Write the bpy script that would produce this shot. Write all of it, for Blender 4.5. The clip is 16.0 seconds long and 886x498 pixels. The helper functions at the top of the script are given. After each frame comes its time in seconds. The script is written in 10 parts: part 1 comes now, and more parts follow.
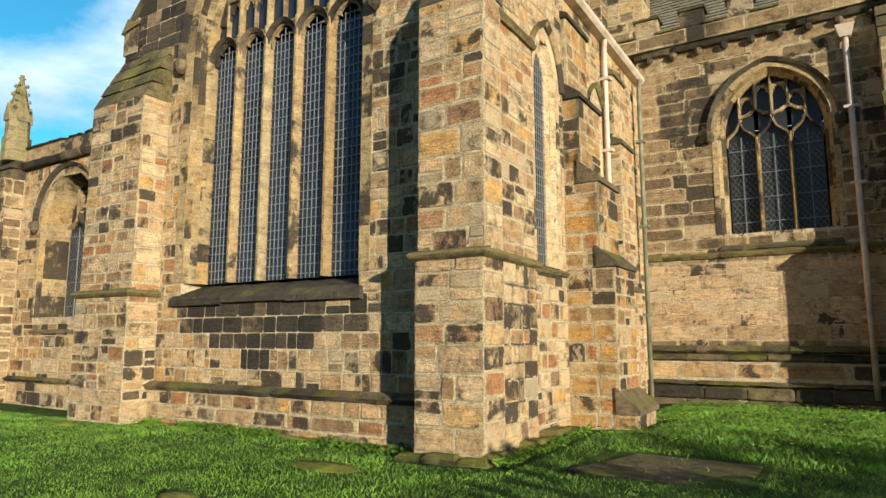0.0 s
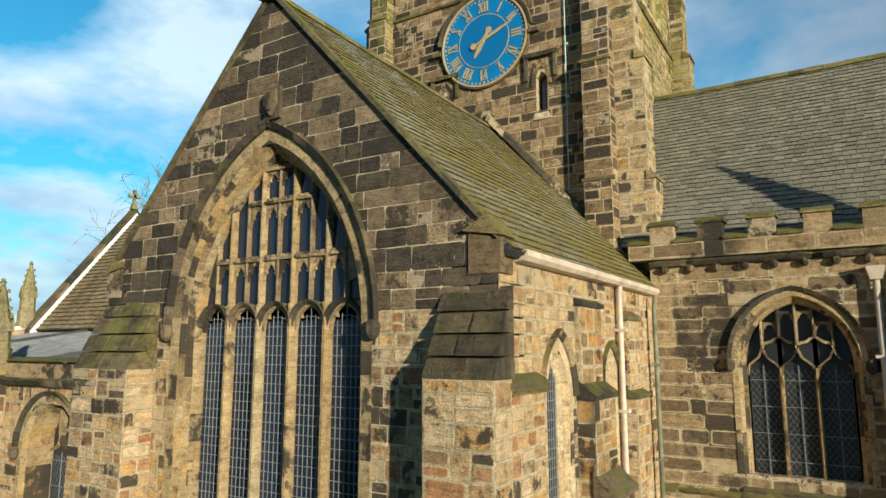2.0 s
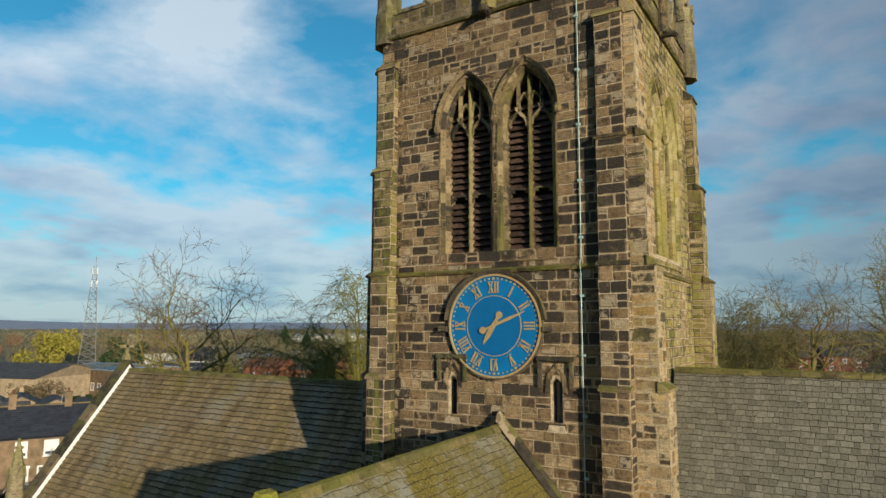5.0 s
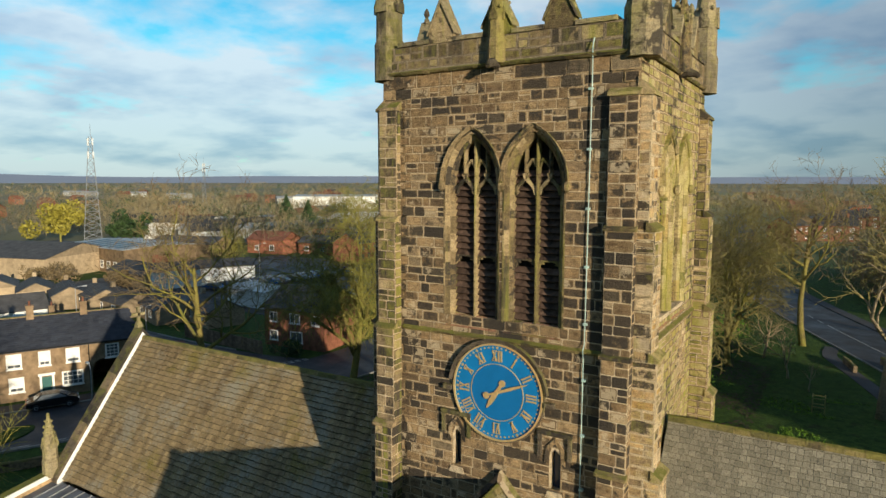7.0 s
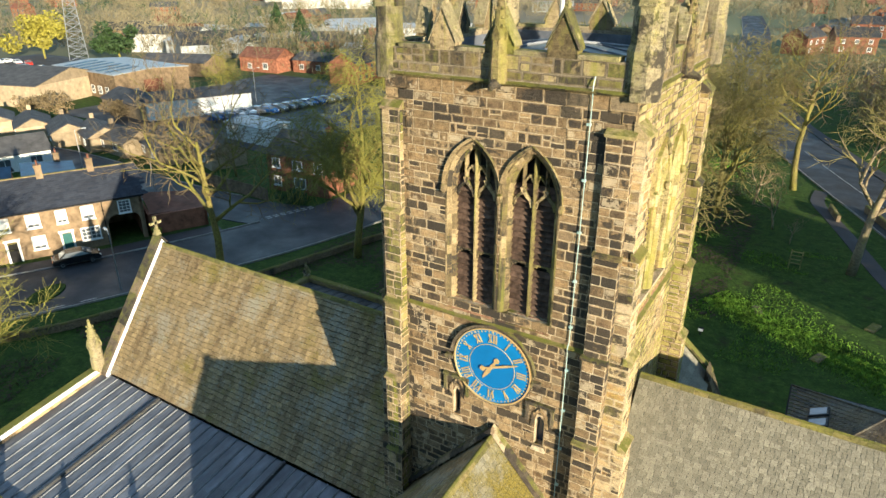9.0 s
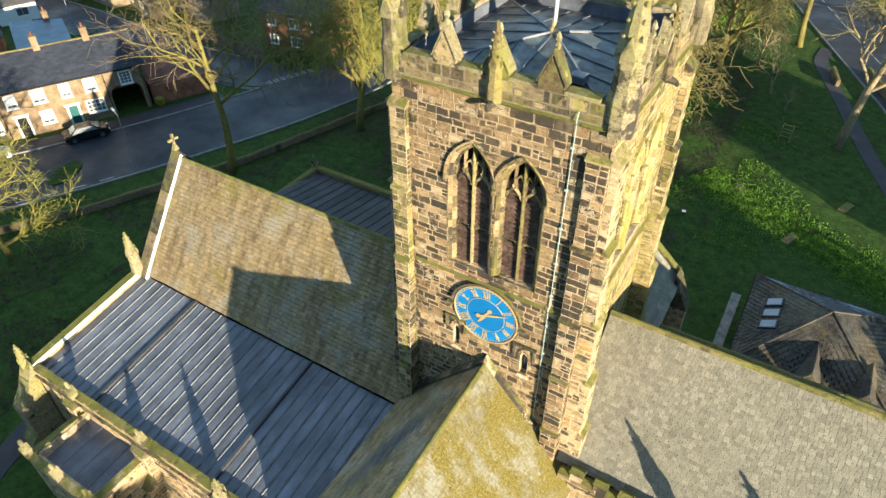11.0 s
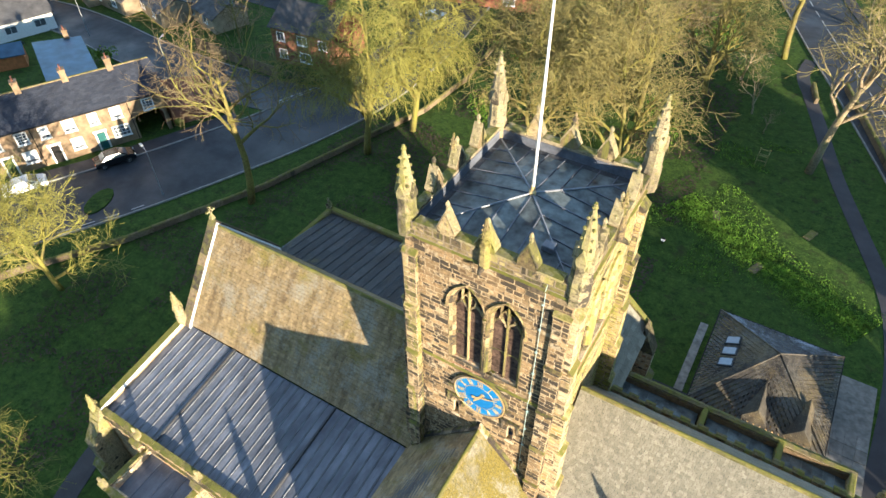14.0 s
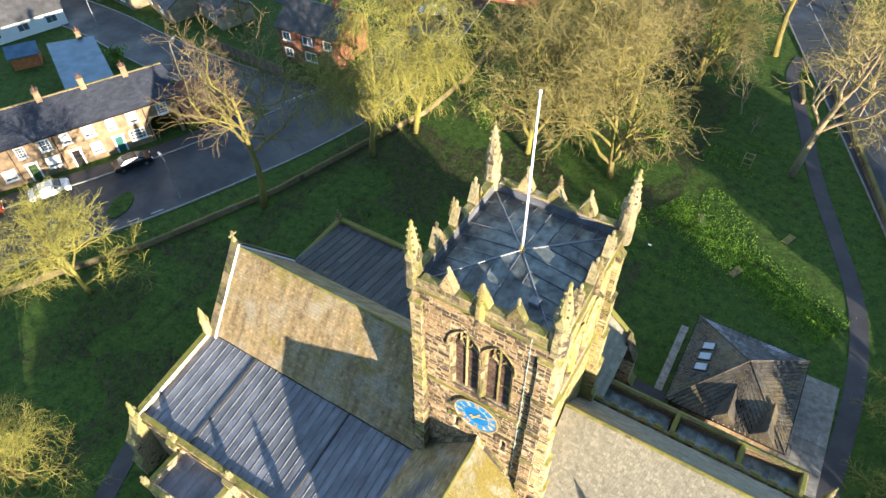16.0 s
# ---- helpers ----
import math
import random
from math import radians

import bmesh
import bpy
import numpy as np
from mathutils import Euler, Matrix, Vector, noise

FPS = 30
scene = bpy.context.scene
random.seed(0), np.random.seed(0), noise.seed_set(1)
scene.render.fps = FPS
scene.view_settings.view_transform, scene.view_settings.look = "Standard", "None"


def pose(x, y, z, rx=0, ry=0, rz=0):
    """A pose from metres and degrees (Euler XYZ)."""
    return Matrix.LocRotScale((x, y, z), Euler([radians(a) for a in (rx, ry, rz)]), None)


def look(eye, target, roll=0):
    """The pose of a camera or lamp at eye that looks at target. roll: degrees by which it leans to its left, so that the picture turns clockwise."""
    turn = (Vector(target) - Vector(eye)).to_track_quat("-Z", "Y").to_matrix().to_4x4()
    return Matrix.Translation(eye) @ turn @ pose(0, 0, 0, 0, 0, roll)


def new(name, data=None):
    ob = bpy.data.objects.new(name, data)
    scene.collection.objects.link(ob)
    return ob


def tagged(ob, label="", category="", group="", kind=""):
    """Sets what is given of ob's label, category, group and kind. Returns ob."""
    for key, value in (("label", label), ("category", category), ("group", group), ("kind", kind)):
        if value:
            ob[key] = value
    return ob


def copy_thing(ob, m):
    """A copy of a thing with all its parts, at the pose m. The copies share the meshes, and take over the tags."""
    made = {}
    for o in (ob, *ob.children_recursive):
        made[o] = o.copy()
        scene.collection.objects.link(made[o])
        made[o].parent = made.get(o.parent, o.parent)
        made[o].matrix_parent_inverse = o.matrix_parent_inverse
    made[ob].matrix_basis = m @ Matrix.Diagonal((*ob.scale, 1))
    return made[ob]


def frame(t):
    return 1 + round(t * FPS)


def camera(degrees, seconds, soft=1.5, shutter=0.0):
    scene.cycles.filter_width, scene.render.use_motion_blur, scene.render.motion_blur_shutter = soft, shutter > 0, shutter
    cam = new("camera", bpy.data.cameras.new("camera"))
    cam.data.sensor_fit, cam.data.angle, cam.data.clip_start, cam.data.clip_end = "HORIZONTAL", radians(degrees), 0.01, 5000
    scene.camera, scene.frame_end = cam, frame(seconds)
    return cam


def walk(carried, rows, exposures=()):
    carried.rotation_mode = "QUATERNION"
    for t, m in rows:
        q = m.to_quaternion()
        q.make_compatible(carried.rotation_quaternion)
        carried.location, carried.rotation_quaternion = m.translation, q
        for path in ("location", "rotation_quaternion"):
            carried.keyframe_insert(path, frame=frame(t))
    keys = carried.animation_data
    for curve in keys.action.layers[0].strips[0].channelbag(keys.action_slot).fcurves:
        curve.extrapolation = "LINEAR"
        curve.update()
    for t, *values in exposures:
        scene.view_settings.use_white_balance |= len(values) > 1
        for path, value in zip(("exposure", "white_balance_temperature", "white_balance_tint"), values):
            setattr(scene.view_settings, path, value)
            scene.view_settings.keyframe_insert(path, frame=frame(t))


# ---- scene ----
cam = camera(68.9, 16.0)
METRES, EYE, TILT, LEAN, TURN = 47.0, 1.45, 8.0, 0.0, 31.5
ROWS = [
    (0.0, 0.0, 0.0, 0.0, 0.0, 0.0, -0.0),
    (0.5, -0.0001, 0.0031, 0.0145, 0.04, 0.08, 0.03),
    (1.0, -0.0004, 0.008, 0.0429, 0.07, 0.19, 0.04),
    (1.5, -0.0008, 0.0129, 0.0734, 0.09, 0.34, 0.02),
    (2.0, -0.0012, 0.0177, 0.104, 0.1, 0.54, 0.05),
    (2.5, -0.0018, 0.0225, 0.1346, 0.09, 0.75, 0.02),
    (3.0, -0.0025, 0.0273, 0.1655, 0.1, 0.87, -0.01),
    (3.5, -0.0029, 0.032, 0.1965, 0.14, 1.0, -0.04),
    (4.0, -0.0035, 0.0369, 0.227, 0.14, 1.13, -0.09),
    (4.5, -0.0041, 0.0414, 0.2578, 0.16, 0.42, -0.1),
    (5.0, -0.0049, 0.0457, 0.2895, 0.16, -1.08, -0.09),
    (7.5, -0.0087, 0.0682, 0.4481, 0.13, -18.4, -0.03),
    (8.0, -0.0092, 0.0728, 0.4796, 0.1, -22.81, -0.01),
    (8.5, -0.0095, 0.077, 0.5115, 0.07, -27.25, 0.02),
    (9.0, -0.0096, 0.0813, 0.5432, 0.08, -31.68, 0.04),
    (9.5, -0.0098, 0.0854, 0.5752, 0.06, -36.14, 0.06),
    (10.0, -0.0103, 0.089, 0.6074, 0.03, -40.54, 0.08),
    (12.5, -0.0109, 0.1102, 0.767, -0.09, -51.65, 0.29),
    (13.0, -0.0108, 0.1143, 0.799, -0.09, -51.64, 0.33),
    (13.5, -0.0105, 0.1186, 0.8307, -0.09, -51.6, 0.37),
    (14.0, -0.0102, 0.1229, 0.8624, -0.09, -51.6, 0.42),
    (14.5, -0.0101, 0.127, 0.8944, -0.08, -51.99, 0.46),
    (15.0, -0.0098, 0.1312, 0.9263, -0.09, -52.55, 0.5),
    (15.5, -0.0097, 0.1351, 0.9582, -0.09, -53.57, 0.53),
    (16.0, -0.0096, 0.1392, 0.99, -0.09, -55.0, 0.55),
]
walk(cam, [(t, pose(0, 0, EYE, TILT, LEAN, TURN) @ pose(METRES * x, METRES * y, METRES * z, 90 + pitch, roll, yaw)) for t, x, y, z, yaw, pitch, roll in ROWS],
     [(0.0, -0.08, 6100, 8), (1.5, -0.20, 5950, 5), (3.5, -0.50, 5950, 8), (5.0, -0.70, 6100, 10), (7.5, -0.24, 6400, 11), (8.5, 0.24, 6350, 10), (9.0, 0.58, 6250, 9), (10.0, 0.80, 6200, 9), (12.5, 0.92, 6200, 13), (16.0, 1.26, 6150, 16)])

# ---- light ----
SUN_AZ, SUN_EL = -29.8, 9.6
d_sun = Vector((math.cos(radians(SUN_AZ)) * math.cos(radians(SUN_EL)), math.sin(radians(SUN_AZ)) * math.cos(radians(SUN_EL)), math.sin(radians(SUN_EL))))
sun_data = bpy.data.lights.new("sun", "SUN")
sun_data.energy, sun_data.angle, sun_data.color = 7.9, radians(0.6), (1.0, 0.875, 0.635)
sun_ob = new("sun", sun_data)
sun_ob.matrix_world = look((0, 0, 0), -d_sun)


def build_world():
    w = bpy.data.worlds.new("sky")
    scene.world = w
    w.use_nodes = True
    nt = w.node_tree
    nt.nodes.clear()
    N = nt.nodes.new
    L = nt.links.new
    out, bg = N("ShaderNodeOutputWorld"), N("ShaderNodeBackground")
    sky = N("ShaderNodeTexSky")
    sky.sky_type, sky.sun_disc = "NISHITA", False
    sky.sun_elevation, sky.sun_rotation = radians(SUN_EL), radians(90 - SUN_AZ)
    sky.air_density, sky.dust_density, sky.ozone_density = 1.0, 0.3, 3.0
    tc, sep = N("ShaderNodeTexCoord"), N("ShaderNodeSeparateXYZ")
    L(tc.outputs["Generated"], sep.inputs[0])
    add = N("ShaderNodeMath")
    add.operation = "ADD"
    add.inputs[1].default_value = 0.20
    L(sep.outputs[2], add.inputs[0])
    comb = N("ShaderNodeCombineXYZ")
    for i in (0, 1):
        dv = N("ShaderNodeMath")
        dv.operation = "DIVIDE"
        L(sep.outputs[i], dv.inputs[0])
        L(add.outputs[0], dv.inputs[1])
        L(dv.outputs[0], comb.inputs[i])
    cover = N("ShaderNodeTexNoise")
    cover.inputs["Scale"].default_value, cover.inputs["Detail"].default_value, cover.inputs["Roughness"].default_value = 1.9, 9, 0.55
    cover.inputs["Distortion"].default_value = 0.15
    L(comb.outputs[0], cover.inputs["Vector"])
    low = N("ShaderNodeMapRange")
    low.inputs["From Min"].default_value, low.inputs["From Max"].default_value = 0.0, 0.24
    low.inputs["To Min"].default_value, low.inputs["To Max"].default_value = 0.30, 0.0
    L(sep.outputs[2], low.inputs["Value"])
    lift = N("ShaderNodeMath")
    lift.operation = "ADD"
    L(cover.outputs["Fac"], lift.inputs[0])
    L(low.outputs[0], lift.inputs[1])
    # clouds towards the sun are lit from behind and greyer
    sunward = N("ShaderNodeVectorMath")
    sunward.operation = "DOT_PRODUCT"
    L(tc.outputs["Generated"], sunward.inputs[0])
    sunward.inputs[1].default_value = (math.cos(radians(SUN_AZ)), math.sin(radians(SUN_AZ)), 0)
    grey = N("ShaderNodeMapRange")
    grey.inputs["From Min"].default_value, grey.inputs["From Max"].default_value = -0.93, -0.22
    grey.inputs["To Min"].default_value, grey.inputs["To Max"].default_value = 0.0, 1.0
    L(sunward.outputs["Value"], grey.inputs["Value"])
    bank = N("ShaderNodeMath")
    bank.operation = "MULTIPLY_ADD"
    L(grey.outputs[0], bank.inputs[0])
    bank.inputs[1].default_value = 0.10
    L(lift.outputs[0], bank.inputs[2])
    ramp = N("ShaderNodeValToRGB")
    ramp.color_ramp.elements[0].position, ramp.color_ramp.elements[0].color = 0.43, (0, 0, 0, 1)
    ramp.color_ramp.elements[1].position, ramp.color_ramp.elements[1].color = 0.62, (0.86, 0.86, 0.86, 1)
    L(bank.outputs[0], ramp.inputs[0])
    tone = N("ShaderNodeTexNoise")
    tone.inputs["Scale"].default_value, tone.inputs["Detail"].default_value = 2.1, 7
    L(comb.outputs[0], tone.inputs["Vector"])
    tramp = N("ShaderNodeValToRGB")
    tramp.color_ramp.elements[0].position, tramp.color_ramp.elements[0].color = 0.34, (0.60, 0.77, 0.98, 1)
    tramp.color_ramp.elements[1].position, tramp.color_ramp.elements[1].color = 0.56, (1.03, 1.16, 1.23, 1)
    L(tone.outputs["Fac"], tramp.inputs[0])
    shade = N("ShaderNodeMix")
    shade.data_type, shade.blend_type = "RGBA", "MULTIPLY"
    L(grey.outputs[0], shade.inputs["Factor"])
    haze = N("ShaderNodeMapRange")
    haze.inputs["From Min"].default_value, haze.inputs["From Max"].default_value = 0.0, 0.30
    haze.inputs["To Min"].default_value, haze.inputs["To Max"].default_value = 0.76, 1.0
    L(sep.outputs[2], haze.inputs["Value"])
    dim = N("ShaderNodeMix")
    dim.data_type, dim.blend_type = "RGBA", "MULTIPLY"
    dim.inputs["Factor"].default_value = 1.0
    L(tramp.outputs[0], dim.inputs["A"])
    L(haze.outputs[0], dim.inputs["B"])
    L(dim.outputs["Result"], shade.inputs["A"])
    shade.inputs["B"].default_value = (0.20, 0.23, 0.30, 1)
    strength = N("ShaderNodeMix")
    strength.data_type, strength.blend_type = "RGBA", "MULTIPLY"
    strength.inputs["Factor"].default_value = 1.0
    L(sky.outputs[0], strength.inputs["A"])
    strength.inputs["B"].default_value = (SKY_GAIN * 0.50, SKY_GAIN * 1.30, SKY_GAIN * 1.24, 1)
    mix = N("ShaderNodeMix")
    mix.data_type = "RGBA"
    L(ramp.outputs[0], mix.inputs["Factor"])
    L(strength.outputs["Result"], mix.inputs["A"])
    L(shade.outputs["Result"], mix.inputs["B"])
    L(mix.outputs["Result"], bg.inputs["Color"])
    bg.inputs["Strength"].default_value = 1.05
    L(bg.outputs[0], out.inputs["Surface"])


SKY_GAIN = 0.185
build_world()


# ---- materials ----
class Nodes:
    """A small helper round one node material."""

    def __init__(self, name):
        self.mat = bpy.data.materials.new(name)
        self.mat.use_nodes = True
        self.nt = self.mat.node_tree
        self.bsdf = self.nt.nodes["Principled BSDF"]
        self.geo = self.nt.nodes.new("ShaderNodeNewGeometry")
        self.pos = self.geo.outputs["Position"]

    def set(self, socket, value):
        if hasattr(value, "is_linked"):
            self.nt.links.new(value, socket)
        elif isinstance(value, tuple) and len(value) == 3 and socket.type == "RGBA":
            socket.default_value = (*value, 1)
        else:
            socket.default_value = value

    def math(self, op, a, b=0.0, c=0.0, clamp=False):
        n = self.nt.nodes.new("ShaderNodeMath")
        n.operation, n.use_clamp = op, clamp
        for i, v in enumerate((a, b, c)):
            self.set(n.inputs[i], v)
        return n.outputs[0]

    def noise(self, scale, detail=4, rough=0.55, vector=None, distort=0.0):
        n = self.nt.nodes.new("ShaderNodeTexNoise")
        n.inputs["Scale"].default_value, n.inputs["Detail"].default_value = scale, detail
        n.inputs["Roughness"].default_value, n.inputs["Distortion"].default_value = rough, distort
        self.set(n.inputs["Vector"], vector if vector is not None else self.pos)
        return n.outputs["Fac"]

    def stretch(self, sx, sy, sz, vector=None):
        n = self.nt.nodes.new("ShaderNodeMapping")
        self.set(n.inputs["Vector"], vector if vector is not None else self.pos)
        n.inputs["Scale"].default_value = (sx, sy, sz)
        return n.outputs[0]

    def ramp(self, fac, stops, constant=False):
        n = self.nt.nodes.new("ShaderNodeValToRGB")
        el = n.color_ramp.elements
        if constant:
            n.color_ramp.interpolation = "CONSTANT"
        while len(el) < len(stops):
            el.new(0.5)
        for e, (p, c) in zip(el, stops):
            e.position = p
            e.color = (*c, 1) if isinstance(c, tuple) else (c, c, c, 1)
        self.set(n.inputs[0], fac)
        return n.outputs[0]

    def mix(self, fac, a, b, blend="MIX"):
        n = self.nt.nodes.new("ShaderNodeMix")
        n.data_type, n.blend_type = "RGBA", blend
        self.set(n.inputs["Factor"], fac)
        self.set(n.inputs["A"], a)
        self.set(n.inputs["B"], b)
        return n.outputs["Result"]

    def piece(self):
        """A number that differs from piece to piece, whether pieces are objects or islands."""
        info = self.nt.nodes.new("ShaderNodeObjectInfo")
        return self.math("FRACT", self.math("ADD", info.outputs["Random"], self.geo.outputs["Random Per Island"]))

    def up(self):
        n = self.nt.nodes.new("ShaderNodeSeparateXYZ")
        self.set(n.inputs[0], self.geo.outputs["Normal"])
        return n.outputs[2]

    def bump(self, height, strength=0.4, distance=0.02):
        n = self.nt.nodes.new("ShaderNodeBump")
        n.inputs["Strength"].default_value, n.inputs["Distance"].default_value = strength, distance
        self.set(n.inputs["Height"], height)
        self.set(self.bsdf.inputs["Normal"], n.outputs[0])

    def done(self, color, rough=0.85, metal=0.0, spec=0.3):
        self.set(self.bsdf.inputs["Base Color"], color)
        self.set(self.bsdf.inputs["Roughness"], rough)
        self.set(self.bsdf.inputs["Metallic"], metal)
        self.set(self.bsdf.inputs["Specular IOR Level"], spec)
        return self.mat


def stone(name, tones, soot=0.5, moss=0.3, lichen=0.0, soot_scale=0.55, crust=0.0, wear=0.0, streaks=0.0):
    """Weathered sandstone: each block has its own tone and stains; soot drifts over many blocks, crust blackens some, moss sits on ledges, lichen runs in patches."""
    n = Nodes(name)
    which = n.piece()
    shift = n.nt.nodes.new("ShaderNodeCombineXYZ")
    for k, q in enumerate((41.0, 97.0, 63.0)):
        n.set(shift.inputs[k], n.math("MULTIPLY", which, q))
    add = n.nt.nodes.new("ShaderNodeVectorMath")
    add.operation = "ADD"
    n.set(add.inputs[0], n.pos)
    n.set(add.inputs[1], shift.outputs[0])
    own = add.outputs[0]
    base = n.ramp(which, tones)
    fine = n.noise(38, 6, 0.75)
    mid = n.noise(5.2, 5, 0.66, own)
    c = n.mix(1.0, base, n.ramp(mid, [(0.30, (0.50, 0.46, 0.43)), (0.48, (0.98, 0.97, 0.95)), (0.70, (1.26, 1.21, 1.12))]), "MULTIPLY")
    bed = n.noise(3.0, 5, 0.68, n.stretch(0.8, 0.8, 6.0, own), 0.5)
    c = n.mix(0.75, c, n.ramp(bed, [(0.32, (0.62, 0.56, 0.50)), (0.5, (1.0, 1.0, 1.0)), (0.70, (1.20, 1.12, 0.96))]), "MULTIPLY")
    c = n.mix(1.0, c, n.ramp(fine, [(0.30, 0.52), (0.5, 1.0), (0.70, 1.30)]), "MULTIPLY")
    c = n.mix(n.ramp(n.noise(62, 3, 0.6), [(0.62, 0.0), (0.69, 0.55)]), c, (0.045, 0.036, 0.028))
    stain = n.noise(soot_scale, 6, 0.66, n.stretch(1, 1, 0.40))
    lone = n.math("FRACT", n.math("MULTIPLY", which, 3.77))
    edge = n.math("ADD", stain, n.math("MULTIPLY", n.math("SUBTRACT", lone, 0.5), 0.24))
    edge = n.math("ADD", edge, n.math("MULTIPLY", n.math("SUBTRACT", mid, 0.5), 0.30))
    c = n.mix(n.ramp(edge, [(0.68 - 0.28 * soot, 0.0), (0.80 - 0.26 * soot, 0.86)]), c, n.mix(fine, (0.022, 0.019, 0.016), (0.075, 0.063, 0.050)))
    if crust:
        dark = n.math("FRACT", n.math("MULTIPLY", which, 7.31))
        k = n.math("ADD", dark, n.math("MULTIPLY", n.math("SUBTRACT", n.noise(3.4, 6, 0.70, own, 0.4), 0.5), 1.5))
        k = n.math("ADD", k, n.math("MULTIPLY", n.math("SUBTRACT", stain, 0.5), 1.8))
        c = n.mix(n.ramp(k, [(1.02 - 0.55 * crust, 0.0), (1.16 - 0.5 * crust, 0.92)]), c, n.mix(fine, (0.018, 0.016, 0.014), (0.085, 0.070, 0.055)))
    if wear:
        w = n.math("ADD", n.math("FRACT", n.math("MULTIPLY", which, 5.13)), n.math("MULTIPLY", n.math("SUBTRACT", n.noise(2.4, 6, 0.72, own), 0.5), 1.6))
        c = n.mix(n.ramp(w, [(1.0 - 0.5 * wear, 0.0), (1.16 - 0.45 * wear, 0.72)]), c, n.mix(fine, (0.40, 0.30, 0.185), (0.70, 0.57, 0.39)))
    if streaks:
        sn = n.ramp(n.noise(1.3, 5, 0.7, n.stretch(2.2, 2.2, 0.10)), [(0.54, 0.0), (0.66, streaks)])
        c = n.mix(sn, c, n.mix(fine, (0.16, 0.175, 0.022), (0.40, 0.38, 0.060)))
    if lichen:
        lf = n.ramp(n.math("ADD", n.noise(0.45, 6, 0.7, n.stretch(1, 1, 0.35)), n.math("MULTIPLY", n.math("SUBTRACT", mid, 0.5), 0.25)), [(0.62 - 0.3 * lichen, 0.0), (0.80 - 0.2 * lichen, 0.78)])
        c = n.mix(lf, c, n.mix(fine, (0.16, 0.170, 0.026), (0.44, 0.40, 0.068)))
    if moss:
        m = n.math("MULTIPLY", n.ramp(n.up(), [(0.35, 0.0), (0.7, 1.0)]), n.ramp(n.noise(2.2, 5, 0.65), [(0.55 - 0.25 * moss, 0.0), (0.72 - 0.2 * moss, 1.0)]))
        c = n.mix(m, c, n.mix(fine, (0.07, 0.082, 0.018), (0.25, 0.228, 0.050)))
    n.bump(n.math("ADD", n.math("MULTIPLY", fine, 0.5), n.math("ADD", n.noise(9, 5, 0.65, own), n.math("MULTIPLY", bed, 0.5))), 1.0, 0.055)
    return n.done(c, 0.9, 0, 0.2)


TAN, OCHRE, BUFF, BROWN, DARK, RUST = (0.50, 0.375, 0.225), (0.54, 0.335, 0.13), (0.64, 0.51, 0.335), (0.27, 0.20, 0.125), (0.050, 0.044, 0.038), (0.42, 0.20, 0.10)
M_WARM = stone("sandstone_warm", [(0.0, (0.30, 0.20, 0.12)), (0.10, (0.48, 0.31, 0.17)), (0.2, (0.56, 0.39, 0.225)), (0.34, (0.68, 0.52, 0.335)), (0.46, (0.60, 0.42, 0.25)), (0.58, (0.64, 0.46, 0.27)), (0.70, (0.60, 0.36, 0.14)), (0.78, (0.54, 0.37, 0.21)), (0.87, RUST), (0.95, BROWN), (1.0, DARK)], 0.30, 0.5, crust=0.50, wear=0.36)
M_ORANGE = stone("sandstone_orange", [(0.0, BROWN), (0.2, (0.52, 0.29, 0.10)), (0.45, OCHRE), (0.6, RUST), (0.75, (0.50, 0.32, 0.13)), (0.9, BROWN), (1.0, DARK)], 0.28, 0.5, crust=0.5, wear=0.15)
M_GABLE = stone("sandstone_sooty", [(0.0, (0.060, 0.050, 0.042)), (0.30, (0.085, 0.070, 0.056)), (0.50, (0.15, 0.115, 0.080)), (0.68, (0.28, 0.21, 0.14)), (0.78, (0.105, 0.083, 0.060)), (0.88, (0.38, 0.28, 0.18)), (1.0, (0.20, 0.145, 0.095))], 0.30, 0.5, crust=0.5, wear=0.12)
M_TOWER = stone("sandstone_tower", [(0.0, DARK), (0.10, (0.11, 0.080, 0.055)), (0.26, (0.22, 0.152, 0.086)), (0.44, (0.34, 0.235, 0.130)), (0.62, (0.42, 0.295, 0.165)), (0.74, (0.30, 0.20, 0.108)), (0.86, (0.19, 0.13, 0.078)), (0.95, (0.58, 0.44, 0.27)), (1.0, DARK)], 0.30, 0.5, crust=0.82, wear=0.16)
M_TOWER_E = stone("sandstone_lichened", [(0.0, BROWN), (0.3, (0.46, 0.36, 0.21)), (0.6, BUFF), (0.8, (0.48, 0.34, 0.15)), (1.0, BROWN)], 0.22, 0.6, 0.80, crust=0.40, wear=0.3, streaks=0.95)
M_TOWER_L = stone("sandstone_yellowed", [(0.0, DARK), (0.3, BROWN), (0.6, TAN), (0.8, BROWN), (1.0, TAN)], 0.30, 0.6, 0.34, crust=0.75, streaks=0.75)
M_TOWER_Q = stone("sandstone_quoins", [(0.0, BROWN), (0.3, (0.48, 0.34, 0.18)), (0.6, BUFF), (0.8, OCHRE), (1.0, BROWN)], 0.24, 0.5, 0.2, crust=0.66, wear=0.4)
M_CHANCEL = stone("sandstone_ashlar", [(0.0, (0.16, 0.115, 0.072)), (0.18, (0.26, 0.185, 0.11)), (0.34, (0.37, 0.265, 0.155)), (0.6, (0.46, 0.335, 0.20)), (0.8, (0.40, 0.285, 0.165)), (1.0, BROWN)], 0.50, 0.5, crust=0.22, wear=0.22)
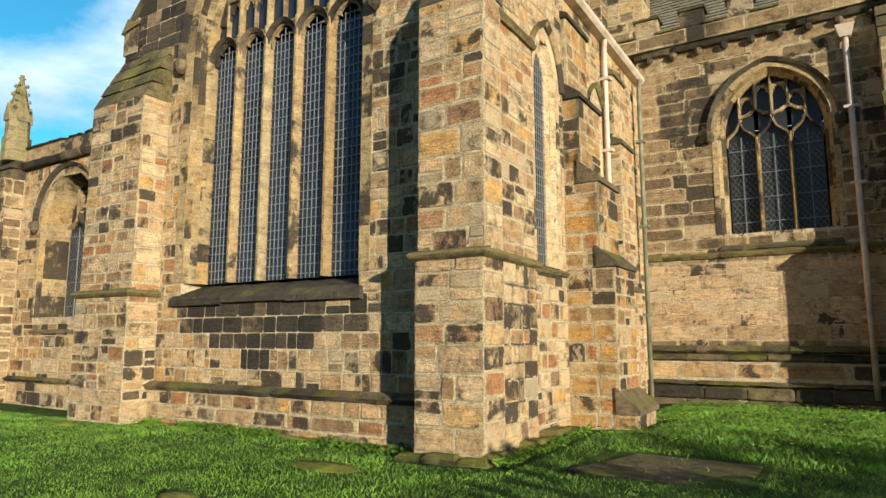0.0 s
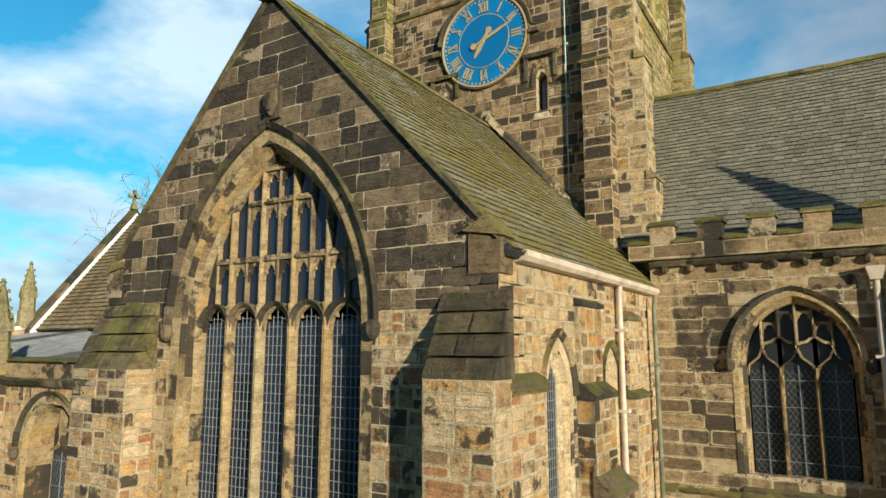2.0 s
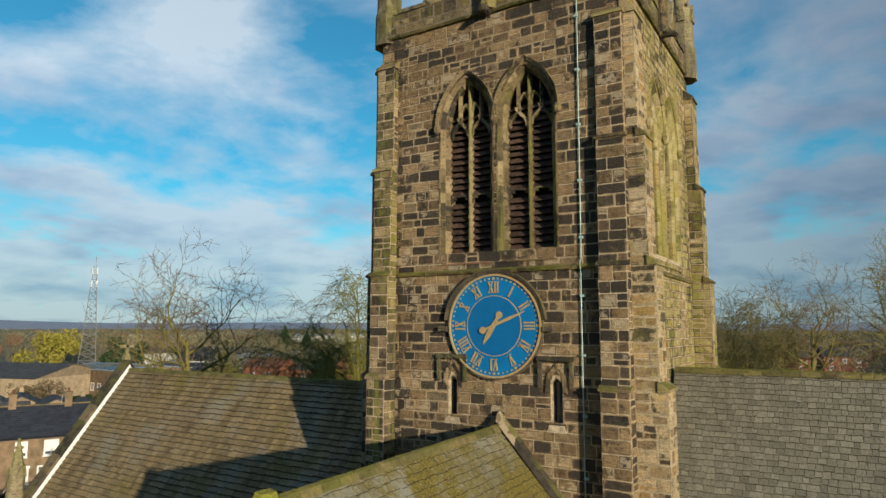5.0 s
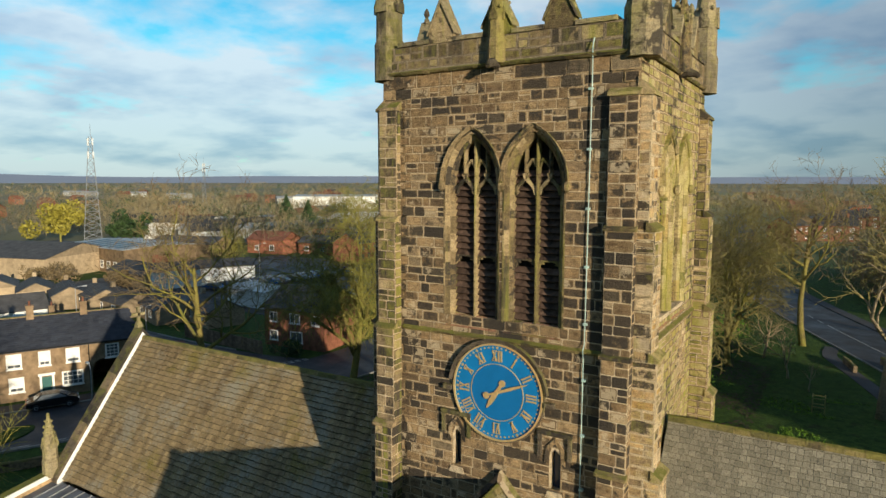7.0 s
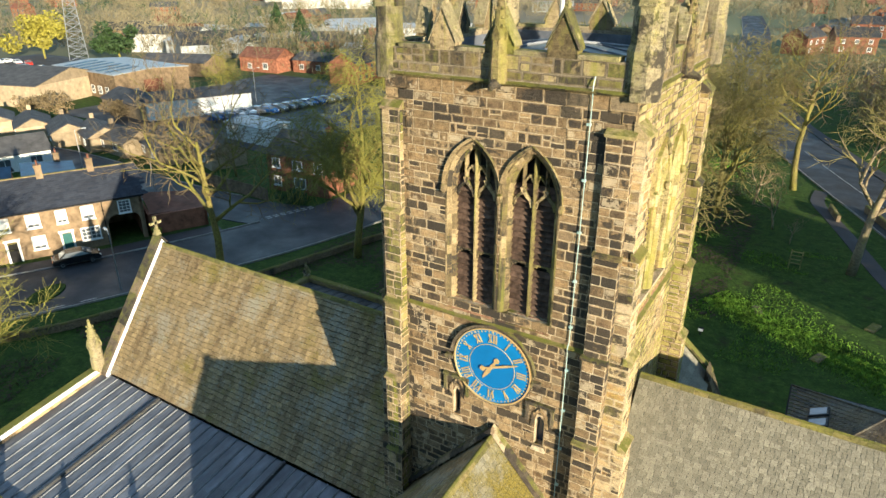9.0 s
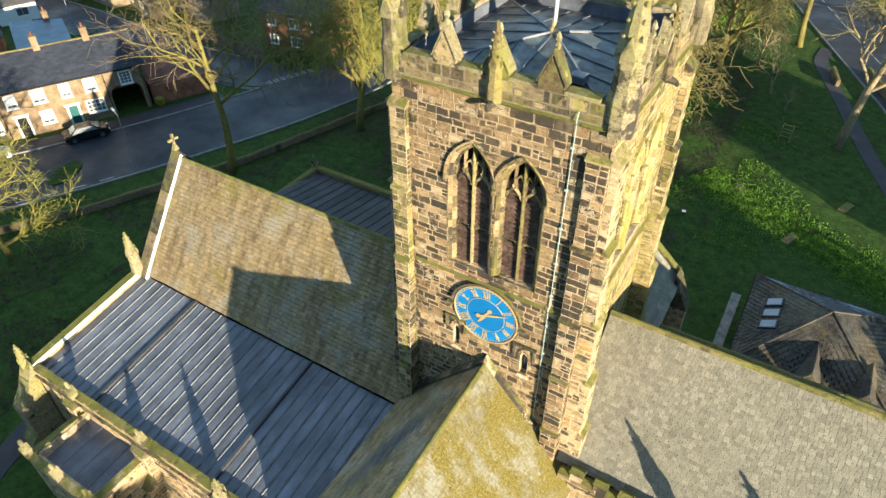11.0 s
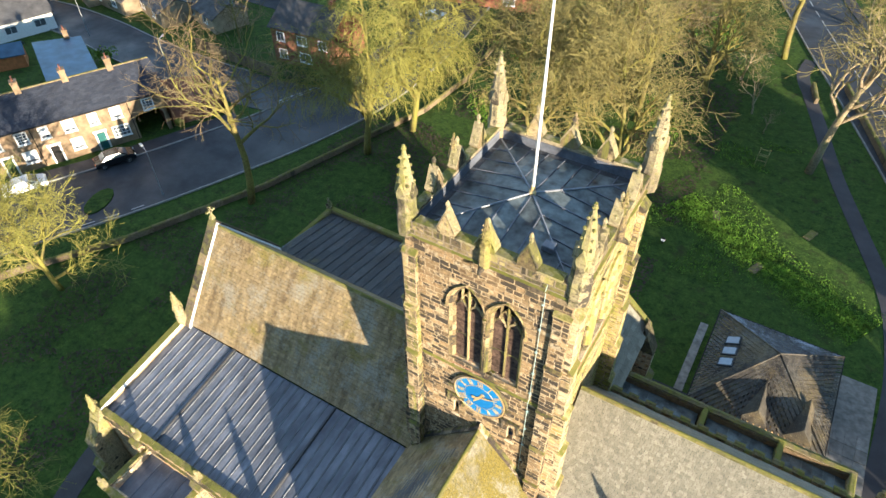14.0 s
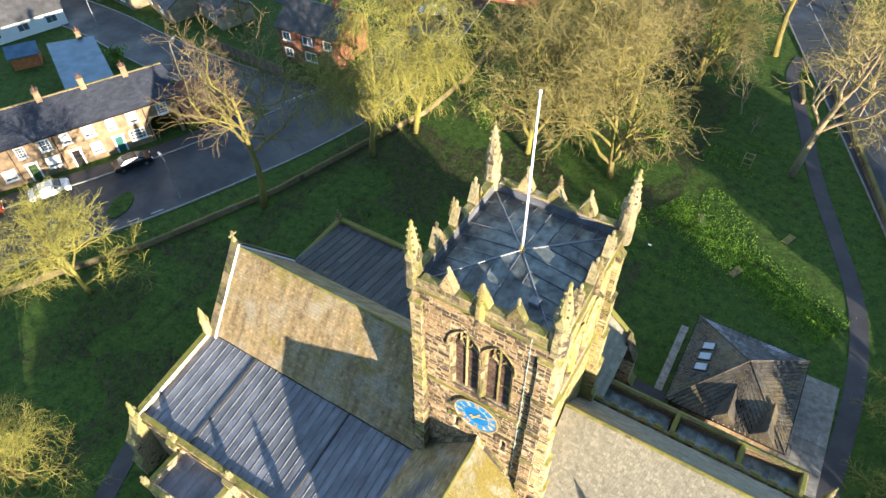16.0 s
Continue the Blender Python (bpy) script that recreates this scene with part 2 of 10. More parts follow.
M_CLEAN = stone("sandstone_clean_ashlar", [(0.0, (0.40, 0.285, 0.175)), (0.25, (0.54, 0.39, 0.24)), (0.5, (0.62, 0.46, 0.295)), (0.75, (0.58, 0.40, 0.25)), (0.9, (0.46, 0.32, 0.19)), (1.0, (0.34, 0.235, 0.14))], 0.24, 0.4, crust=0.16, wear=0.45)
M_DRESSED = stone("sandstone_dressed", [(0.0, (0.40, 0.30, 0.17)), (0.3, (0.46, 0.31, 0.14)), (0.55, (0.34, 0.25, 0.145)), (0.75, (0.50, 0.40, 0.25)), (1.0, (0.42, 0.29, 0.15))], 0.40, 0.6, crust=0.5)
M_TRACERY = stone("sandstone_tracery", [(0.0, BROWN), (0.4, TAN), (0.7, (0.36, 0.27, 0.16)), (1.0, TAN)], 0.5, 0.6, 0.0, 1.6, crust=0.62)
M_ARRIS = stone("worn_sandstone_arris", [(0.0, (0.54, 0.44, 0.29)), (0.4, (0.44, 0.35, 0.22)), (0.7, (0.52, 0.41, 0.25)), (1.0, (0.56, 0.46, 0.31))], 0.28, 0.3, crust=0.2)
M_ARRIS_T = stone("worn_tower_arris", [(0.0, (0.42, 0.305, 0.175)), (0.35, (0.22, 0.155, 0.088)), (0.6, (0.36, 0.26, 0.15)), (0.8, (0.19, 0.135, 0.080)), (1.0, (0.46, 0.34, 0.20))], 0.28, 0.3, crust=0.40)
M_ARRIS_D = stone("worn_sooty_arris", [(0.0, (0.20, 0.16, 0.11)), (0.5, (0.28, 0.22, 0.15)), (1.0, (0.17, 0.14, 0.10))], 0.34, 0.3)
M_DARKDRESS = stone("sandstone_blackened", [(0.0, DARK), (0.5, (0.095, 0.080, 0.062)), (0.8, (0.15, 0.12, 0.088)), (1.0, (0.26, 0.195, 0.125))], 0.40, 0.45, 0.12, 1.4)
M_CAP = stone("sooty_cap_stone", [(0.0, (0.105, 0.092, 0.055)), (0.5, (0.20, 0.168, 0.095)), (1.0, (0.145, 0.124, 0.075))], 0.42, 0.62)
M_APRON = stone("sooty_apron_stone", [(0.0, DARK), (0.5, (0.075, 0.064, 0.053)), (0.8, (0.12, 0.095, 0.072)), (0.94, BROWN), (1.0, TAN)], 0.5, 0.2, crust=0.75)
M_MOSSY = stone("sandstone_mossy", [(0.0, (0.11, 0.10, 0.05)), (0.5, (0.20, 0.17, 0.075)), (1.0, (0.30, 0.23, 0.12))], 0.32, 0.95, 0.35)
M_PINN = stone("sandstone_pinnacle", [(0.0, (0.26, 0.22, 0.14)), (0.6, (0.37, 0.31, 0.20)), (1.0, (0.31, 0.26, 0.16))], 0.30, 0.8, 0.40, crust=0.4)
M_MORTAR = stone("lime_mortar", [(0.0, (0.64, 0.53, 0.38)), (1.0, (0.56, 0.455, 0.32))], 0.20, 0.2, crust=0.12)
M_STRING = stone("mossy_string_stone", [(0.0, (0.17, 0.14, 0.075)), (1.0, (0.27, 0.215, 0.11))], 0.40, 0.66, 0.25)
M_MORTAR_D = stone("lime_mortar_grey", [(0.0, (0.26, 0.22, 0.165)), (1.0, (0.34, 0.28, 0.20))], 0.30, 0.2)


def slate(name, tones, moss_amount, moss_a, moss_b, rough=0.75, spread=0.3, streak=0.8, veil=0.0, spots=1.0):
    """Stone slates: each with its own tone; streaks run down the slope, moss in clumps, pale lichen spots."""
    n = Nodes(name)
    which = n.piece()
    base = n.ramp(which, tones)
    fine, grit = n.noise(22, 5, 0.7), n.noise(7.5, 5, 0.72)
    c = n.mix(1.0, base, n.ramp(fine, [(0.3, 0.55), (0.5, 1.0), (0.7, 1.32)]), "MULTIPLY")
    c = n.mix(1.0, c, n.ramp(n.math("FRACT", n.math("MULTIPLY", which, 5.7)), [(0.0, 1 - spread), (0.5, 1.0), (1.0, 1 + spread)]), "MULTIPLY")
    run = n.noise(1.1, 6, 0.66, n.stretch(1.9, 0.30, 0.30))
    c = n.mix(streak, c, n.ramp(run, [(0.34, (0.50, 0.45, 0.42)), (0.52, (1.0, 1.0, 0.98)), (0.68, (1.26, 1.22, 1.12))]), "MULTIPLY")
    clump = n.math("ADD", n.noise(0.42, 6, 0.72), n.math("MULTIPLY", grit, 0.32))
    m = n.ramp(clump, [(0.84 - 0.38 * moss_amount, 0.0), (0.96 - 0.32 * moss_amount, 0.92)])
    c = n.mix(m, c, n.mix(n.ramp(fine, [(0.35, 0.0), (0.65, 1.0)]), moss_a, moss_b))
    if veil:
        v = n.ramp(n.math("ADD", n.noise(0.55, 5, 0.7, n.stretch(1.0, 1.2, 0.35)), n.math("MULTIPLY", n.math("SUBTRACT", grit, 0.5), 0.5)), [(0.50, 0.0), (0.66, veil)])
        c = n.mix(v, c, n.mix(fine, (0.20, 0.19, 0.15), (0.40, 0.38, 0.31)))
    c = n.mix(n.ramp(n.noise(13, 3, 0.6), [(0.64, 0.0), (0.70, 0.65 * spots)]), c, (0.44, 0.42, 0.33))
    c = n.mix(n.ramp(n.noise(11, 4, 0.7, n.stretch(1, 1, 1.3)), [(0.30, 0.55 * spots), (0.38, 0.0)]), c, (0.035, 0.032, 0.022))
    n.bump(n.math("ADD", fine, grit), 0.55, 0.03)
    return n.done(c, rough, 0, 0.3)


M_SLATE = slate("stone_slate_grey", [(0.0, (0.200, 0.180, 0.134)), (0.5, (0.235, 0.213, 0.160)), (0.85, (0.262, 0.238, 0.180)), (1.0, (0.180, 0.163, 0.122))], 0.04, (0.14, 0.12, 0.06), (0.22, 0.185, 0.09), 0.85, 0.13, 0.22, 0.06, 0.4)
M_SLATE_MOSS = slate("stone_slate_mossy", [(0.0, (0.205, 0.186, 0.134)), (0.6, (0.258, 0.233, 0.168)), (1.0, (0.18, 0.162, 0.118))], 0.90, (0.052, 0.044, 0.007), (0.30, 0.225, 0.034), 0.85, 0.24, 0.7, 0.85)
M_SLATE_NAVE = slate("stone_slate_brown", [(0.0, (0.245, 0.176, 0.088)), (0.5, (0.275, 0.200, 0.103)), (1.0, (0.238, 0.172, 0.090))], 0.40, (0.095, 0.075, 0.014), (0.26, 0.206, 0.045), 0.82, 0.24, 0.8, 0.65)
M_SLATE_NAVY = slate("slate_navy", [(0.0, (0.026, 0.031, 0.046)), (0.6, (0.040, 0.045, 0.060)), (1.0, (0.032, 0.036, 0.050))], 0.05, (0.05, 0.05, 0.04), (0.09, 0.085, 0.06), 0.7, 0.15, 0.5, 0.0, 0.15)
M_SLATE_DARK = slate("slate_dark", [(0.0, (0.045, 0.047, 0.052)), (0.6, (0.07, 0.07, 0.072)), (1.0, (0.05, 0.05, 0.055))], 0.2, (0.09, 0.085, 0.04), (0.16, 0.13, 0.06), 0.6)


def plain(name, color, rough=0.6, metal=0.0, vary=0.18, scale=6.0, bump=0.15, spec=0.4, pieces=False):
    n = Nodes(name)
    f = n.noise(scale, 5, 0.6)
    c = n.mix(1.0, color, n.ramp(f, [(0.28, 1 - vary * 1.6), (0.72, 1 + vary)]), "MULTIPLY")
    if pieces:
        c = n.mix(1.0, c, n.ramp(n.piece(), [(0.0, 0.72), (1.0, 1.22)]), "MULTIPLY")
    if bump:
        n.bump(n.noise(scale * 3, 3), bump, 0.01)
    return n.done(c, rough, metal, spec)


def lead_mat():
    n = Nodes("lead_sheet")
    f = n.noise(1.3, 6, 0.68, n.stretch(1, 0.30, 1))
    c = n.ramp(f, [(0.3, (0.052, 0.056, 0.068)), (0.5, (0.120, 0.128, 0.150)), (0.70, (0.21, 0.220, 0.250))])
    c = n.mix(0.7, c, n.ramp(n.piece(), [(0.0, 0.70), (1.0, 1.2)]), "MULTIPLY")
    c = n.mix(n.ramp(n.noise(6, 5, 0.7), [(0.60, 0.0), (0.70, 0.6)]), c, (0.060, 0.062, 0.050))
    n.bump(n.noise(4, 3), 0.2, 0.02)
    return n.done(c, n.ramp(n.noise(2, 4), [(0.3, 0.38), (0.7, 0.62)]), 0.0, 0.5)


def glass_mat(name, color, rough=0.12):
    n = Nodes(name)
    c = n.mix(1.0, color, n.ramp(n.piece(), [(0.0, 0.6), (1.0, 1.5)]), "MULTIPLY")
    n.bump(n.noise(3.5, 2), 0.12, 0.02)
    return n.done(c, rough, 0.0, 0.6)


M_LEAD = lead_mat()
# dark tones for slate tails: shadow lines between courses, put into the colour
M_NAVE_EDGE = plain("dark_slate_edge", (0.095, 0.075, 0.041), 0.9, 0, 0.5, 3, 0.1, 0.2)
M_SLATE_EDGE = plain("shadow_slate_edge", (0.070, 0.061, 0.032), 0.9, 0, 0.5, 3, 0.1, 0.2)
M_LEAD_OLD = plain("lead_green", (0.105, 0.125, 0.122), 0.5, 0.0, 0.6, 1.6, 0.25, 0.5, True)
M_ROLL = plain("pale_lead_roll", (0.22, 0.225, 0.24), 0.5, 0.0, 0.3, 2, 0.1)
M_GLASS_DARK = glass_mat("sooty_leaded_glass", (0.014, 0.016, 0.020), 0.45)
M_GLASS = glass_mat("leaded_glass", (0.020, 0.032, 0.060))
M_GRILLE = plain("galvanised_wire", (0.26, 0.27, 0.28), 0.5, 0.3)
M_LOUVRE = plain("weathered_oak_louvre", (0.105, 0.066, 0.048), 0.85, 0, 0.5, 5, 0.4, 0.2, True)
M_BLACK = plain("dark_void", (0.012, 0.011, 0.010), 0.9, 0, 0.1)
M_CLOCK = plain("clock_blue_enamel", (0.010, 0.185, 0.46), 0.30, 0, 0.10, 2, 0.03, 0.5)
M_CLOCK_IN = plain("clock_blue_inner", (0.010, 0.15, 0.39), 0.28, 0, 0.08, 2, 0.03, 0.5)
M_GILT = plain("gilded_metal", (0.80, 0.55, 0.25), 0.35, 0.45, 0.12, 8, 0.05)
M_PIPE = plain("pale_painted_iron", (0.62, 0.50, 0.40), 0.5, 0, 0.2, 4)
M_PIPE_DARK = plain("verdigris_pipe", (0.22, 0.22, 0.15), 0.6, 0, 0.4, 3)
M_WIRE = plain("copper_strip_patina", (0.42, 0.56, 0.52), 0.5, 0.1, 0.2, 3)
M_WHITE = plain("white_paint", (0.78, 0.77, 0.74), 0.45, 0, 0.08, 4, 0.05)
M_FLAG = plain("white_pole_paint", (0.80, 0.79, 0.77), 0.4, 0, 0.1, 2, 0.05)


# ---- mesh helpers ----
class G:
    """Collects vertices and faces of one mesh."""

    def __init__(self):
        self.v, self.f = [], []

    def add(self, verts, faces):
        k = len(self.v)
        self.v += [tuple(p) for p in verts]
        self.f += [tuple(k + i for i in f) for f in faces]
        return self

    def box(self, x0, x1, y0, y1, z0, z1, bev=0.0, top=None):
        """A box; bev insets the top edge; top (dx, dy) shrinks the top."""
        if bev:
            b = bev
            self.add([(x0, y0, z0), (x1, y0, z0), (x1, y1, z0), (x0, y1, z0), (x0, y0, z1 - b), (x1, y0, z1 - b), (x1, y1, z1 - b), (x0, y1, z1 - b),
                      (x0 + b, y0 + b, z1), (x1 - b, y0 + b, z1), (x1 - b, y1 - b, z1), (x0 + b, y1 - b, z1)],
                     [(3, 2, 1, 0), (0, 1, 5, 4), (1, 2, 6, 5), (2, 3, 7, 6), (3, 0, 4, 7), (4, 5, 9, 8), (5, 6, 10, 9), (6, 7, 11, 10), (7, 4, 8, 11), (8, 9, 10, 11)])
        else:
            dx, dy = top or (0, 0)
            self.add([(x0, y0, z0), (x1, y0, z0), (x1, y1, z0), (x0, y1, z0), (x0 + dx, y0 + dy, z1), (x1 - dx, y0 + dy, z1), (x1 - dx, y1 - dy, z1), (x0 + dx, y1 - dy, z1)],
                     [(3, 2, 1, 0), (0, 1, 5, 4), (1, 2, 6, 5), (2, 3, 7, 6), (3, 0, 4, 7), (4, 5, 6, 7)])
        return self

    def hexa(self, p):
        """Eight corners: four of the bottom in turn, four of the top in turn."""
        return self.add(p, [(3, 2, 1, 0), (0, 1, 5, 4), (1, 2, 6, 5), (2, 3, 7, 6), (3, 0, 4, 7), (4, 5, 6, 7)])

    def prism(self, F, poly, d0, d1, holes=()):
        """A plate with the outline poly (u, v) on the frame F, from depth d0 to d1 (front), with holes."""
        loops = [list(poly)] + [list(h) for h in holes]
        flat = [p for lp in loops for p in lp]
        tris = TESS([[Vector((a, b, 0)) for a, b in lp] for lp in loops])
        n = len(flat)
        verts = [F(a, b, d1) for a, b in flat] + [F(a, b, d0) for a, b in flat]
        faces = [tuple(t) for t in tris] + [tuple(i + n for i in reversed(t)) for t in tris]
        k = 0
        for lp in loops:
            m = len(lp)
            faces += [(k + i, k + (i + 1) % m, n + k + (i + 1) % m, n + k + i) for i in range(m)]
            k += m
        return self.add(verts, faces)

    def band(self, F, inner, outer, d0, d_in, d_out):
        """A moulding between two open polylines: back at d0, its front slopes from d_in to d_out."""
        m = len(inner)
        v = []
        for (a, b), (c, d) in zip(inner, outer):
            v += [F(a, b, d0), F(a, b, d_in), F(c, d, d_out), F(c, d, d0)]
        f = []
        for i in range(m - 1):
            a, b = 4 * i, 4 * i + 4
            f += [(a + j, a + (j + 1) % 4, b + (j + 1) % 4, b + j) for j in range(4)]
        f += [(0, 1, 2, 3), tuple(4 * (m - 1) + j for j in (3, 2, 1, 0))]
        return self.add(v, f)

    def blocks(self, F, inner, outer, d0, d_in, d_out, step=0.34, gap=0.010, seed=1):
        """The same moulding cut into separate stones along its length."""
        rng = random.Random(seed)
        mids = [((a[0] + b[0]) / 2, (a[1] + b[1]) / 2) for a, b in zip(inner, outer)]
        s = [0.0]
        for a, b in zip(mids, mids[1:]):
            s.append(s[-1] + math.dist(a, b))
        def at(line, q):
            i = 0
            while i < len(s) - 2 and s[i + 1] < q:
                i += 1
            t = (q - s[i]) / max(1e-6, s[i + 1] - s[i])
            return tuple(line[i][k] + (line[i + 1][k] - line[i][k]) * t for k in (0, 1))
        q = 0.0
        while q < s[-1] - 0.01:
            e = min(s[-1], q + step * rng.uniform(0.7, 1.3))
            if s[-1] - e < step * 0.4:
                e = s[-1]
            cuts = [q + gap / 2] + [v for v in s if q + gap < v < e - gap] + [e - gap / 2]
            j = rng.uniform(-0.006, 0.006)
            self.band(F, [at(inner, v) for v in cuts], [at(outer, v) for v in cuts], d0, d_in + j, d_out + j)
            q = e
        return self

    def tube(self, pts, radii, sides=6, caps=True):
        """A tube through points; radii: one number or one a point."""
        pts = [Vector(p) for p in pts]
        if not hasattr(radii, "__len__"):
            radii = [radii] * len(pts)
        v, f = [], []
        for i, p in enumerate(pts):
            t = (pts[min(i + 1, len(pts) - 1)] - pts[max(i - 1, 0)]).normalized()
            a = t.cross(Vector((0.31, 0.17, 0.93)) if abs(t.z) < 0.85 else Vector((1, 0.2, 0))).normalized()
            b = t.cross(a)
            for k in range(sides):
                w = 2 * math.pi * k / sides
                v.append(p + (a * math.cos(w) + b * math.sin(w)) * radii[i])
        for i in range(len(pts) - 1):
            for k in range(sides):
                f.append((i * sides + k, i * sides + (k + 1) % sides, (i + 1) * sides + (k + 1) % sides, (i + 1) * sides + k))
        if caps:
            f += [tuple(range(sides - 1, -1, -1)), tuple((len(pts) - 1) * sides + k for k in range(sides))]
        return self.add(v, f)

    def lathe(self, cx, cy, profile, sides=8, turn=0.0):
        """Rings of (radius, z) round an upright axis."""
        v, f = [], []
        for r, z in profile:
            for k in range(sides):
                w = turn + 2 * math.pi * k / sides
                v.append((cx + r * math.cos(w), cy + r * math.sin(w), z))
        for i in range(len(profile) - 1):
            for k in range(sides):
                f.append((i * sides + k, i * sides + (k + 1) % sides, (i + 1) * sides + (k + 1) % sides, (i + 1) * sides + k))
        f += [tuple(range(sides - 1, -1, -1)), tuple((len(profile) - 1) * sides + k for k in range(sides))]
        return self.add(v, f)

    def mesh(self, name, mat, smooth=False):
        me = bpy.data.meshes.new(name)
        me.from_pydata(self.v, [], self.f)
        me.materials.append(mat)
        if smooth:
            me.polygons.foreach_set("use_smooth", [True] * len(me.polygons))
        me.update()
        return me

    def part(self, name, mat, parent=None, label="", smooth=False):
        ob = new(name, self.mesh(name, mat, smooth))
        if parent:
            ob.parent = parent
        return tagged(ob, label)


from mathutils.geometry import tessellate_polygon as TESS


def thing(name, label, category, at=(0, 0, 0), group="", kind=""):
    ob = new(name)
    ob.location = at
    ob.empty_display_size = 0.3
    return tagged(ob, label, category, group, kind)


class Frame2:
    """A wall's frame: u along it, v up, d out of it."""

    def __init__(self, o, u, n):
        self.o, self.u, self.n = Vector(o), Vector(u), Vector(n)

    def __call__(self, u, v, d=0.0):
        return self.o + self.u * u + Vector((0, 0, v)) + self.n * d


def FS(y):
    return Frame2((0, y, 0), (1, 0, 0), (0, -1, 0))


def FN(y):
    return Frame2((0, y, 0), (1, 0, 0), (0, 1, 0))


def FE(x):
    return Frame2((x, 0, 0), (0, 1, 0), (1, 0, 0))


def FW(x):
    return Frame2((x, 0, 0), (0, 1, 0), (-1, 0, 0))


def arch(c, w, spring, rise, off=0.0, n=12):
    """A pointed arch from its left spring to its right, offset outwards."""
    r = (w * w + rise * rise) / (2 * w)
    pts = []
    R = r + off
    top = math.acos(max(-1, min(1, (r - w) / R)))
    for i in range(n + 1):
        a = top * i / n
        pts.append((c + (r - w) - R * math.cos(a), spring + R * math.sin(a)))
    return pts + [(2 * c - x, y) for x, y in reversed(pts[:-1])]


def arch_top(c, w, spring, rise, u):
    r = (w * w + rise * rise) / (2 * w)
    k = abs(u - c) + r - w
    return spring + math.sqrt(max(0, r * r - k * k)) if abs(u - c) < w else spring


def opening(c, w, base, spring, rise, off=0.0, n=12):
    return [(c - w - off, base)] + arch(c, w, spring, rise, off, n) + [(c + w + off, base)]


def crossings(poly, v):
    out = []
    for (a, b), (c, d) in zip(poly, list(poly[1:]) + [poly[0]]):
        if (b <= v) != (d <= v):
            out.append(a + (c - a) * (v - b) / (d - b))
    return sorted(out)


BLOCKS = {}
ARRIS = {"sandstone_warm": M_ARRIS, "sandstone_tower": M_ARRIS_T, "sandstone_lichened": M_ARRIS_T, "sandstone_ashlar": M_ARRIS, "sandstone_belfry": M_ARRIS_D, "sandstone_yellowed": M_ARRIS_T, "sandstone_quoins": M_ARRIS, "sandstone_orange": M_ARRIS}


def block_meshes(mat):
    """Six unit blocks with worn arrises, shared by all whole stones of one material."""
    if mat.name not in BLOCKS:
        rng = random.Random(5)
        made = []
        for k in range(6):
            j = lambda s: rng.uniform(-s, s)
            v = []
            for sx, sy in ((-1, -1), (1, -1), (1, 1), (-1, 1)):
                cx, cy = rng.uniform(0.03, 0.08), rng.uniform(0.06, 0.16)
                p, q = (sx * 0.5, sy * (0.5 - cy)), (sx * (0.5 - cx), sy * 0.5)
                v += [p, q] if sx * sy > 0 else [q, p]
            v = [(x * (1 + j(0.025)), y * (1 + j(0.05)), 0) for x, y in v]
            m = [(x * 0.985, y * 0.975, 0.60 + j(0.1)) for x, y, _ in v]
            t = [(x * 0.88 + j(0.02), y * 0.82 + j(0.03), 0.95 + j(0.14)) for x, y, _ in v]
            ring = [(a * 8 + i, a * 8 + (i + 1) % 8, a * 8 + 8 + (i + 1) % 8, a * 8 + 8 + i) for a in (0, 1) for i in range(8)]
            g = G().add(v + m + t, ring + [tuple(range(16, 24))])
            me = g.mesh("stone", mat)
            me.materials.append(ARRIS.get(mat.name, mat))
            for q in range(16):
                me.polygons[q].material_index = 1
            made.append(me)
        BLOCKS[mat.name] = made
    return BLOCKS[mat.name]


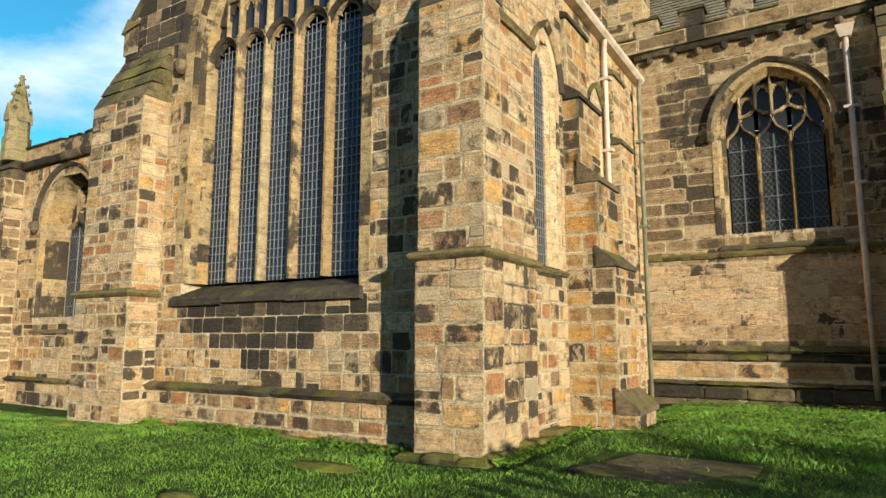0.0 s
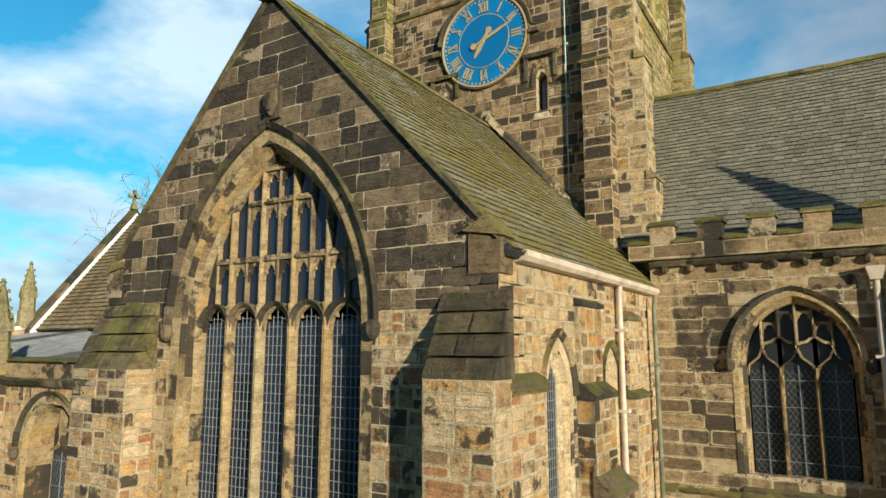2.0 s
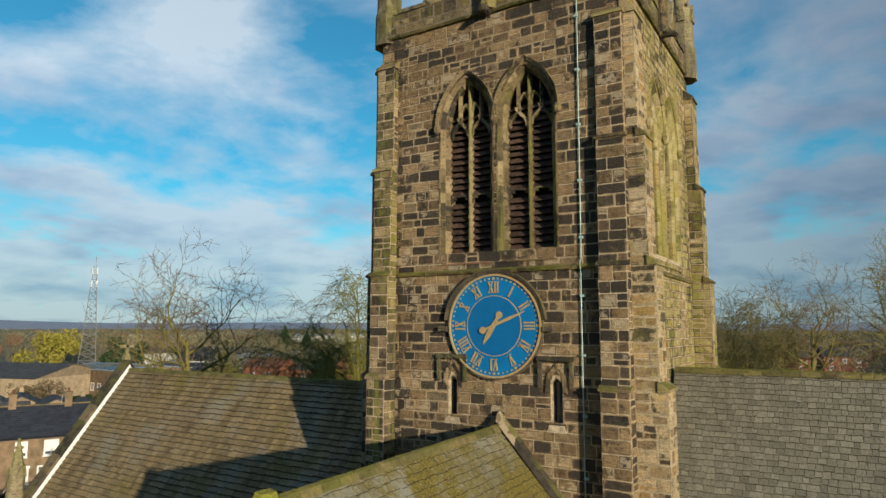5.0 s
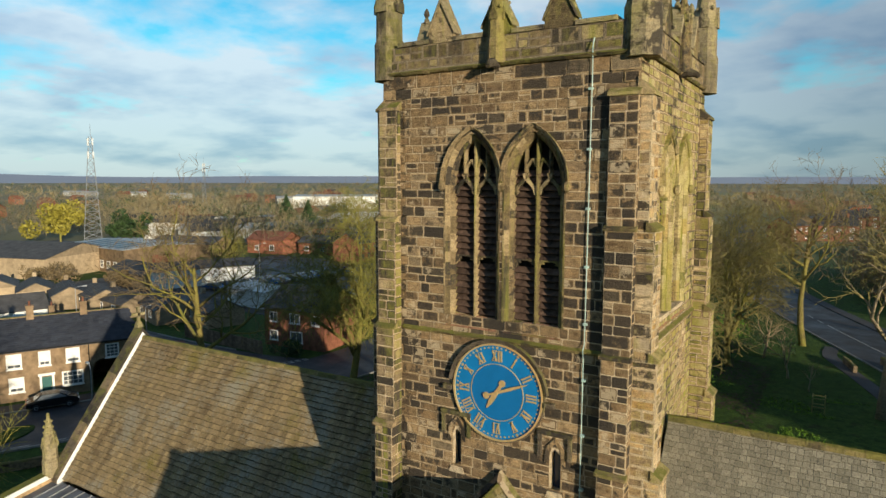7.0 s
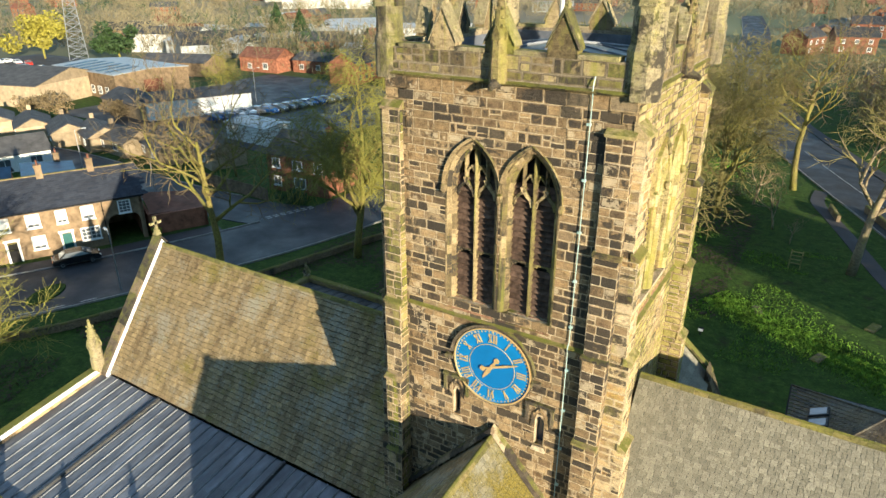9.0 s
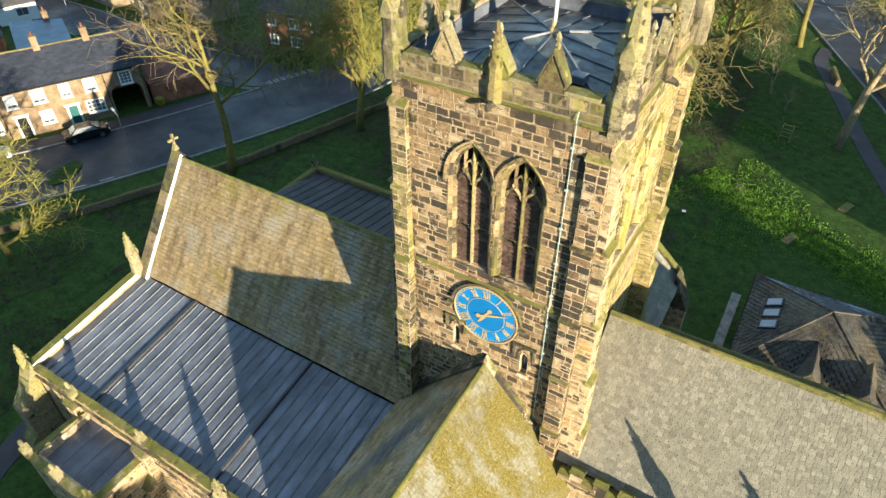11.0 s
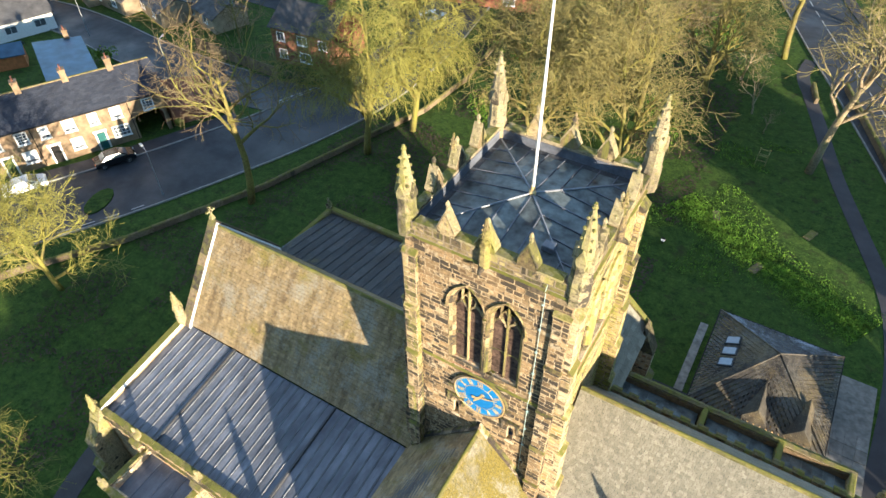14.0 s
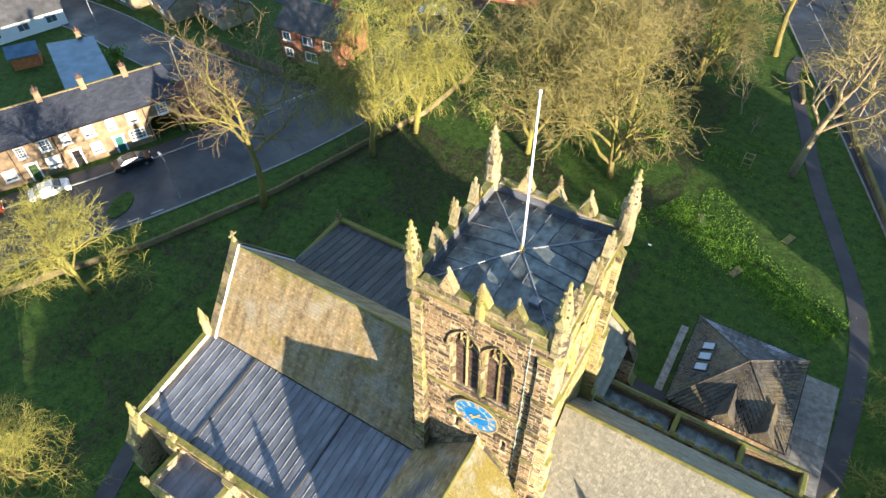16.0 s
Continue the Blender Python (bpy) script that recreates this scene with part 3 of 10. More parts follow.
def masonry(parent, F, outline, holes, heights, lengths, mat, seed, near=None, pieces=0, proud=(0.005, 0.015), joint=0.020, vary=True, zone=None):
    """Courses of stones over an outline with openings. Those next to near become parts, the rest one joined part; zone (outline, material) names a patch of other stone."""
    rng = random.Random(seed)
    polys = [list(outline)] + [list(h) for h in holes]
    v = min(p[1] for p in outline)
    vmax = max(p[1] for p in outline)
    stones = []
    while v < vmax - 0.04:
        h = rng.uniform(*heights)
        if vmax - v - h < heights[0] * 0.6:
            h = vmax - v
        v0, v1, vm = v + joint / 2, v + h - joint / 2, v + h / 2
        edges = []
        for p in polys:
            cm, c0, c1 = crossings(p, vm), crossings(p, v0 + 0.004), crossings(p, v1 - 0.004)
            for i, m in enumerate(cm):
                lo = c0[i] if len(c0) == len(cm) else m
                hi = c1[i] if len(c1) == len(cm) else m
                edges.append((m, lo, hi))
        edges.sort()
        for (ma, la, ha), (mb, lb, hb) in zip(edges[::2], edges[1::2]):
            n = max(1, round((mb - ma) / rng.uniform(*lengths)))
            cuts = [0.0]
            for i in range(1, n):
                cuts.append((i + rng.uniform(-0.33, 0.33)) / n)
            cuts.append(1.0)
            for s, t in zip(cuts, cuts[1:]):
                def at(q, A, B, M, N):
                    if q == 0.0:
                        return A
                    if q == 1.0:
                        return B
                    return M + (N - M) * q
                g = joint / 2
                q = [at(s, la, lb, ma, mb) + g, at(t, la, lb, ma, mb) - g, at(t, ha, hb, ma, mb) - g, at(s, ha, hb, ma, mb) + g]
                if min(q[1] - q[0], q[2] - q[3]) < -0.02 or max(q[1] - q[0], q[2] - q[3]) < 0.05:
                    continue
                if vary and h > heights[1] * 0.8 and q[1] - q[0] < h * 1.5 and rng.random() < 0.35:
                    mid = v0 + (v1 - v0) * rng.uniform(0.4, 0.6)
                    k = (mid - v0) / (v1 - v0)
                    ql, qr = q[0] + (q[3] - q[0]) * k, q[1] + (q[2] - q[1]) * k
                    stones.append(([q[0], q[1], qr, ql], v0, mid - g))
                    stones.append(([ql, qr, q[2], q[3]], mid + g, v1))
                else:
                    stones.append((q, v0, v1))
        v += h
    if near and pieces:
        stones.sort(key=lambda s: (s[0][0] + s[0][1] - 2 * near[0]) ** 2 + (s[1] + s[2] - 2 * near[1]) ** 2)
    inside = lambda u, v: zone and sum(1 for q in crossings(zone[0], v) if q < u) % 2 == 1
    rest, patch = G(), G()
    R = Matrix((F.u, (0, 0, 1), F.n)).transposed().to_4x4()
    count = 0
    for q, v0, v1 in stones:
        d = rng.uniform(*proud)
        whole = abs(q[0] - q[3]) < 0.012 and abs(q[1] - q[2]) < 0.012
        here = zone[1] if inside((q[0] + q[1]) / 2, (v0 + v1) / 2) else mat
        if whole and count < pieces:
            ob = new("stone", rng.choice(block_meshes(here)))
            c = F((q[0] + q[1]) / 2, (v0 + v1) / 2, 0)
            ob.matrix_world = Matrix.Translation(c) @ R @ Matrix.Diagonal((q[1] - q[0], v1 - v0, d, 1))
            ob.parent = parent
            count += 1
            continue
        ins = min(0.034, (v1 - v0) * 0.15)
        j = lambda: rng.uniform(-0.010, 0.010)
        dj = lambda: d * rng.uniform(0.8, 1.12)
        uv = [(a + rng.uniform(-0.008, 0.008), b + rng.uniform(-0.008, 0.008)) for a, b in ((q[0], v0), (q[1], v0), (q[2], v1), (q[3], v1))]
        cu, cv = sum(a for a, b in uv) / 4, (v0 + v1) / 2
        inn = [(a + (ins if a < cu else -ins) + j(), b + (ins if b < cv else -ins) + j()) for a, b in uv]
        if q[1] - q[0] < 0.05 or q[2] - q[3] < 0.05:
            inn = uv
        vv = [F(a, b, -0.005) for a, b in uv] + [F(a, b, d * 0.6) for a, b in uv] + [F(a, b, dj()) for a, b in inn]
        (rest if here is mat else patch).add(vv, [(0, 1, 5, 4), (1, 2, 6, 5), (2, 3, 7, 6), (3, 0, 4, 7), (4, 5, 9, 8), (5, 6, 10, 9), (6, 7, 11, 10), (7, 4, 8, 11), (8, 9, 10, 11)])
    if patch.v:
        tagged(patch.part("stonework", zone[1], parent), kind="stuff")
    if rest.v:
        ob = rest.part("stonework", mat, parent)
        ob.data.materials.append(ARRIS.get(mat.name, mat))
        ob.data.polygons.foreach_set("material_index", [0 if i % 9 == 8 else 1 for i in range(len(ob.data.polygons))])
        tagged(ob, kind="stuff")


def wall(name, F, outline, holes, thick, heights, lengths, mat, mortar, label, seed, near=None, pieces=0, **kw):
    """A wall of the setting: a mortar core with its openings cut through, and its stones."""
    g = G().prism(F, outline, -thick, 0.0, holes)
    ob = g.part(name, mortar)
    tagged(ob, label, "wall", kind="structure")
    masonry(ob, F, outline, holes, heights, lengths, mat, seed, near, pieces, **kw)
    return ob


# ---- church: windows ----
def lattice(parent, F, u0, u1, v0, top, d, du, dv, mat=None, r=0.006):
    """A wire guard before a light: upright and level wires; top(u) gives the head's height."""
    g = G()
    n = max(2, round((u1 - u0) / du))
    for i in range(1, n):
        u = u0 + (u1 - u0) * i / n
        a, b = F(u - r, v0, d), F(u + r, top(u), d + 2 * r)
        g.box(min(a.x, b.x), max(a.x, b.x), min(a.y, b.y), max(a.y, b.y), a.z, b.z)
    v = v0 + dv / 2
    while v < max(top(u0 + 0.02), top((u0 + u1) / 2)):
        ua, ub = u0, u1
        if v > top(u0 + 0.02):
            us = [u0 + (u1 - u0) * k / 24 for k in range(25) if top(u0 + (u1 - u0) * k / 24) > v]
            if not us:
                break
            ua, ub = us[0], us[-1]
        a, b = F(ua, v - r, d), F(ub, v + r, d + 2 * r)
        g.box(min(a.x, b.x), max(a.x, b.x), min(a.y, b.y), max(a.y, b.y), a.z, b.z)
        v += dv
    if g.v:
        g.part("wire_guard", mat or M_GRILLE, parent, "grey wire window guard")


def diamonds(parent, F, u0, u1, v0, v1, d, pitch, r=0.005):
    """Diamond leads over a light: two families of slanting bars."""
    g = G()
    w, slope = u1 - u0, 1.35
    for s in (1, -1):
        v = v0 - w * slope
        while v < v1:
            ua, va, ub, vb = (u0, v, u1, v + w * slope) if s > 0 else (u1, v, u0, v + w * slope)
            t0, t1 = max(0.0, (v0 - va) / (vb - va)), min(1.0, (v1 - va) / (vb - va))
            if t1 > t0 + 0.02:
                p, q = [(ua + (ub - ua) * t, va + (vb - va) * t) for t in (t0, t1)]
                g.tube([F(*p, d), F(*q, d)], r, 4, False)
            v += pitch * slope
    g.part("leading", M_GRILLE, parent, "grey diamond leading")


def mullion(g, F, u, v0, v1, d, half=0.06, deep=0.16, nose=0.06):
    """A chamfered upright bar."""
    prof = [(-half, -deep), (-half, -nose * 0.7), (-half * 0.35, nose), (half * 0.35, nose), (half, -nose * 0.7), (half, -deep)]
    vv = [F(u + a, v0, d + b) for a, b in prof] + [F(u + a, v1, d + b) for a, b in prof]
    n = len(prof)
    g.add(vv, [(i, (i + 1) % n, n + (i + 1) % n, n + i) for i in range(n)] + [tuple(range(n - 1, -1, -1)), tuple(range(n, 2 * n))])


def head(g, F, u0, u1, spring, top, d, deep=0.12, cusp=True):
    """The cusped head of one light: a pierced stone plate."""
    c, w = (u0 + u1) / 2, (u1 - u0) / 2
    rise = top - spring - 0.05
    a = arch(c, w * 0.90, spring, rise, 0, 7)
    if cusp:
        k = len(a)
        b = []
        for i, (x, y) in enumerate(a):
            b.append((x, y))
            if i in (3, k - 4):
                b.append((x + (0.22 * w if x < c else -0.22 * w), y - 0.02))
        a = b
    poly = [(u0, spring)] + a + [(u1, spring), (u1, top), (u0, top)]
    g.prism(F, poly, d - deep, d)


def glazing(win, F, lights, v0, topf, d, mat=M_GLASS, rows=4):
    """Panes, one for each light and each bay between its bars."""
    for u0, u1 in lights:
        ends = [topf(u0 + 0.01), topf((u0 + u1) / 2), topf(u1 - 0.01)]
        low = min(ends)
        for i in range(rows):
            a, b = v0 + (low - v0) * i / rows, v0 + (low - v0) * (i + 1) / rows
            poly = [(u0, a), (u1, a), (u1, b), (u0, b)]
            if i == rows - 1:
                poly = [(u0, a), (u1, a)] + [(u1 + (u0 - u1) * k / 8, topf(min(max(u1 + (u0 - u1) * k / 8, u0 + 0.01), u1 - 0.01))) for k in range(9)]
            G().prism(F, poly, d - 0.02, d).part("pane", mat, win, "dark leaded glass pane")


def jambs(win, F, c, w, base, spring, rise, orders, mat, name="jamb"):
    """The moulded reveal: steps from outside (off 0, depth 0) inwards."""
    for a, b, d0, da, db in orders:
        inner = opening(c, w, base, spring, rise, a, 12)
        outer = opening(c, w, base, spring, rise, b, 12)
        G().blocks(F, inner, outer, d0, da, db, 0.42, 0.004, int(b * 100) + 7).part(name, mat, win, "moulded sandstone reveal of many blocks")


def hood(win, F, c, w, spring, rise, a, b, out, mat, stops=True):
    inner, outer = arch(c, w, spring, rise, a, 14), arch(c, w, spring, rise, b, 14)
    G().blocks(F, inner, outer, -0.02, out * 0.55, out, 0.5, 0.006).part("hood_mould", mat, win, "blackened hood mould over the arch")
    if stops:
        for s in (-1, 1):
            u = c + s * (w + (a + b) / 2)
            g = G()
            p = F(u, spring - 0.06, out * 0.6)
            g.lathe(p.x, p.y, [(0.03, p.z - 0.17), (0.10, p.z - 0.10), (0.12, p.z), (0.10, p.z + 0.08), (0.05, p.z + 0.12)], 7)
            g.part("label_stop", mat, win, "carved worn label stop")


M_VOUSS = stone("sandstone_voussoirs", [(0.0, (0.44, 0.34, 0.20)), (0.3, (0.50, 0.38, 0.21)), (0.6, (0.36, 0.27, 0.16)), (0.8, (0.54, 0.43, 0.27)), (1.0, (0.40, 0.29, 0.16))], 0.30, 0.5, crust=0.45)

# Transept south window, five lights with panel tracery.
TC, TW, TSILL, TSPR, TRISE = -8.12, 2.06, 2.46, 6.72, 3.12


M_BLACKSILL = stone("soot_black_sill", [(0.0, (0.050, 0.044, 0.038)), (1.0, (0.10, 0.086, 0.070))], 0.3, 0.12)


def transept_window():
    F = FS(7.5)
    win = thing("window_1", "tall five-light pointed church window with stone panel tracery", "window", (TC, 7.5, TSILL), kind="structure")
    win.location = (0, 0, 0)
    jambs(win, F, TC, TW, TSILL, TSPR, TRISE, [(-0.08, 0.0, -0.7, -0.08, -0.005), (-0.16, -0.08, -0.7, -0.17, -0.09), (-0.22, -0.16, -0.7, -0.25, -0.19)], M_DRESSED)
    hood(win, F, TC, TW, TSPR, TRISE, 0.20, 0.31, 0.13, M_DARKDRESS)
    jambs(win, F, TC, TW, TSILL, TSPR, TRISE, [(0.0, 0.20, -0.2, 0.016, 0.022)], M_VOUSS, "voussoirs")
    iw, ir = TW - 0.20, TRISE - 0.26
    topf = lambda u: arch_top(TC, iw, TSPR, ir, u) if abs(u - TC) < iw else TSPR
    n, d = 5, -0.28
    lw = 2 * iw / n
    us = [TC - iw + lw * i for i in range(n + 1)]
    for u in us[1:-1]:
        g = G()
        mullion(g, F, u, TSILL, 7.1, d, 0.068, 0.12)
        mullion(g, F, u, 7.1, topf(u) + 0.05, d - 0.01, 0.042, 0.09, 0.045)
        g.part("mullion", M_DRESSED, win, "tan chamfered stone mullion")
    for u0, u1 in zip(us, us[1:]):
        g = G()
        head(g, F, u0 + 0.05, u1 - 0.05, 6.66, 7.10, d - 0.02, 0.07)
        g.part("light_head", M_TRACERY, win, "cusped stone light head")
        g = G()
        g.band(F, arch((u0 + u1) / 2, lw * 0.44, 6.72, 0.36, 0.0, 6), arch((u0 + u1) / 2, lw * 0.44, 6.72, 0.36, 0.07, 6), d - 0.1, d + 0.02, d + 0.07)
        g.part("light_arch", M_DARKDRESS, win, "blackened arch moulding")
    cols = [TC - iw + lw / 2 * i for i in range(2 * n + 1)]
    for i in range(1, 2 * n, 2):
        g = G()
        if topf(cols[i]) - 7.08 > 0.2:
            mullion(g, F, cols[i], 7.06, topf(cols[i]) + 0.03, d - 0.02, 0.026, 0.07, 0.025)
            g.part("tracery_bar", M_TRACERY, win)
    for top, c0, c1, low in ((7.86, 0, 10, 7.50), (8.84, 3, 7, 8.46), (9.42, 4, 6, 9.12)):
        for a, b in zip(cols[c0:c1], cols[c0 + 1:c1 + 1]):
            if min(topf(a + 0.01), topf(b - 0.01)) > top - 0.06:
                g = G()
                head(g, F, a + 0.024, b - 0.024, low, top - 0.02, d - 0.03, 0.05)
                g.prism(F, [(a, top - 0.02), (b, top - 0.02), (b, top + 0.03), (a, top + 0.03)], d - 0.09, d + 0.02)
                for q in (0.2, 0.6):
                    g.prism(F, [(a + (b - a) * q, top + 0.03), (a + (b - a) * (q + 0.22), top + 0.03), (a + (b - a) * (q + 0.22), top + 0.075), (a + (b - a) * q, top + 0.075)], d - 0.07, d + 0.01)
                g.part("tracery_panel", M_TRACERY, win, "cusped tracery panel")
            elif max(topf(a + 0.01), topf(b - 0.01)) > low + 0.1:
                g = G()
                ta, tb = max(topf(a + 0.01) + 0.02, low), max(topf(b - 0.01) + 0.02, low)
                if ta > tb:
                    poly = [(a + 0.03, low - 0.1), (b - 0.03, tb), (b - 0.03, tb + 0.03), (a + 0.03, ta)]
                else:
                    poly = [(b - 0.03, low - 0.1), (b - 0.03, tb), (a + 0.03, ta + 0.03), (a + 0.03, ta)]
                g.prism(F, poly, d - 0.09, d - 0.03)
                g.part("tracery_spandrel", M_TRACERY, win)
    glazing(win, F, [(a + 0.06, b - 0.06) for a, b in zip(us, us[1:])], TSILL, lambda u: min(topf(u), 7.08), d - 0.10, rows=4)
    G().prism(F, [(us[0], 7.0)] + [(us[0] + (us[-1] - us[0]) * k / 40, topf(us[0] + (us[-1] - us[0]) * k / 40 + (0.001 if k < 20 else -0.001)) + 0.02) for k in range(41)] + [(us[-1], 7.0)], d - 0.12, d - 0.085).part("tracery_glass", M_GLASS, win, "dark leaded glass")
    for u0, u1 in zip(us, us[1:]):
        c = (u0 + u1) / 2
        lattice(win, F, u0 + 0.08, u1 - 0.08, TSILL, lambda u: 6.66 + max(0.0, 0.36 * (1 - abs(u - c) / (lw * 0.42))), d - 0.075, 0.092, 0.155)
    # sloping black sill in three lengths, with a worn drip slab before it
    a, b = TC - TW - 0.20, TC + TW + 0.10
    cuts = [a, a + 1.35, a + 2.9, b]
    g = G()
    for k, (u0, u1) in enumerate(zip(cuts, cuts[1:])):
        u0, u1 = u0 + 0.005, u1 - 0.005
        i0, i1 = max(u0, TC - TW), min(u1, TC + TW)
        lip = (2.02, 2.05, 2.03)[k]
        g.hexa([F(u0, lip, -0.02), F(u1, lip, -0.02), F(u1, lip + 0.03, 0.10), F(u0, lip + 0.03, 0.10), F(u0 + 0.02, 2.27, -0.02), F(u1 - 0.02, 2.27, -0.02), F(u1, 2.16, 0.10), F(u0, 2.16, 0.10)])
        g.hexa([F(i0, 2.1, -0.6), F(i1, 2.1, -0.6), F(i1, 2.1, -0.03), F(i0, 2.1, -0.03), F(i0, TSILL + 0.02, -0.6), F(i1, TSILL + 0.02, -0.6), F(i1, 2.265, -0.03), F(i0, 2.265, -0.03)])
    g.part("sill", M_BLACKSILL, win, "blackened sloping stone sill")
    return win


M_PALEDRESS = stone("pale_dressed_sandstone", [(0.0, (0.62, 0.47, 0.29)), (0.5, (0.68, 0.54, 0.36)), (1.0, (0.56, 0.41, 0.24))], 0.10, 0.4, crust=0.12, wear=0.4)


def lancet(number, F, c, w, base, spring, rise, hood_mat):
    win = thing("window_%d" % number, "narrow pointed lancet window with a pale stone reveal", "window", kind="structure")
    jambs(win, F, c, w, base, spring, rise, [(0.0, 0.16, -0.2, 0.014, 0.020), (-0.10, 0.0, -0.5, -0.05, 0.012), (-0.20, -0.10, -0.5, -0.11, -0.06)], M_PALEDRESS)
    hood(win, F, c, w, spring, rise, 0.16, 0.26, 0.10, hood_mat, False)
    iw = w - 0.19
    topf = lambda u: arch_top(c, iw, spring, max(0.1, rise - 0.2), u)
    glazing(win, F, [(c - iw, c + iw)], base, topf, -0.13, rows=3)
    lattice(win, F, c - iw, c + iw, base, topf, -0.115, 0.08, 0.14)
    G().prism(F, [(c - w, base - 0.16), (c + w, base - 0.16), (c + w, base), (c - w, base)], -0.4, 0.03).part("sill", M_DARKDRESS, win)
    return win


def three_light(number, F, c, w, base, spring, rise, hood_mat, label, stone_mat, deep=0.24, lights=3):
    """A pointed window of three lights with reticulated heads."""
    win = thing("window_%d" % number, label, "window", kind="structure")
    jambs(win, F, c, w, base, spring, rise, [(-0.07, 0.0, -0.6, -0.08, 0.006), (-0.14, -0.07, -0.6, -deep + 0.06, -0.09)], stone_mat)
    hood(win, F, c, w, spring, rise, 0.12, 0.20, 0.12, hood_mat)
    jambs(win, F, c, w, base, spring, rise, [(0.0, 0.12, -0.2, 0.016, 0.022)], M_VOUSS, "voussoirs")
    iw, ir, d = w - 0.13, rise - 0.18, -deep
    topf = lambda u: arch_top(c, iw, spring, ir, u) if abs(u - c) < iw else spring
    lw = 2 * iw / lights
    us = [c - iw + lw * i for i in range(lights + 1)]
    hs = spring - 0.28
    for u in us[1:-1]:
        g = G()
        mullion(g, F, u, base, hs + 0.15, d, 0.046, 0.14)
        g.part("mullion", stone_mat, win, "pale chamfered stone mullion")
    for u0, u1 in zip(us, us[1:]):
        m = (u0 + u1) / 2
        g = G()
        ap = min(hs + 0.62, topf(m) - 0.05)
        left = [(u0, hs), (u0 + 0.03, hs + 0.2), (m - 0.10, (hs + ap) / 2 + 0.06), (m, ap)]
        right = [(2 * m - x, y) for x, y in left]
        for side in (left, right):
            s = 1 if side is left else -1
            g.band(F, side, [(x + s * 0.042, y - 0.015) for x, y in side], d - 0.12, d + 0.01, d + 0.03)
        g.part("ogee_head", M_TRACERY, win, "ogee light head")
        if topf(m) > ap + 0.15:
            g = G()
            mullion(g, F, m, ap, topf(m) + 0.03, d - 0.01, 0.035, 0.11)
            g.part("tracery_bar", M_TRACERY, win)
    for u in us[1:-1]:
        g = G()
        y0 = hs + 0.78
        if topf(u) > y0 + 0.2:
            mullion(g, F, u, y0, topf(u) + 0.03, d - 0.01, 0.035, 0.11)
            for s in (-1, 1):
                g.band(F, [(u, y0), (u + s * lw * 0.22, y0 - 0.12), (u + s * lw * 0.45, y0 - 0.16)], [(u, y0 + 0.06), (u + s * lw * 0.24, y0 - 0.06), (u + s * lw * 0.48, y0 - 0.10)], d - 0.11, d, d + 0.02)
            g.part("tracery_bar", M_TRACERY, win)
    for u in us[:-1]:
        for q in (u, u + lw / 2):
            q0, q1 = q + 0.03, q + lw / 2 - 0.03
            t = min(topf(q0), topf(q1)) - 0.03
            if t > hs + 0.95:
                g = G()
                head(g, F, q0, q1, t - 0.24, t, d - 0.01, 0.09)
                g.part("tracery_panel", M_TRACERY, win, "cusped tracery panel")
    glazing(win, F, [(a + 0.045, b - 0.045) for a, b in zip(us, us[1:])], base, lambda u: topf(u) + 0.01, d - 0.1, M_GLASS_DARK, rows=4)
    for u0, u1 in zip(us, us[1:]):
        diamonds(win, F, u0 + 0.05, u1 - 0.05, base, hs + 0.1, d - 0.09, 0.115, 0.0032)
        lattice(win, F, u0 + 0.05, u1 - 0.05, base, lambda u: hs + 0.2, d - 0.07, 0.6, 0.55, M_GRILLE, 0.008)
    g = G()
    g.add([F(c - w - 0.05, base - 0.30, 0.06), F(c + w + 0.05, base - 0.30, 0.06), F(c + w - 0.1, base, d), F(c - w + 0.1, base, d), F(c - w - 0.05, base - 0.36, 0.06), F(c + w + 0.05, base - 0.36, 0.06), F(c + w, base - 0.36, d), F(c - w, base - 0.36, d)],
          [(0, 1, 2, 3), (4, 5, 1, 0), (4, 7, 6, 5), (5, 6, 2, 1), (7, 4, 0, 3)])
    g.part("sill", M_DARKDRESS, win, "dark sloping sill")
    return win


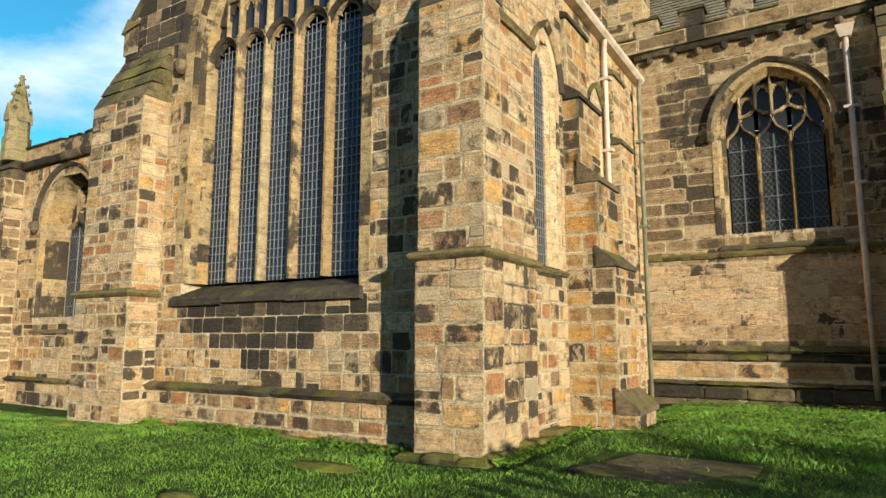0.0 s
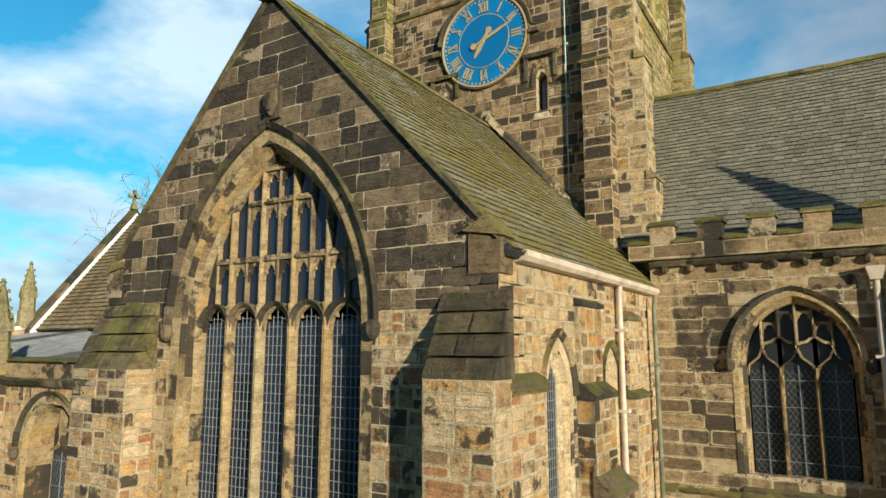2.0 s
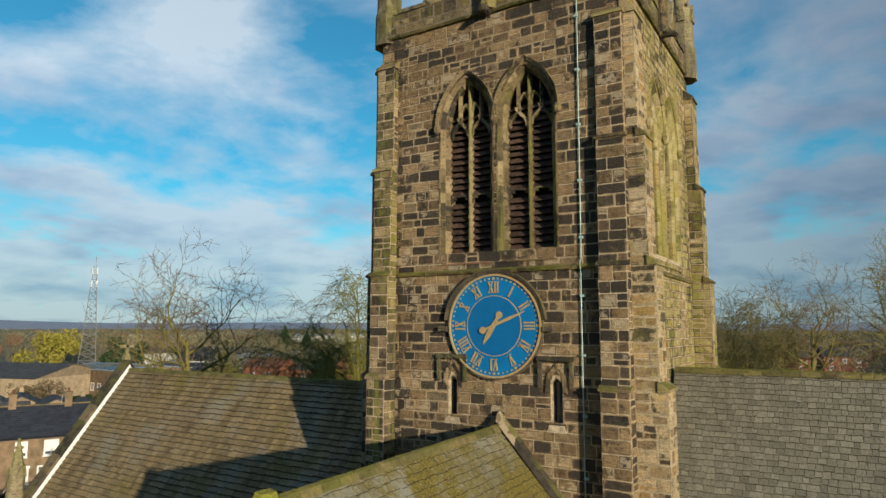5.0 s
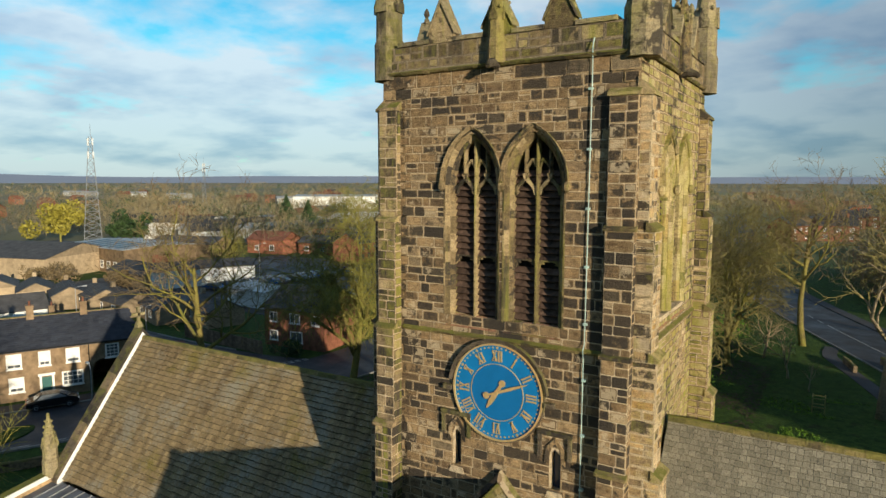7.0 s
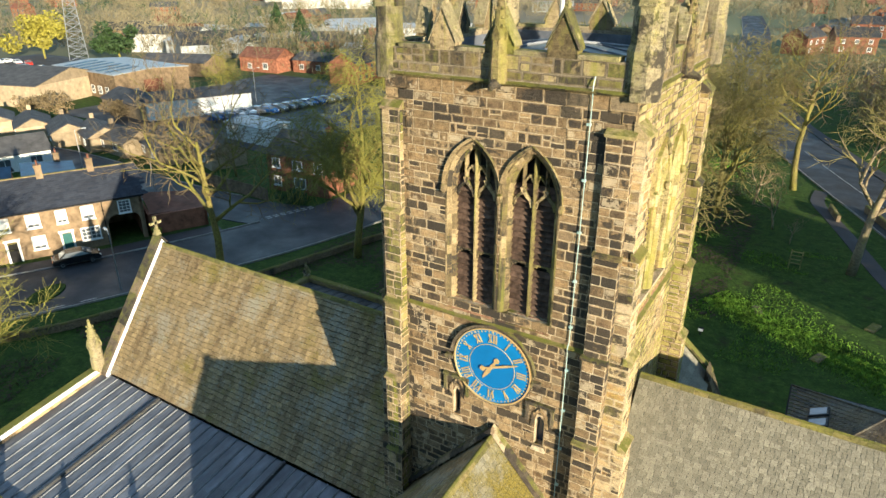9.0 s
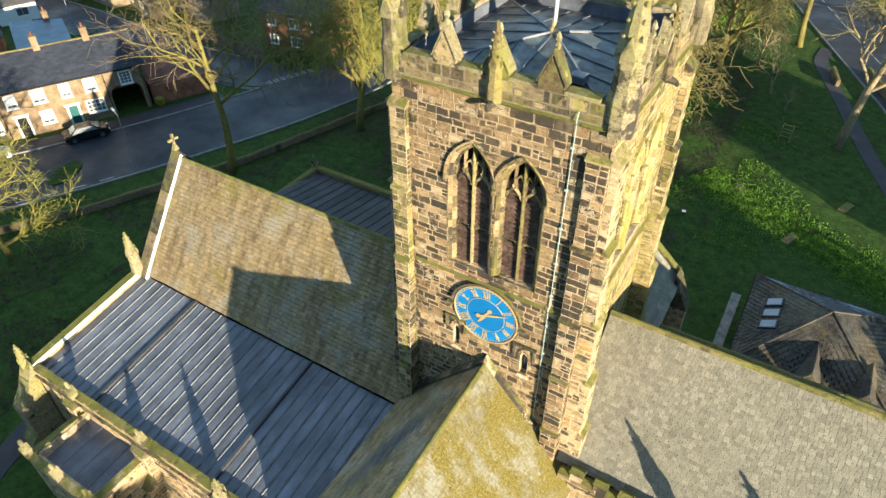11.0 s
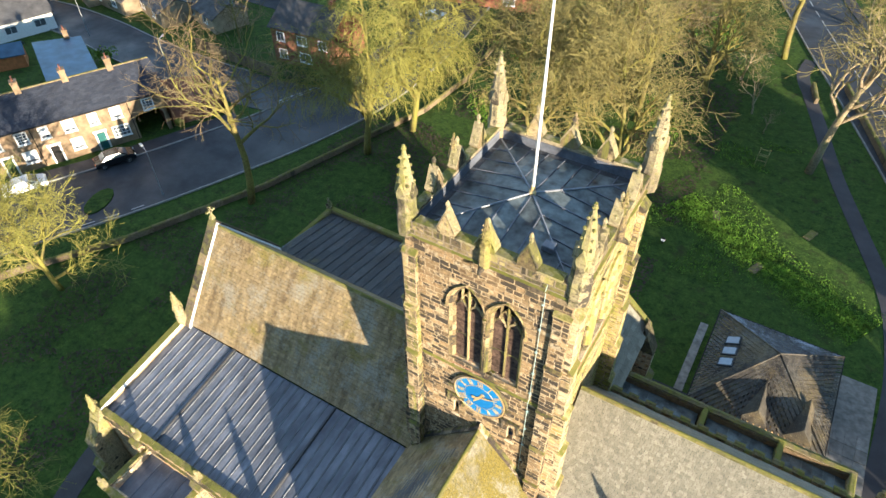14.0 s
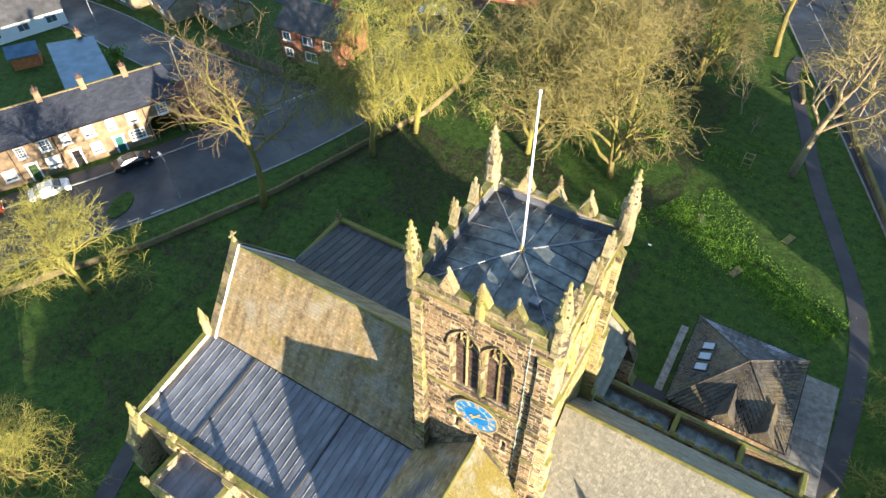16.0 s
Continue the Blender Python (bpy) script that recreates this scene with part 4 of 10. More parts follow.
def belfry(number, F, c, w, base, spring, rise, mat):
    """A two-light belfry opening with oak louvres, a transom and cusped tracery."""
    win = thing("window_%d" % number, "two-light pointed belfry opening with weathered oak louvres", "window", kind="structure")
    jambs(win, F, c, w, base, spring, rise, [(-0.10, 0.0, -0.6, -0.10, 0.01), (-0.18, -0.10, -0.6, -0.21, -0.12)], mat)
    hood(win, F, c, w, spring, rise, 0.05, 0.13, 0.12, mat, True)
    jambs(win, F, c, w, base, spring, rise, [(0.0, 0.05, -0.2, 0.016, 0.022)], mat, "voussoirs")
    iw, ir, d = w - 0.15, rise - 0.22, -0.26
    topf = lambda u: arch_top(c, iw, spring, ir, u) if abs(u - c) < iw else spring
    g = G()
    mullion(g, F, c, base, topf(c), d, 0.06, 0.16)
    g.part("mullion", mat, win, "lichened stone mullion")
    hs = spring - 0.10
    for s in (-1, 1):
        u0, u1 = (c - iw, c) if s < 0 else (c, c + iw)
        m = (u0 + u1) / 2
        g = G()
        head(g, F, u0 + 0.03, u1 - 0.03, base + 1.52, base + 1.78, d - 0.02, 0.10)
        g.part("transom_head", mat, win, "cusped transom head")
        for side, sg in (([(u0, hs - 0.18), (u0 + 0.05, hs), (m - 0.05, hs + 0.26), (m, hs + 0.40)], 1), ([(u1, hs - 0.18), (u1 - 0.05, hs), (m + 0.05, hs + 0.26), (m, hs + 0.40)], -1)):
            g = G()
            g.band(F, side, [(x + sg * 0.09, y - 0.03) for x, y in side], d - 0.14, d, d + 0.03)
            g.part("ogee_head", mat, win)
        g = G()
        mullion(g, F, m, hs + 0.38, topf(m) + 0.04, d - 0.01, 0.045, 0.12)
        g.part("tracery_bar", mat, win)
        sweep = [(c, hs + 0.55), (c + s * 0.10, hs + 0.78), (m - s * 0.02, hs + 0.50)]
        g = G()
        g.band(F, sweep, [(x + s * 0.07, y) for x, y in sweep], d - 0.13, d, d + 0.02)
        g.part("tracery_sweep", mat, win)
        v = base + 0.06
        while v < spring + 0.25:
            if not base + 1.45 < v < base + 1.62:
                q = G()
                t = 0.018
                q.hexa([F(u0 + 0.03, v, d - 0.05), F(u1 - 0.03, v, d - 0.05), F(u1 - 0.03, v + 0.15, d - 0.17), F(u0 + 0.03, v + 0.15, d - 0.17),
                        F(u0 + 0.03, v + t, d - 0.04), F(u1 - 0.03, v + t, d - 0.04), F(u1 - 0.03, v + 0.15 + t, d - 0.16), F(u0 + 0.03, v + 0.15 + t, d - 0.16)])
                q.part("louvre", M_LOUVRE, win)
            v += 0.19
    # black sheet: the belfry's inner darkness put into a colour
    G().prism(F, opening(c, iw, base, spring, ir), d - 0.34, d - 0.30).part("backing", M_BLACK, win, "black sheet standing in for the unlit belfry behind the louvres")
    g = G()
    g.add([F(c - w, base - 0.30, 0.05), F(c + w, base - 0.30, 0.05), F(c + w - 0.2, base + 0.02, d), F(c - w + 0.2, base + 0.02, d)], [(0, 1, 2, 3)])
    g.part("sill", M_RUSTSILL, win, "worn reddish sloping sill")
    return win


M_RUSTSILL = stone("sandstone_reddish", [(0.0, (0.30, 0.15, 0.10)), (1.0, (0.36, 0.20, 0.12))], 0.2, 0.2)


# ---- church: buttresses, strings, copings ----
M_CAPSTONE = stone("mossy_cap_stone", [(0.0, (0.08, 0.068, 0.045)), (0.4, (0.16, 0.125, 0.08)), (0.7, (0.07, 0.058, 0.042)), (1.0, (0.26, 0.20, 0.12))], 0.40, 0.35, 0.14, 1.4, crust=0.3)


def buttress(label, F, u0, u1, stages, mat, seed, cap=M_CAP, mortar=M_MORTAR, string=None, group="church buttresses", pieces=60, base=0.0, heights=(0.20, 0.34), lengths=(0.26, 0.50), sides=True):
    """A stepped buttress on the frame F: stages (top height, projection), a sloped weathering on each."""
    ob = thing("buttress", label, "buttress", group=group)
    z = base
    for i, (top, out) in enumerate(stages):
        nxt = stages[i + 1][1] if i + 1 < len(stages) else 0.0
        g2 = [F(u0, z, 0), F(u1, z, 0), F(u1, z, out), F(u0, z, out), F(u0, top, 0), F(u1, top, 0), F(u1, top, out), F(u0, top, out)]
        G().hexa(g2).part("core", mortar, ob)
        Fo = Frame2(F.o + F.n * out, F.u, F.n)
        masonry(ob, Fo, [(u0, z), (u1, z), (u1, top), (u0, top)], [], heights, lengths, mat, seed + i, (u0, z), pieces)
        if sides:
            Fa = Frame2(F.o + F.u * u1, F.n, F.u)
            masonry(ob, Fa, [(0, z), (out, z), (out, top), (0, top)], [], heights, lengths, mat, seed + i + 40, (0, z), pieces)
            Fb = Frame2(F.o + F.u * u0, F.n, -F.u)
            masonry(ob, Fb, [(0, z), (out, z), (out, top), (0, top)], [], heights, lengths, mat, seed + i + 80, (0, z), 0)
        # weathering, in lapped slabs
        rise = (out - nxt) * (2.3 if i == len(stages) - 1 and out > 0.4 else 1.35)
        e = 0.05
        m = 4 if rise > 0.7 else 1
        rng = random.Random(seed + i)
        for k in range(m):
            t0, t1 = k / m, (k + 1) / m
            d0, d1 = out + e - (out + e - nxt) * t0, out + e - (out + e - nxt) * t1 - 0.03
            z0, z1 = top + rise * t0, top + rise * t1
            w = G()
            w.hexa([F(u0 - e, z0, nxt - 0.05), F(u1 + e, z0, nxt - 0.05), F(u1 + e, z0, d0), F(u0 - e, z0, d0),
                    F(u0 - e, z1 + 0.03, nxt - 0.05), F(u1 + e, z1 + 0.03, nxt - 0.05), F(u1 + e, z0 + 0.08, d0), F(u0 - e, z0 + 0.08, d0)])
            if m == 1:
                w.part("weathering", cap, ob, "mossy sloped weathering stone")
                continue
            # a tall cap is built up of courses of short stones
            cuts = [u0 - 0.02] + [u0 + (u1 - u0) * (q + rng.uniform(-0.2, 0.2)) / 3 for q in ((1, 2) if k % 2 else (1.5,))] + [u1 + 0.02]
            for a, b in zip(cuts, cuts[1:]):
                j = rng.uniform(-0.02, 0.02)
                G().hexa([F(a, z0, nxt - 0.05), F(b, z0, nxt - 0.05), F(b, z0, d0 - 0.03 + j), F(a, z0, d0 - 0.03 + j),
                          F(a + 0.004, z1 + 0.02, nxt - 0.05), F(b - 0.004, z1 + 0.02, nxt - 0.05), F(b - 0.01, z1 - 0.04, d1 + 0.02 + j), F(a + 0.01, z1 - 0.04, d1 + 0.02 + j)]).part("weathering", M_CAPSTONE if cap is M_CAP else cap, ob, "mossy sloped weathering stone")
        z = top
    if string:
        sz, out = string
        s = G()
        prof = ((0.02, 0.0), (0.07, 0.035), (0.085, 0.07), (0.065, 0.105), (0.02, 0.13))
        for (e, h), (e2, h2) in zip(prof, prof[1:]):
            s.hexa([F(u0 - e, sz + h, 0), F(u1 + e, sz + h, 0), F(u1 + e, sz + h, out + e), F(u0 - e, sz + h, out + e), F(u0 - e2, sz + h2, 0), F(u1 + e2, sz + h2, 0), F(u1 + e2, sz + h2, out + e2), F(u0 - e2, sz + h2, out + e2)])
        s.part("string_course", M_STRING, ob, "yellow-green mossy string course")
    return ob


def course(name, F, u0, u1, v, h, out, mat, parent=None, label="", step=0.9, seed=1, slope=0.5):
    """A moulded string: stones end to end, weathered on top."""
    rng = random.Random(seed)
    u = u0
    holder = parent or thing(name, label, "trim", kind="structure")
    while u < u1 - 0.01:
        e = min(u1, u + step * rng.uniform(0.8, 1.25))
        if u1 - e < 0.25:
            e = u1
        a, b = u + 0.004, e - 0.004
        n = max(2, round((b - a) / 0.22))
        vv = []
        for k in range(n + 1):
            x = a + (b - a) * k / n
            w = out * (1 - 0.30 * max(0.0, rng.gauss(0.25, 0.5))) if rng.random() < 0.6 else out
            r = v + h * (1 - slope) + rng.uniform(-0.12, 0.06) * h
            vv += [F(x, v, -0.02), F(x, v + rng.uniform(0, 0.12) * h, w * 0.6), F(x, v + h * 0.30, w * 0.82), F(x, r, w), F(x, v + h, -0.02)]
        f = [(5 * k + i, 5 * k + (i + 1) % 5, 5 * k + 5 + (i + 1) % 5, 5 * k + 5 + i) for k in range(n) for i in range(5)]
        G().add(vv, f + [(4, 3, 2, 1, 0), tuple(5 * n + i for i in range(5))]).part("string_stone", mat, holder)
        u = e
    return holder


def battlement(F, u0, u1, v, low, high, merlon, gap, thick, mat, cap, label, seed, pieces=True):
    """A parapet: a low wall, merlons and weathered copings on both."""
    ob = thing("parapet", label, "parapet", kind="structure")
    rng = random.Random(seed)
    G().prism(F, [(u0, v), (u1, v), (u1, low), (u0, low)], -thick, 0).part("parapet_wall", M_MORTAR_D, ob)
    masonry(ob, F, [(u0, v), (u1, v), (u1, low), (u0, low)], [], (low - v, low - v + 0.01), (0.5, 0.9), mat, seed)
    u = u0
    up = False
    while u < u1 - 0.05:
        e = min(u1, u + (merlon if up else gap))
        top = high if up else low
        if up:
            G().prism(F, [(u, low), (e, low), (e, high), (u, high)], -thick + 0.01, 0.012).part("merlon", mat, ob, "weathered sandstone merlon")
        k = 0.04
        g = G()
        ex = 0.05 if up else -0.004
        a, b = u - ex, e + ex
        g.add([F(a, top, -thick - k), F(b, top, -thick - k), F(b, top, k + 0.02), F(a, top, k + 0.02), F(a, top + 0.06, -thick - k), F(b, top + 0.06, -thick - k), F(b, top + 0.05, k + 0.02), F(a, top + 0.05, k + 0.02), F(a + 0.02, top + 0.16, -thick / 2), F(b - 0.02, top + 0.16, -thick / 2)],
              [(3, 2, 1, 0), (2, 3, 7, 6), (0, 1, 5, 4), (7, 8, 9, 6), (5, 9, 8, 4), (1, 2, 6, 9, 5), (0, 4, 8, 7, 3)])
        g.part("coping", cap, ob, "mossy coping stone")
        u = e
        up = not up
    return ob


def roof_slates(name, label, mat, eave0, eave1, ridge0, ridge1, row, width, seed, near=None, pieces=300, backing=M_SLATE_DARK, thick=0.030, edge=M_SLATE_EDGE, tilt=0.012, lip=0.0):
    """A slope of stone slates in lapped courses between an eave line and a ridge line; lip is the share of each tail
    coloured dark as a shadow line.
    """
    e0, e1, r0, r1 = (Vector(p) for p in (eave0, eave1, ridge0, ridge1))
    nrm = (e1 - e0).cross(r0 - e0).normalized()
    if nrm.z < 0:
        nrm = -nrm
    base = G()
    low = [p - nrm * 0.12 for p in (e0, e1, r1, r0)]
    hi = [p - nrm * 0.005 for p in (e0, e1, r1, r0)]
    base.hexa(low + hi)
    ob = base.part(name, backing)
    tagged(ob, label, "roof", kind="structure")
    rng = random.Random(seed)
    n = int((r0 - e0).length / row)
    out = []
    for i in range(n):
        t0, t1 = i / n, (i + 1.25) / n
        t1 = min(t1, 1.0)
        a0, b0 = e0.lerp(r0, t0), e1.lerp(r1, t0)
        a1, b1 = e0.lerp(r0, t1), e1.lerp(r1, t1)
        L = (b0 - a0).length
        wd = width * (1.25 - 0.5 * i / n)
        m = max(1, round(L / wd))
        cuts = [0] + [(k + rng.uniform(-0.28, 0.28) + (0.5 if i % 2 else 0)) / m for k in range(1, m)] + [1]
        cuts = sorted(max(0, min(1, c)) for c in cuts)
        for s, t in zip(cuts, cuts[1:]):
            if (t - s) * L < 0.03:
                continue
            g = 0.006 / L
            j, lift = rng.uniform(-0.02, 0.02), rng.uniform(0, tilt)
            up = (a1 - a0).normalized() * j
            p = [a0.lerp(b0, s + g) + up, a0.lerp(b0, t - g) + up, a1.lerp(b1, t - g), a1.lerp(b1, s + g)]
            f0, f1 = thick + lift, 0.006
            out.append((p, f0, f1))
    if near:
        near = Vector(near)
        out.sort(key=lambda o: (o[0][0] - near).length)
    rest = G()
    for k, (p, f0, f1) in enumerate(out):
        vv = [p[0] + nrm * (f0 - thick), p[1] + nrm * (f0 - thick), p[2] - nrm * 0.004, p[3] - nrm * 0.004, p[0] + nrm * f0, p[1] + nrm * f0, p[2] + nrm * f1, p[3] + nrm * f1]
        g = G() if near and k < pieces else rest
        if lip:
            # strip of each tail that carries the painted shadow line
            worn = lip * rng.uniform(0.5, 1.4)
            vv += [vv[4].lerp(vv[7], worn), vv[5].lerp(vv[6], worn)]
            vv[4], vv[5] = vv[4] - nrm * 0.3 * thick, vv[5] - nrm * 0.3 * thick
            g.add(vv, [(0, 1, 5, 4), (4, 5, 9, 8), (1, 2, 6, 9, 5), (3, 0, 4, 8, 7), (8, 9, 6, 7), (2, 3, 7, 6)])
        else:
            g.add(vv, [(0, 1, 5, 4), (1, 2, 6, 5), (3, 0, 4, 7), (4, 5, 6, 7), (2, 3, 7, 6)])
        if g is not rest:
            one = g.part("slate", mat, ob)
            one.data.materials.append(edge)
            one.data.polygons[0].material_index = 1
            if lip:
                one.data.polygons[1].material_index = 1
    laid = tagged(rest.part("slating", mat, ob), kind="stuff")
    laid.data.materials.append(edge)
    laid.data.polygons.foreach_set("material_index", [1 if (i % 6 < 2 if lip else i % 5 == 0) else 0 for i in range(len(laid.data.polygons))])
    return ob


def ridge_tiles(parent, a, b, mat, r=0.14, step=0.5, seed=1):
    a, b = Vector(a), Vector(b)
    n = max(1, round((b - a).length / step))
    rng = random.Random(seed)
    ax = (b - a).normalized()
    side = ax.cross(Vector((0, 0, 1))).normalized()
    for i in range(n):
        p, q = a.lerp(b, i / n) + ax * 0.005, a.lerp(b, (i + 1) / n) - ax * 0.005
        up = Vector((0, 0, rng.uniform(0, 0.015)))
        prof = [side * -r + Vector((0, 0, -0.10)), side * -r * 0.5 + Vector((0, 0, 0.03)), Vector((0, 0, 0.07)), side * r * 0.5 + Vector((0, 0, 0.03)), side * r + Vector((0, 0, -0.10))]
        vv = [p + s + up for s in prof] + [q + s + up for s in prof]
        G().add(vv, [(k, k + 1, 6 + k, 5 + k) for k in range(4)] + [(4, 3, 2, 1, 0), (5, 6, 7, 8, 9), (0, 5, 9, 4)]).part("ridge_tile", mat, parent)


def gable_coping(parent, side_y0, side_y1, a, b, mat, step=0.8, rise=0.16):
    """Sloped coping stones from a=(x,z) up to b=(x,z), between two y planes."""
    n = max(1, round(math.dist(a, b) / step))
    for i in range(n):
        p = [a[k] + (b[k] - a[k]) * i / n for k in (0, 1)]
        q = [a[k] + (b[k] - a[k]) * (i + 1) / n for k in (0, 1)]
        g = G()
        g.hexa([(p[0], side_y0, p[1] - 0.02), (q[0], side_y0, q[1] - 0.02), (q[0], side_y1, q[1] - 0.02), (p[0], side_y1, p[1] - 0.02),
                (p[0], side_y0, p[1] + rise), (q[0], side_y0, q[1] + rise), (q[0], side_y1, q[1] + rise), (p[0], side_y1, p[1] + rise)])
        g.part("coping", mat, parent, "weathered gable coping stone")


def pinnacle(label, at, height, half, mat=None, crockets=True, group="tower pinnacles", turn=0.0):
    """A square panelled shaft with gablets, a crocketed spire and a finial."""
    mat = mat or M_PINN
    ob = thing("pinnacle", label, "pinnacle", at, group)
    sh = height * 0.50
    G().lathe(0, 0, [(half * 1.22, 0), (half * 1.22, sh * 0.5), (half * 1.08, sh * 0.56), (half * 1.05, sh)], 8, math.pi / 8).part("shaft", mat, ob)
    e = half * 0.86
    for k in range(4):
        a = k * math.pi / 2
        ca, sa = math.cos(a), math.sin(a)
        rot = lambda x, y, z: (x * ca - y * sa, x * sa + y * ca, z)
        y0, y1 = half * 0.8, half * 1.12
        q = G()
        q.add([rot(-e * 0.6, y1, sh - half * 0.5), rot(e * 0.6, y1, sh - half * 0.5), rot(e * 0.6, y1, sh + half * 0.1), rot(0, y1, sh + half * 1.3), rot(-e * 0.6, y1, sh + half * 0.1),
               rot(-e * 0.6, y0, sh - half * 0.5), rot(e * 0.6, y0, sh - half * 0.5), rot(e * 0.6, y0, sh + half * 0.1), rot(0, y0 * 0.6, sh + half * 1.3), rot(-e * 0.6, y0, sh + half * 0.1)],
              [(0, 1, 2, 3, 4), (0, 5, 6, 1), (1, 6, 7, 2), (2, 7, 8, 3), (3, 8, 9, 4), (4, 9, 5, 0)])
        q.part("gablet", mat, ob)
    sp = G()
    sp.lathe(0, 0, [(half * 1.0, sh), (half * 0.80, sh + (height - sh) * 0.3), (half * 0.46, sh + (height - sh) * 0.65), (half * 0.14, height * 0.96)], 8, math.pi / 8)
    sp.part("spire", mat, ob)
    if crockets:
        rng = random.Random(3)
        for k in range(4):
            a = math.pi / 4 + k * math.pi / 2
            for t in (0.18, 0.36, 0.54, 0.72):
                r = half * (0.98 - 0.84 * t) + 0.035
                z = sh + (height - sh) * t
                q = G()
                s = half * 0.19 * rng.uniform(0.7, 1.3)
                q.lathe(r * math.cos(a), r * math.sin(a), [(s * 0.4, z - s * 0.6), (s, z), (s * 0.9, z + s * 0.6), (s * 0.3, z + s * 1.3)], 5)
                q.part("crocket", mat, ob)
    f = G()
    f.lathe(0, 0, [(half * 0.14, height * 0.93), (half * 0.34, height * 0.955), (half * 0.16, height * 0.975), (half * 0.22, height * 0.99), (0.01, height)], 6)
    f.part("finial", mat, ob)
    ob.rotation_euler = (0, 0, turn)
    return ob


def pipe(name, label, pts, r, mat, brackets=(), head_at=None, group="rainwater pipes"):
    ob = thing(name, label, "drainpipe", group=group)
    G().tube(pts, r, 8).part("pipe", mat, ob, smooth=True)
    for p in brackets:
        g = G()
        g.box(p[0] - r * 2.2, p[0] + r * 2.2, p[1] - r * 1.3, p[1] + r * 1.6, p[2] - 0.03, p[2] + 0.03)
        g.part("bracket", mat, ob)
    if head_at:
        x, y, z = head_at
        G().box(x - 0.10, x + 0.10, y - 0.11, y + 0.05, z - 0.26, z, top=(-0.07, -0.05)).part("hopper_head", mat, ob, "flared rainwater hopper")
    return ob


# ---- church: south transept ----
X0, X1, XA, ZE, ZA = -12.42, -3.85, -8.17, 7.76, 12.48
F_T = FS(7.5)
opening_t = opening(TC, TW, TSILL - 0.42, TSPR, TRISE)
ZS = 6.9
lower = [(X0, 0), (X1, 0), (X1, ZS), (X0, ZS)]
w_t = G().prism(F_T, [(X0, -0.3), (X1, -0.3), (X1, ZE), (XA, ZA), (X0, ZE)], -0.75, 0, [opening_t]).part("wall_transept_south", M_MORTAR)
tagged(w_t, "gabled sandstone transept wall, warm below and soot-dark above", "wall", kind="structure")
apron = [(-10.28, 2.03), (-10.2, 1.62), (-9.6, 1.60), (-9.5, 1.30), (-8.7, 1.28), (-8.6, 1.05), (-7.9, 1.08), (-7.8, 1.34), (-7.0, 1.36), (-6.9, 1.58), (-6.0, 1.62), (-5.95, 2.03)]
masonry(w_t, F_T, lower, [opening_t], (0.16, 0.34), (0.22, 0.50), M_WARM, 11, (-7.5, 1.5), 290, joint=0.015, zone=(apron, M_APRON))
masonry(w_t, F_T, [(X0, ZS), (X1, ZS), (X1, ZE), (XA, ZA), (X0, ZE)], [opening_t], (0.24, 0.36), (0.35, 0.75), M_GABLE, 12, (-7.0, 9.5), 220, proud=(0.004, 0.012), joint=0.009)
transept_window()
course("trim", FS(7.42), X0 + 1.6, -4.7, 0.56, 0.16, 0.16, M_DARKDRESS, label="blackened plinth moulding along the transept foot", seed=3)
pl = G().prism(FS(7.42), [(X0 + 0.2, -0.3), (-4.6, -0.3), (-4.6, 0.58), (X0 + 0.2, 0.58)], -0.1, 0.04).part("plinth", M_MORTAR)
tagged(pl, "rough sandstone plinth at the transept foot", "plinth", kind="structure")
masonry(pl, FS(7.38), [(X0 + 0.2, -0.1), (-4.6, -0.1), (-4.6, 0.57), (X0 + 0.2, 0.57)], [], (0.2, 0.3), (0.4, 0.75), M_WARM, 14, (-7, 0.2), 80, proud=(0.01, 0.04))
footing = G().box(X0 + 0.4, -4.5, 7.22, 7.45, -0.3, 0.02, 0.02).part("footing", M_WARM)
tagged(footing, "worn footing stones half sunk in the grass", "footing", kind="structure")

cop = thing("gable_coping", "mossy stone coping along the transept gable", "coping", kind="structure")
gable_coping(cop, 7.43, 7.60, (X1 + 0.02, ZE + 0.04), (XA, ZA + 0.02), M_CAP, rise=0.09)
gable_coping(cop, 7.43, 7.60, (X0 - 0.02, ZE + 0.04), (XA, ZA + 0.02), M_CAP, rise=0.09)
M_APEX = stone("lichen_stone", [(0, (0.34, 0.34, 0.04)), (1, (0.40, 0.38, 0.06))], 0.0, 1.0, 0.9)
G().add([(XA - 0.20, 7.36, ZA - 0.10), (XA + 0.20, 7.36, ZA - 0.10), (XA + 0.20, 7.72, ZA - 0.10), (XA - 0.20, 7.72, ZA - 0.10), (XA - 0.05, 7.38, ZA + 0.22), (XA + 0.08, 7.38, ZA + 0.19), (XA + 0.08, 7.70, ZA + 0.17), (XA - 0.05, 7.70, ZA + 0.21)],
        [(3, 2, 1, 0), (0, 1, 5, 4), (1, 2, 6, 5), (2, 3, 7, 6), (3, 0, 4, 7), (4, 5, 6, 7)]).part("saddle_stone", M_APEX, cop, "bright yellow-green lichened apex stone")
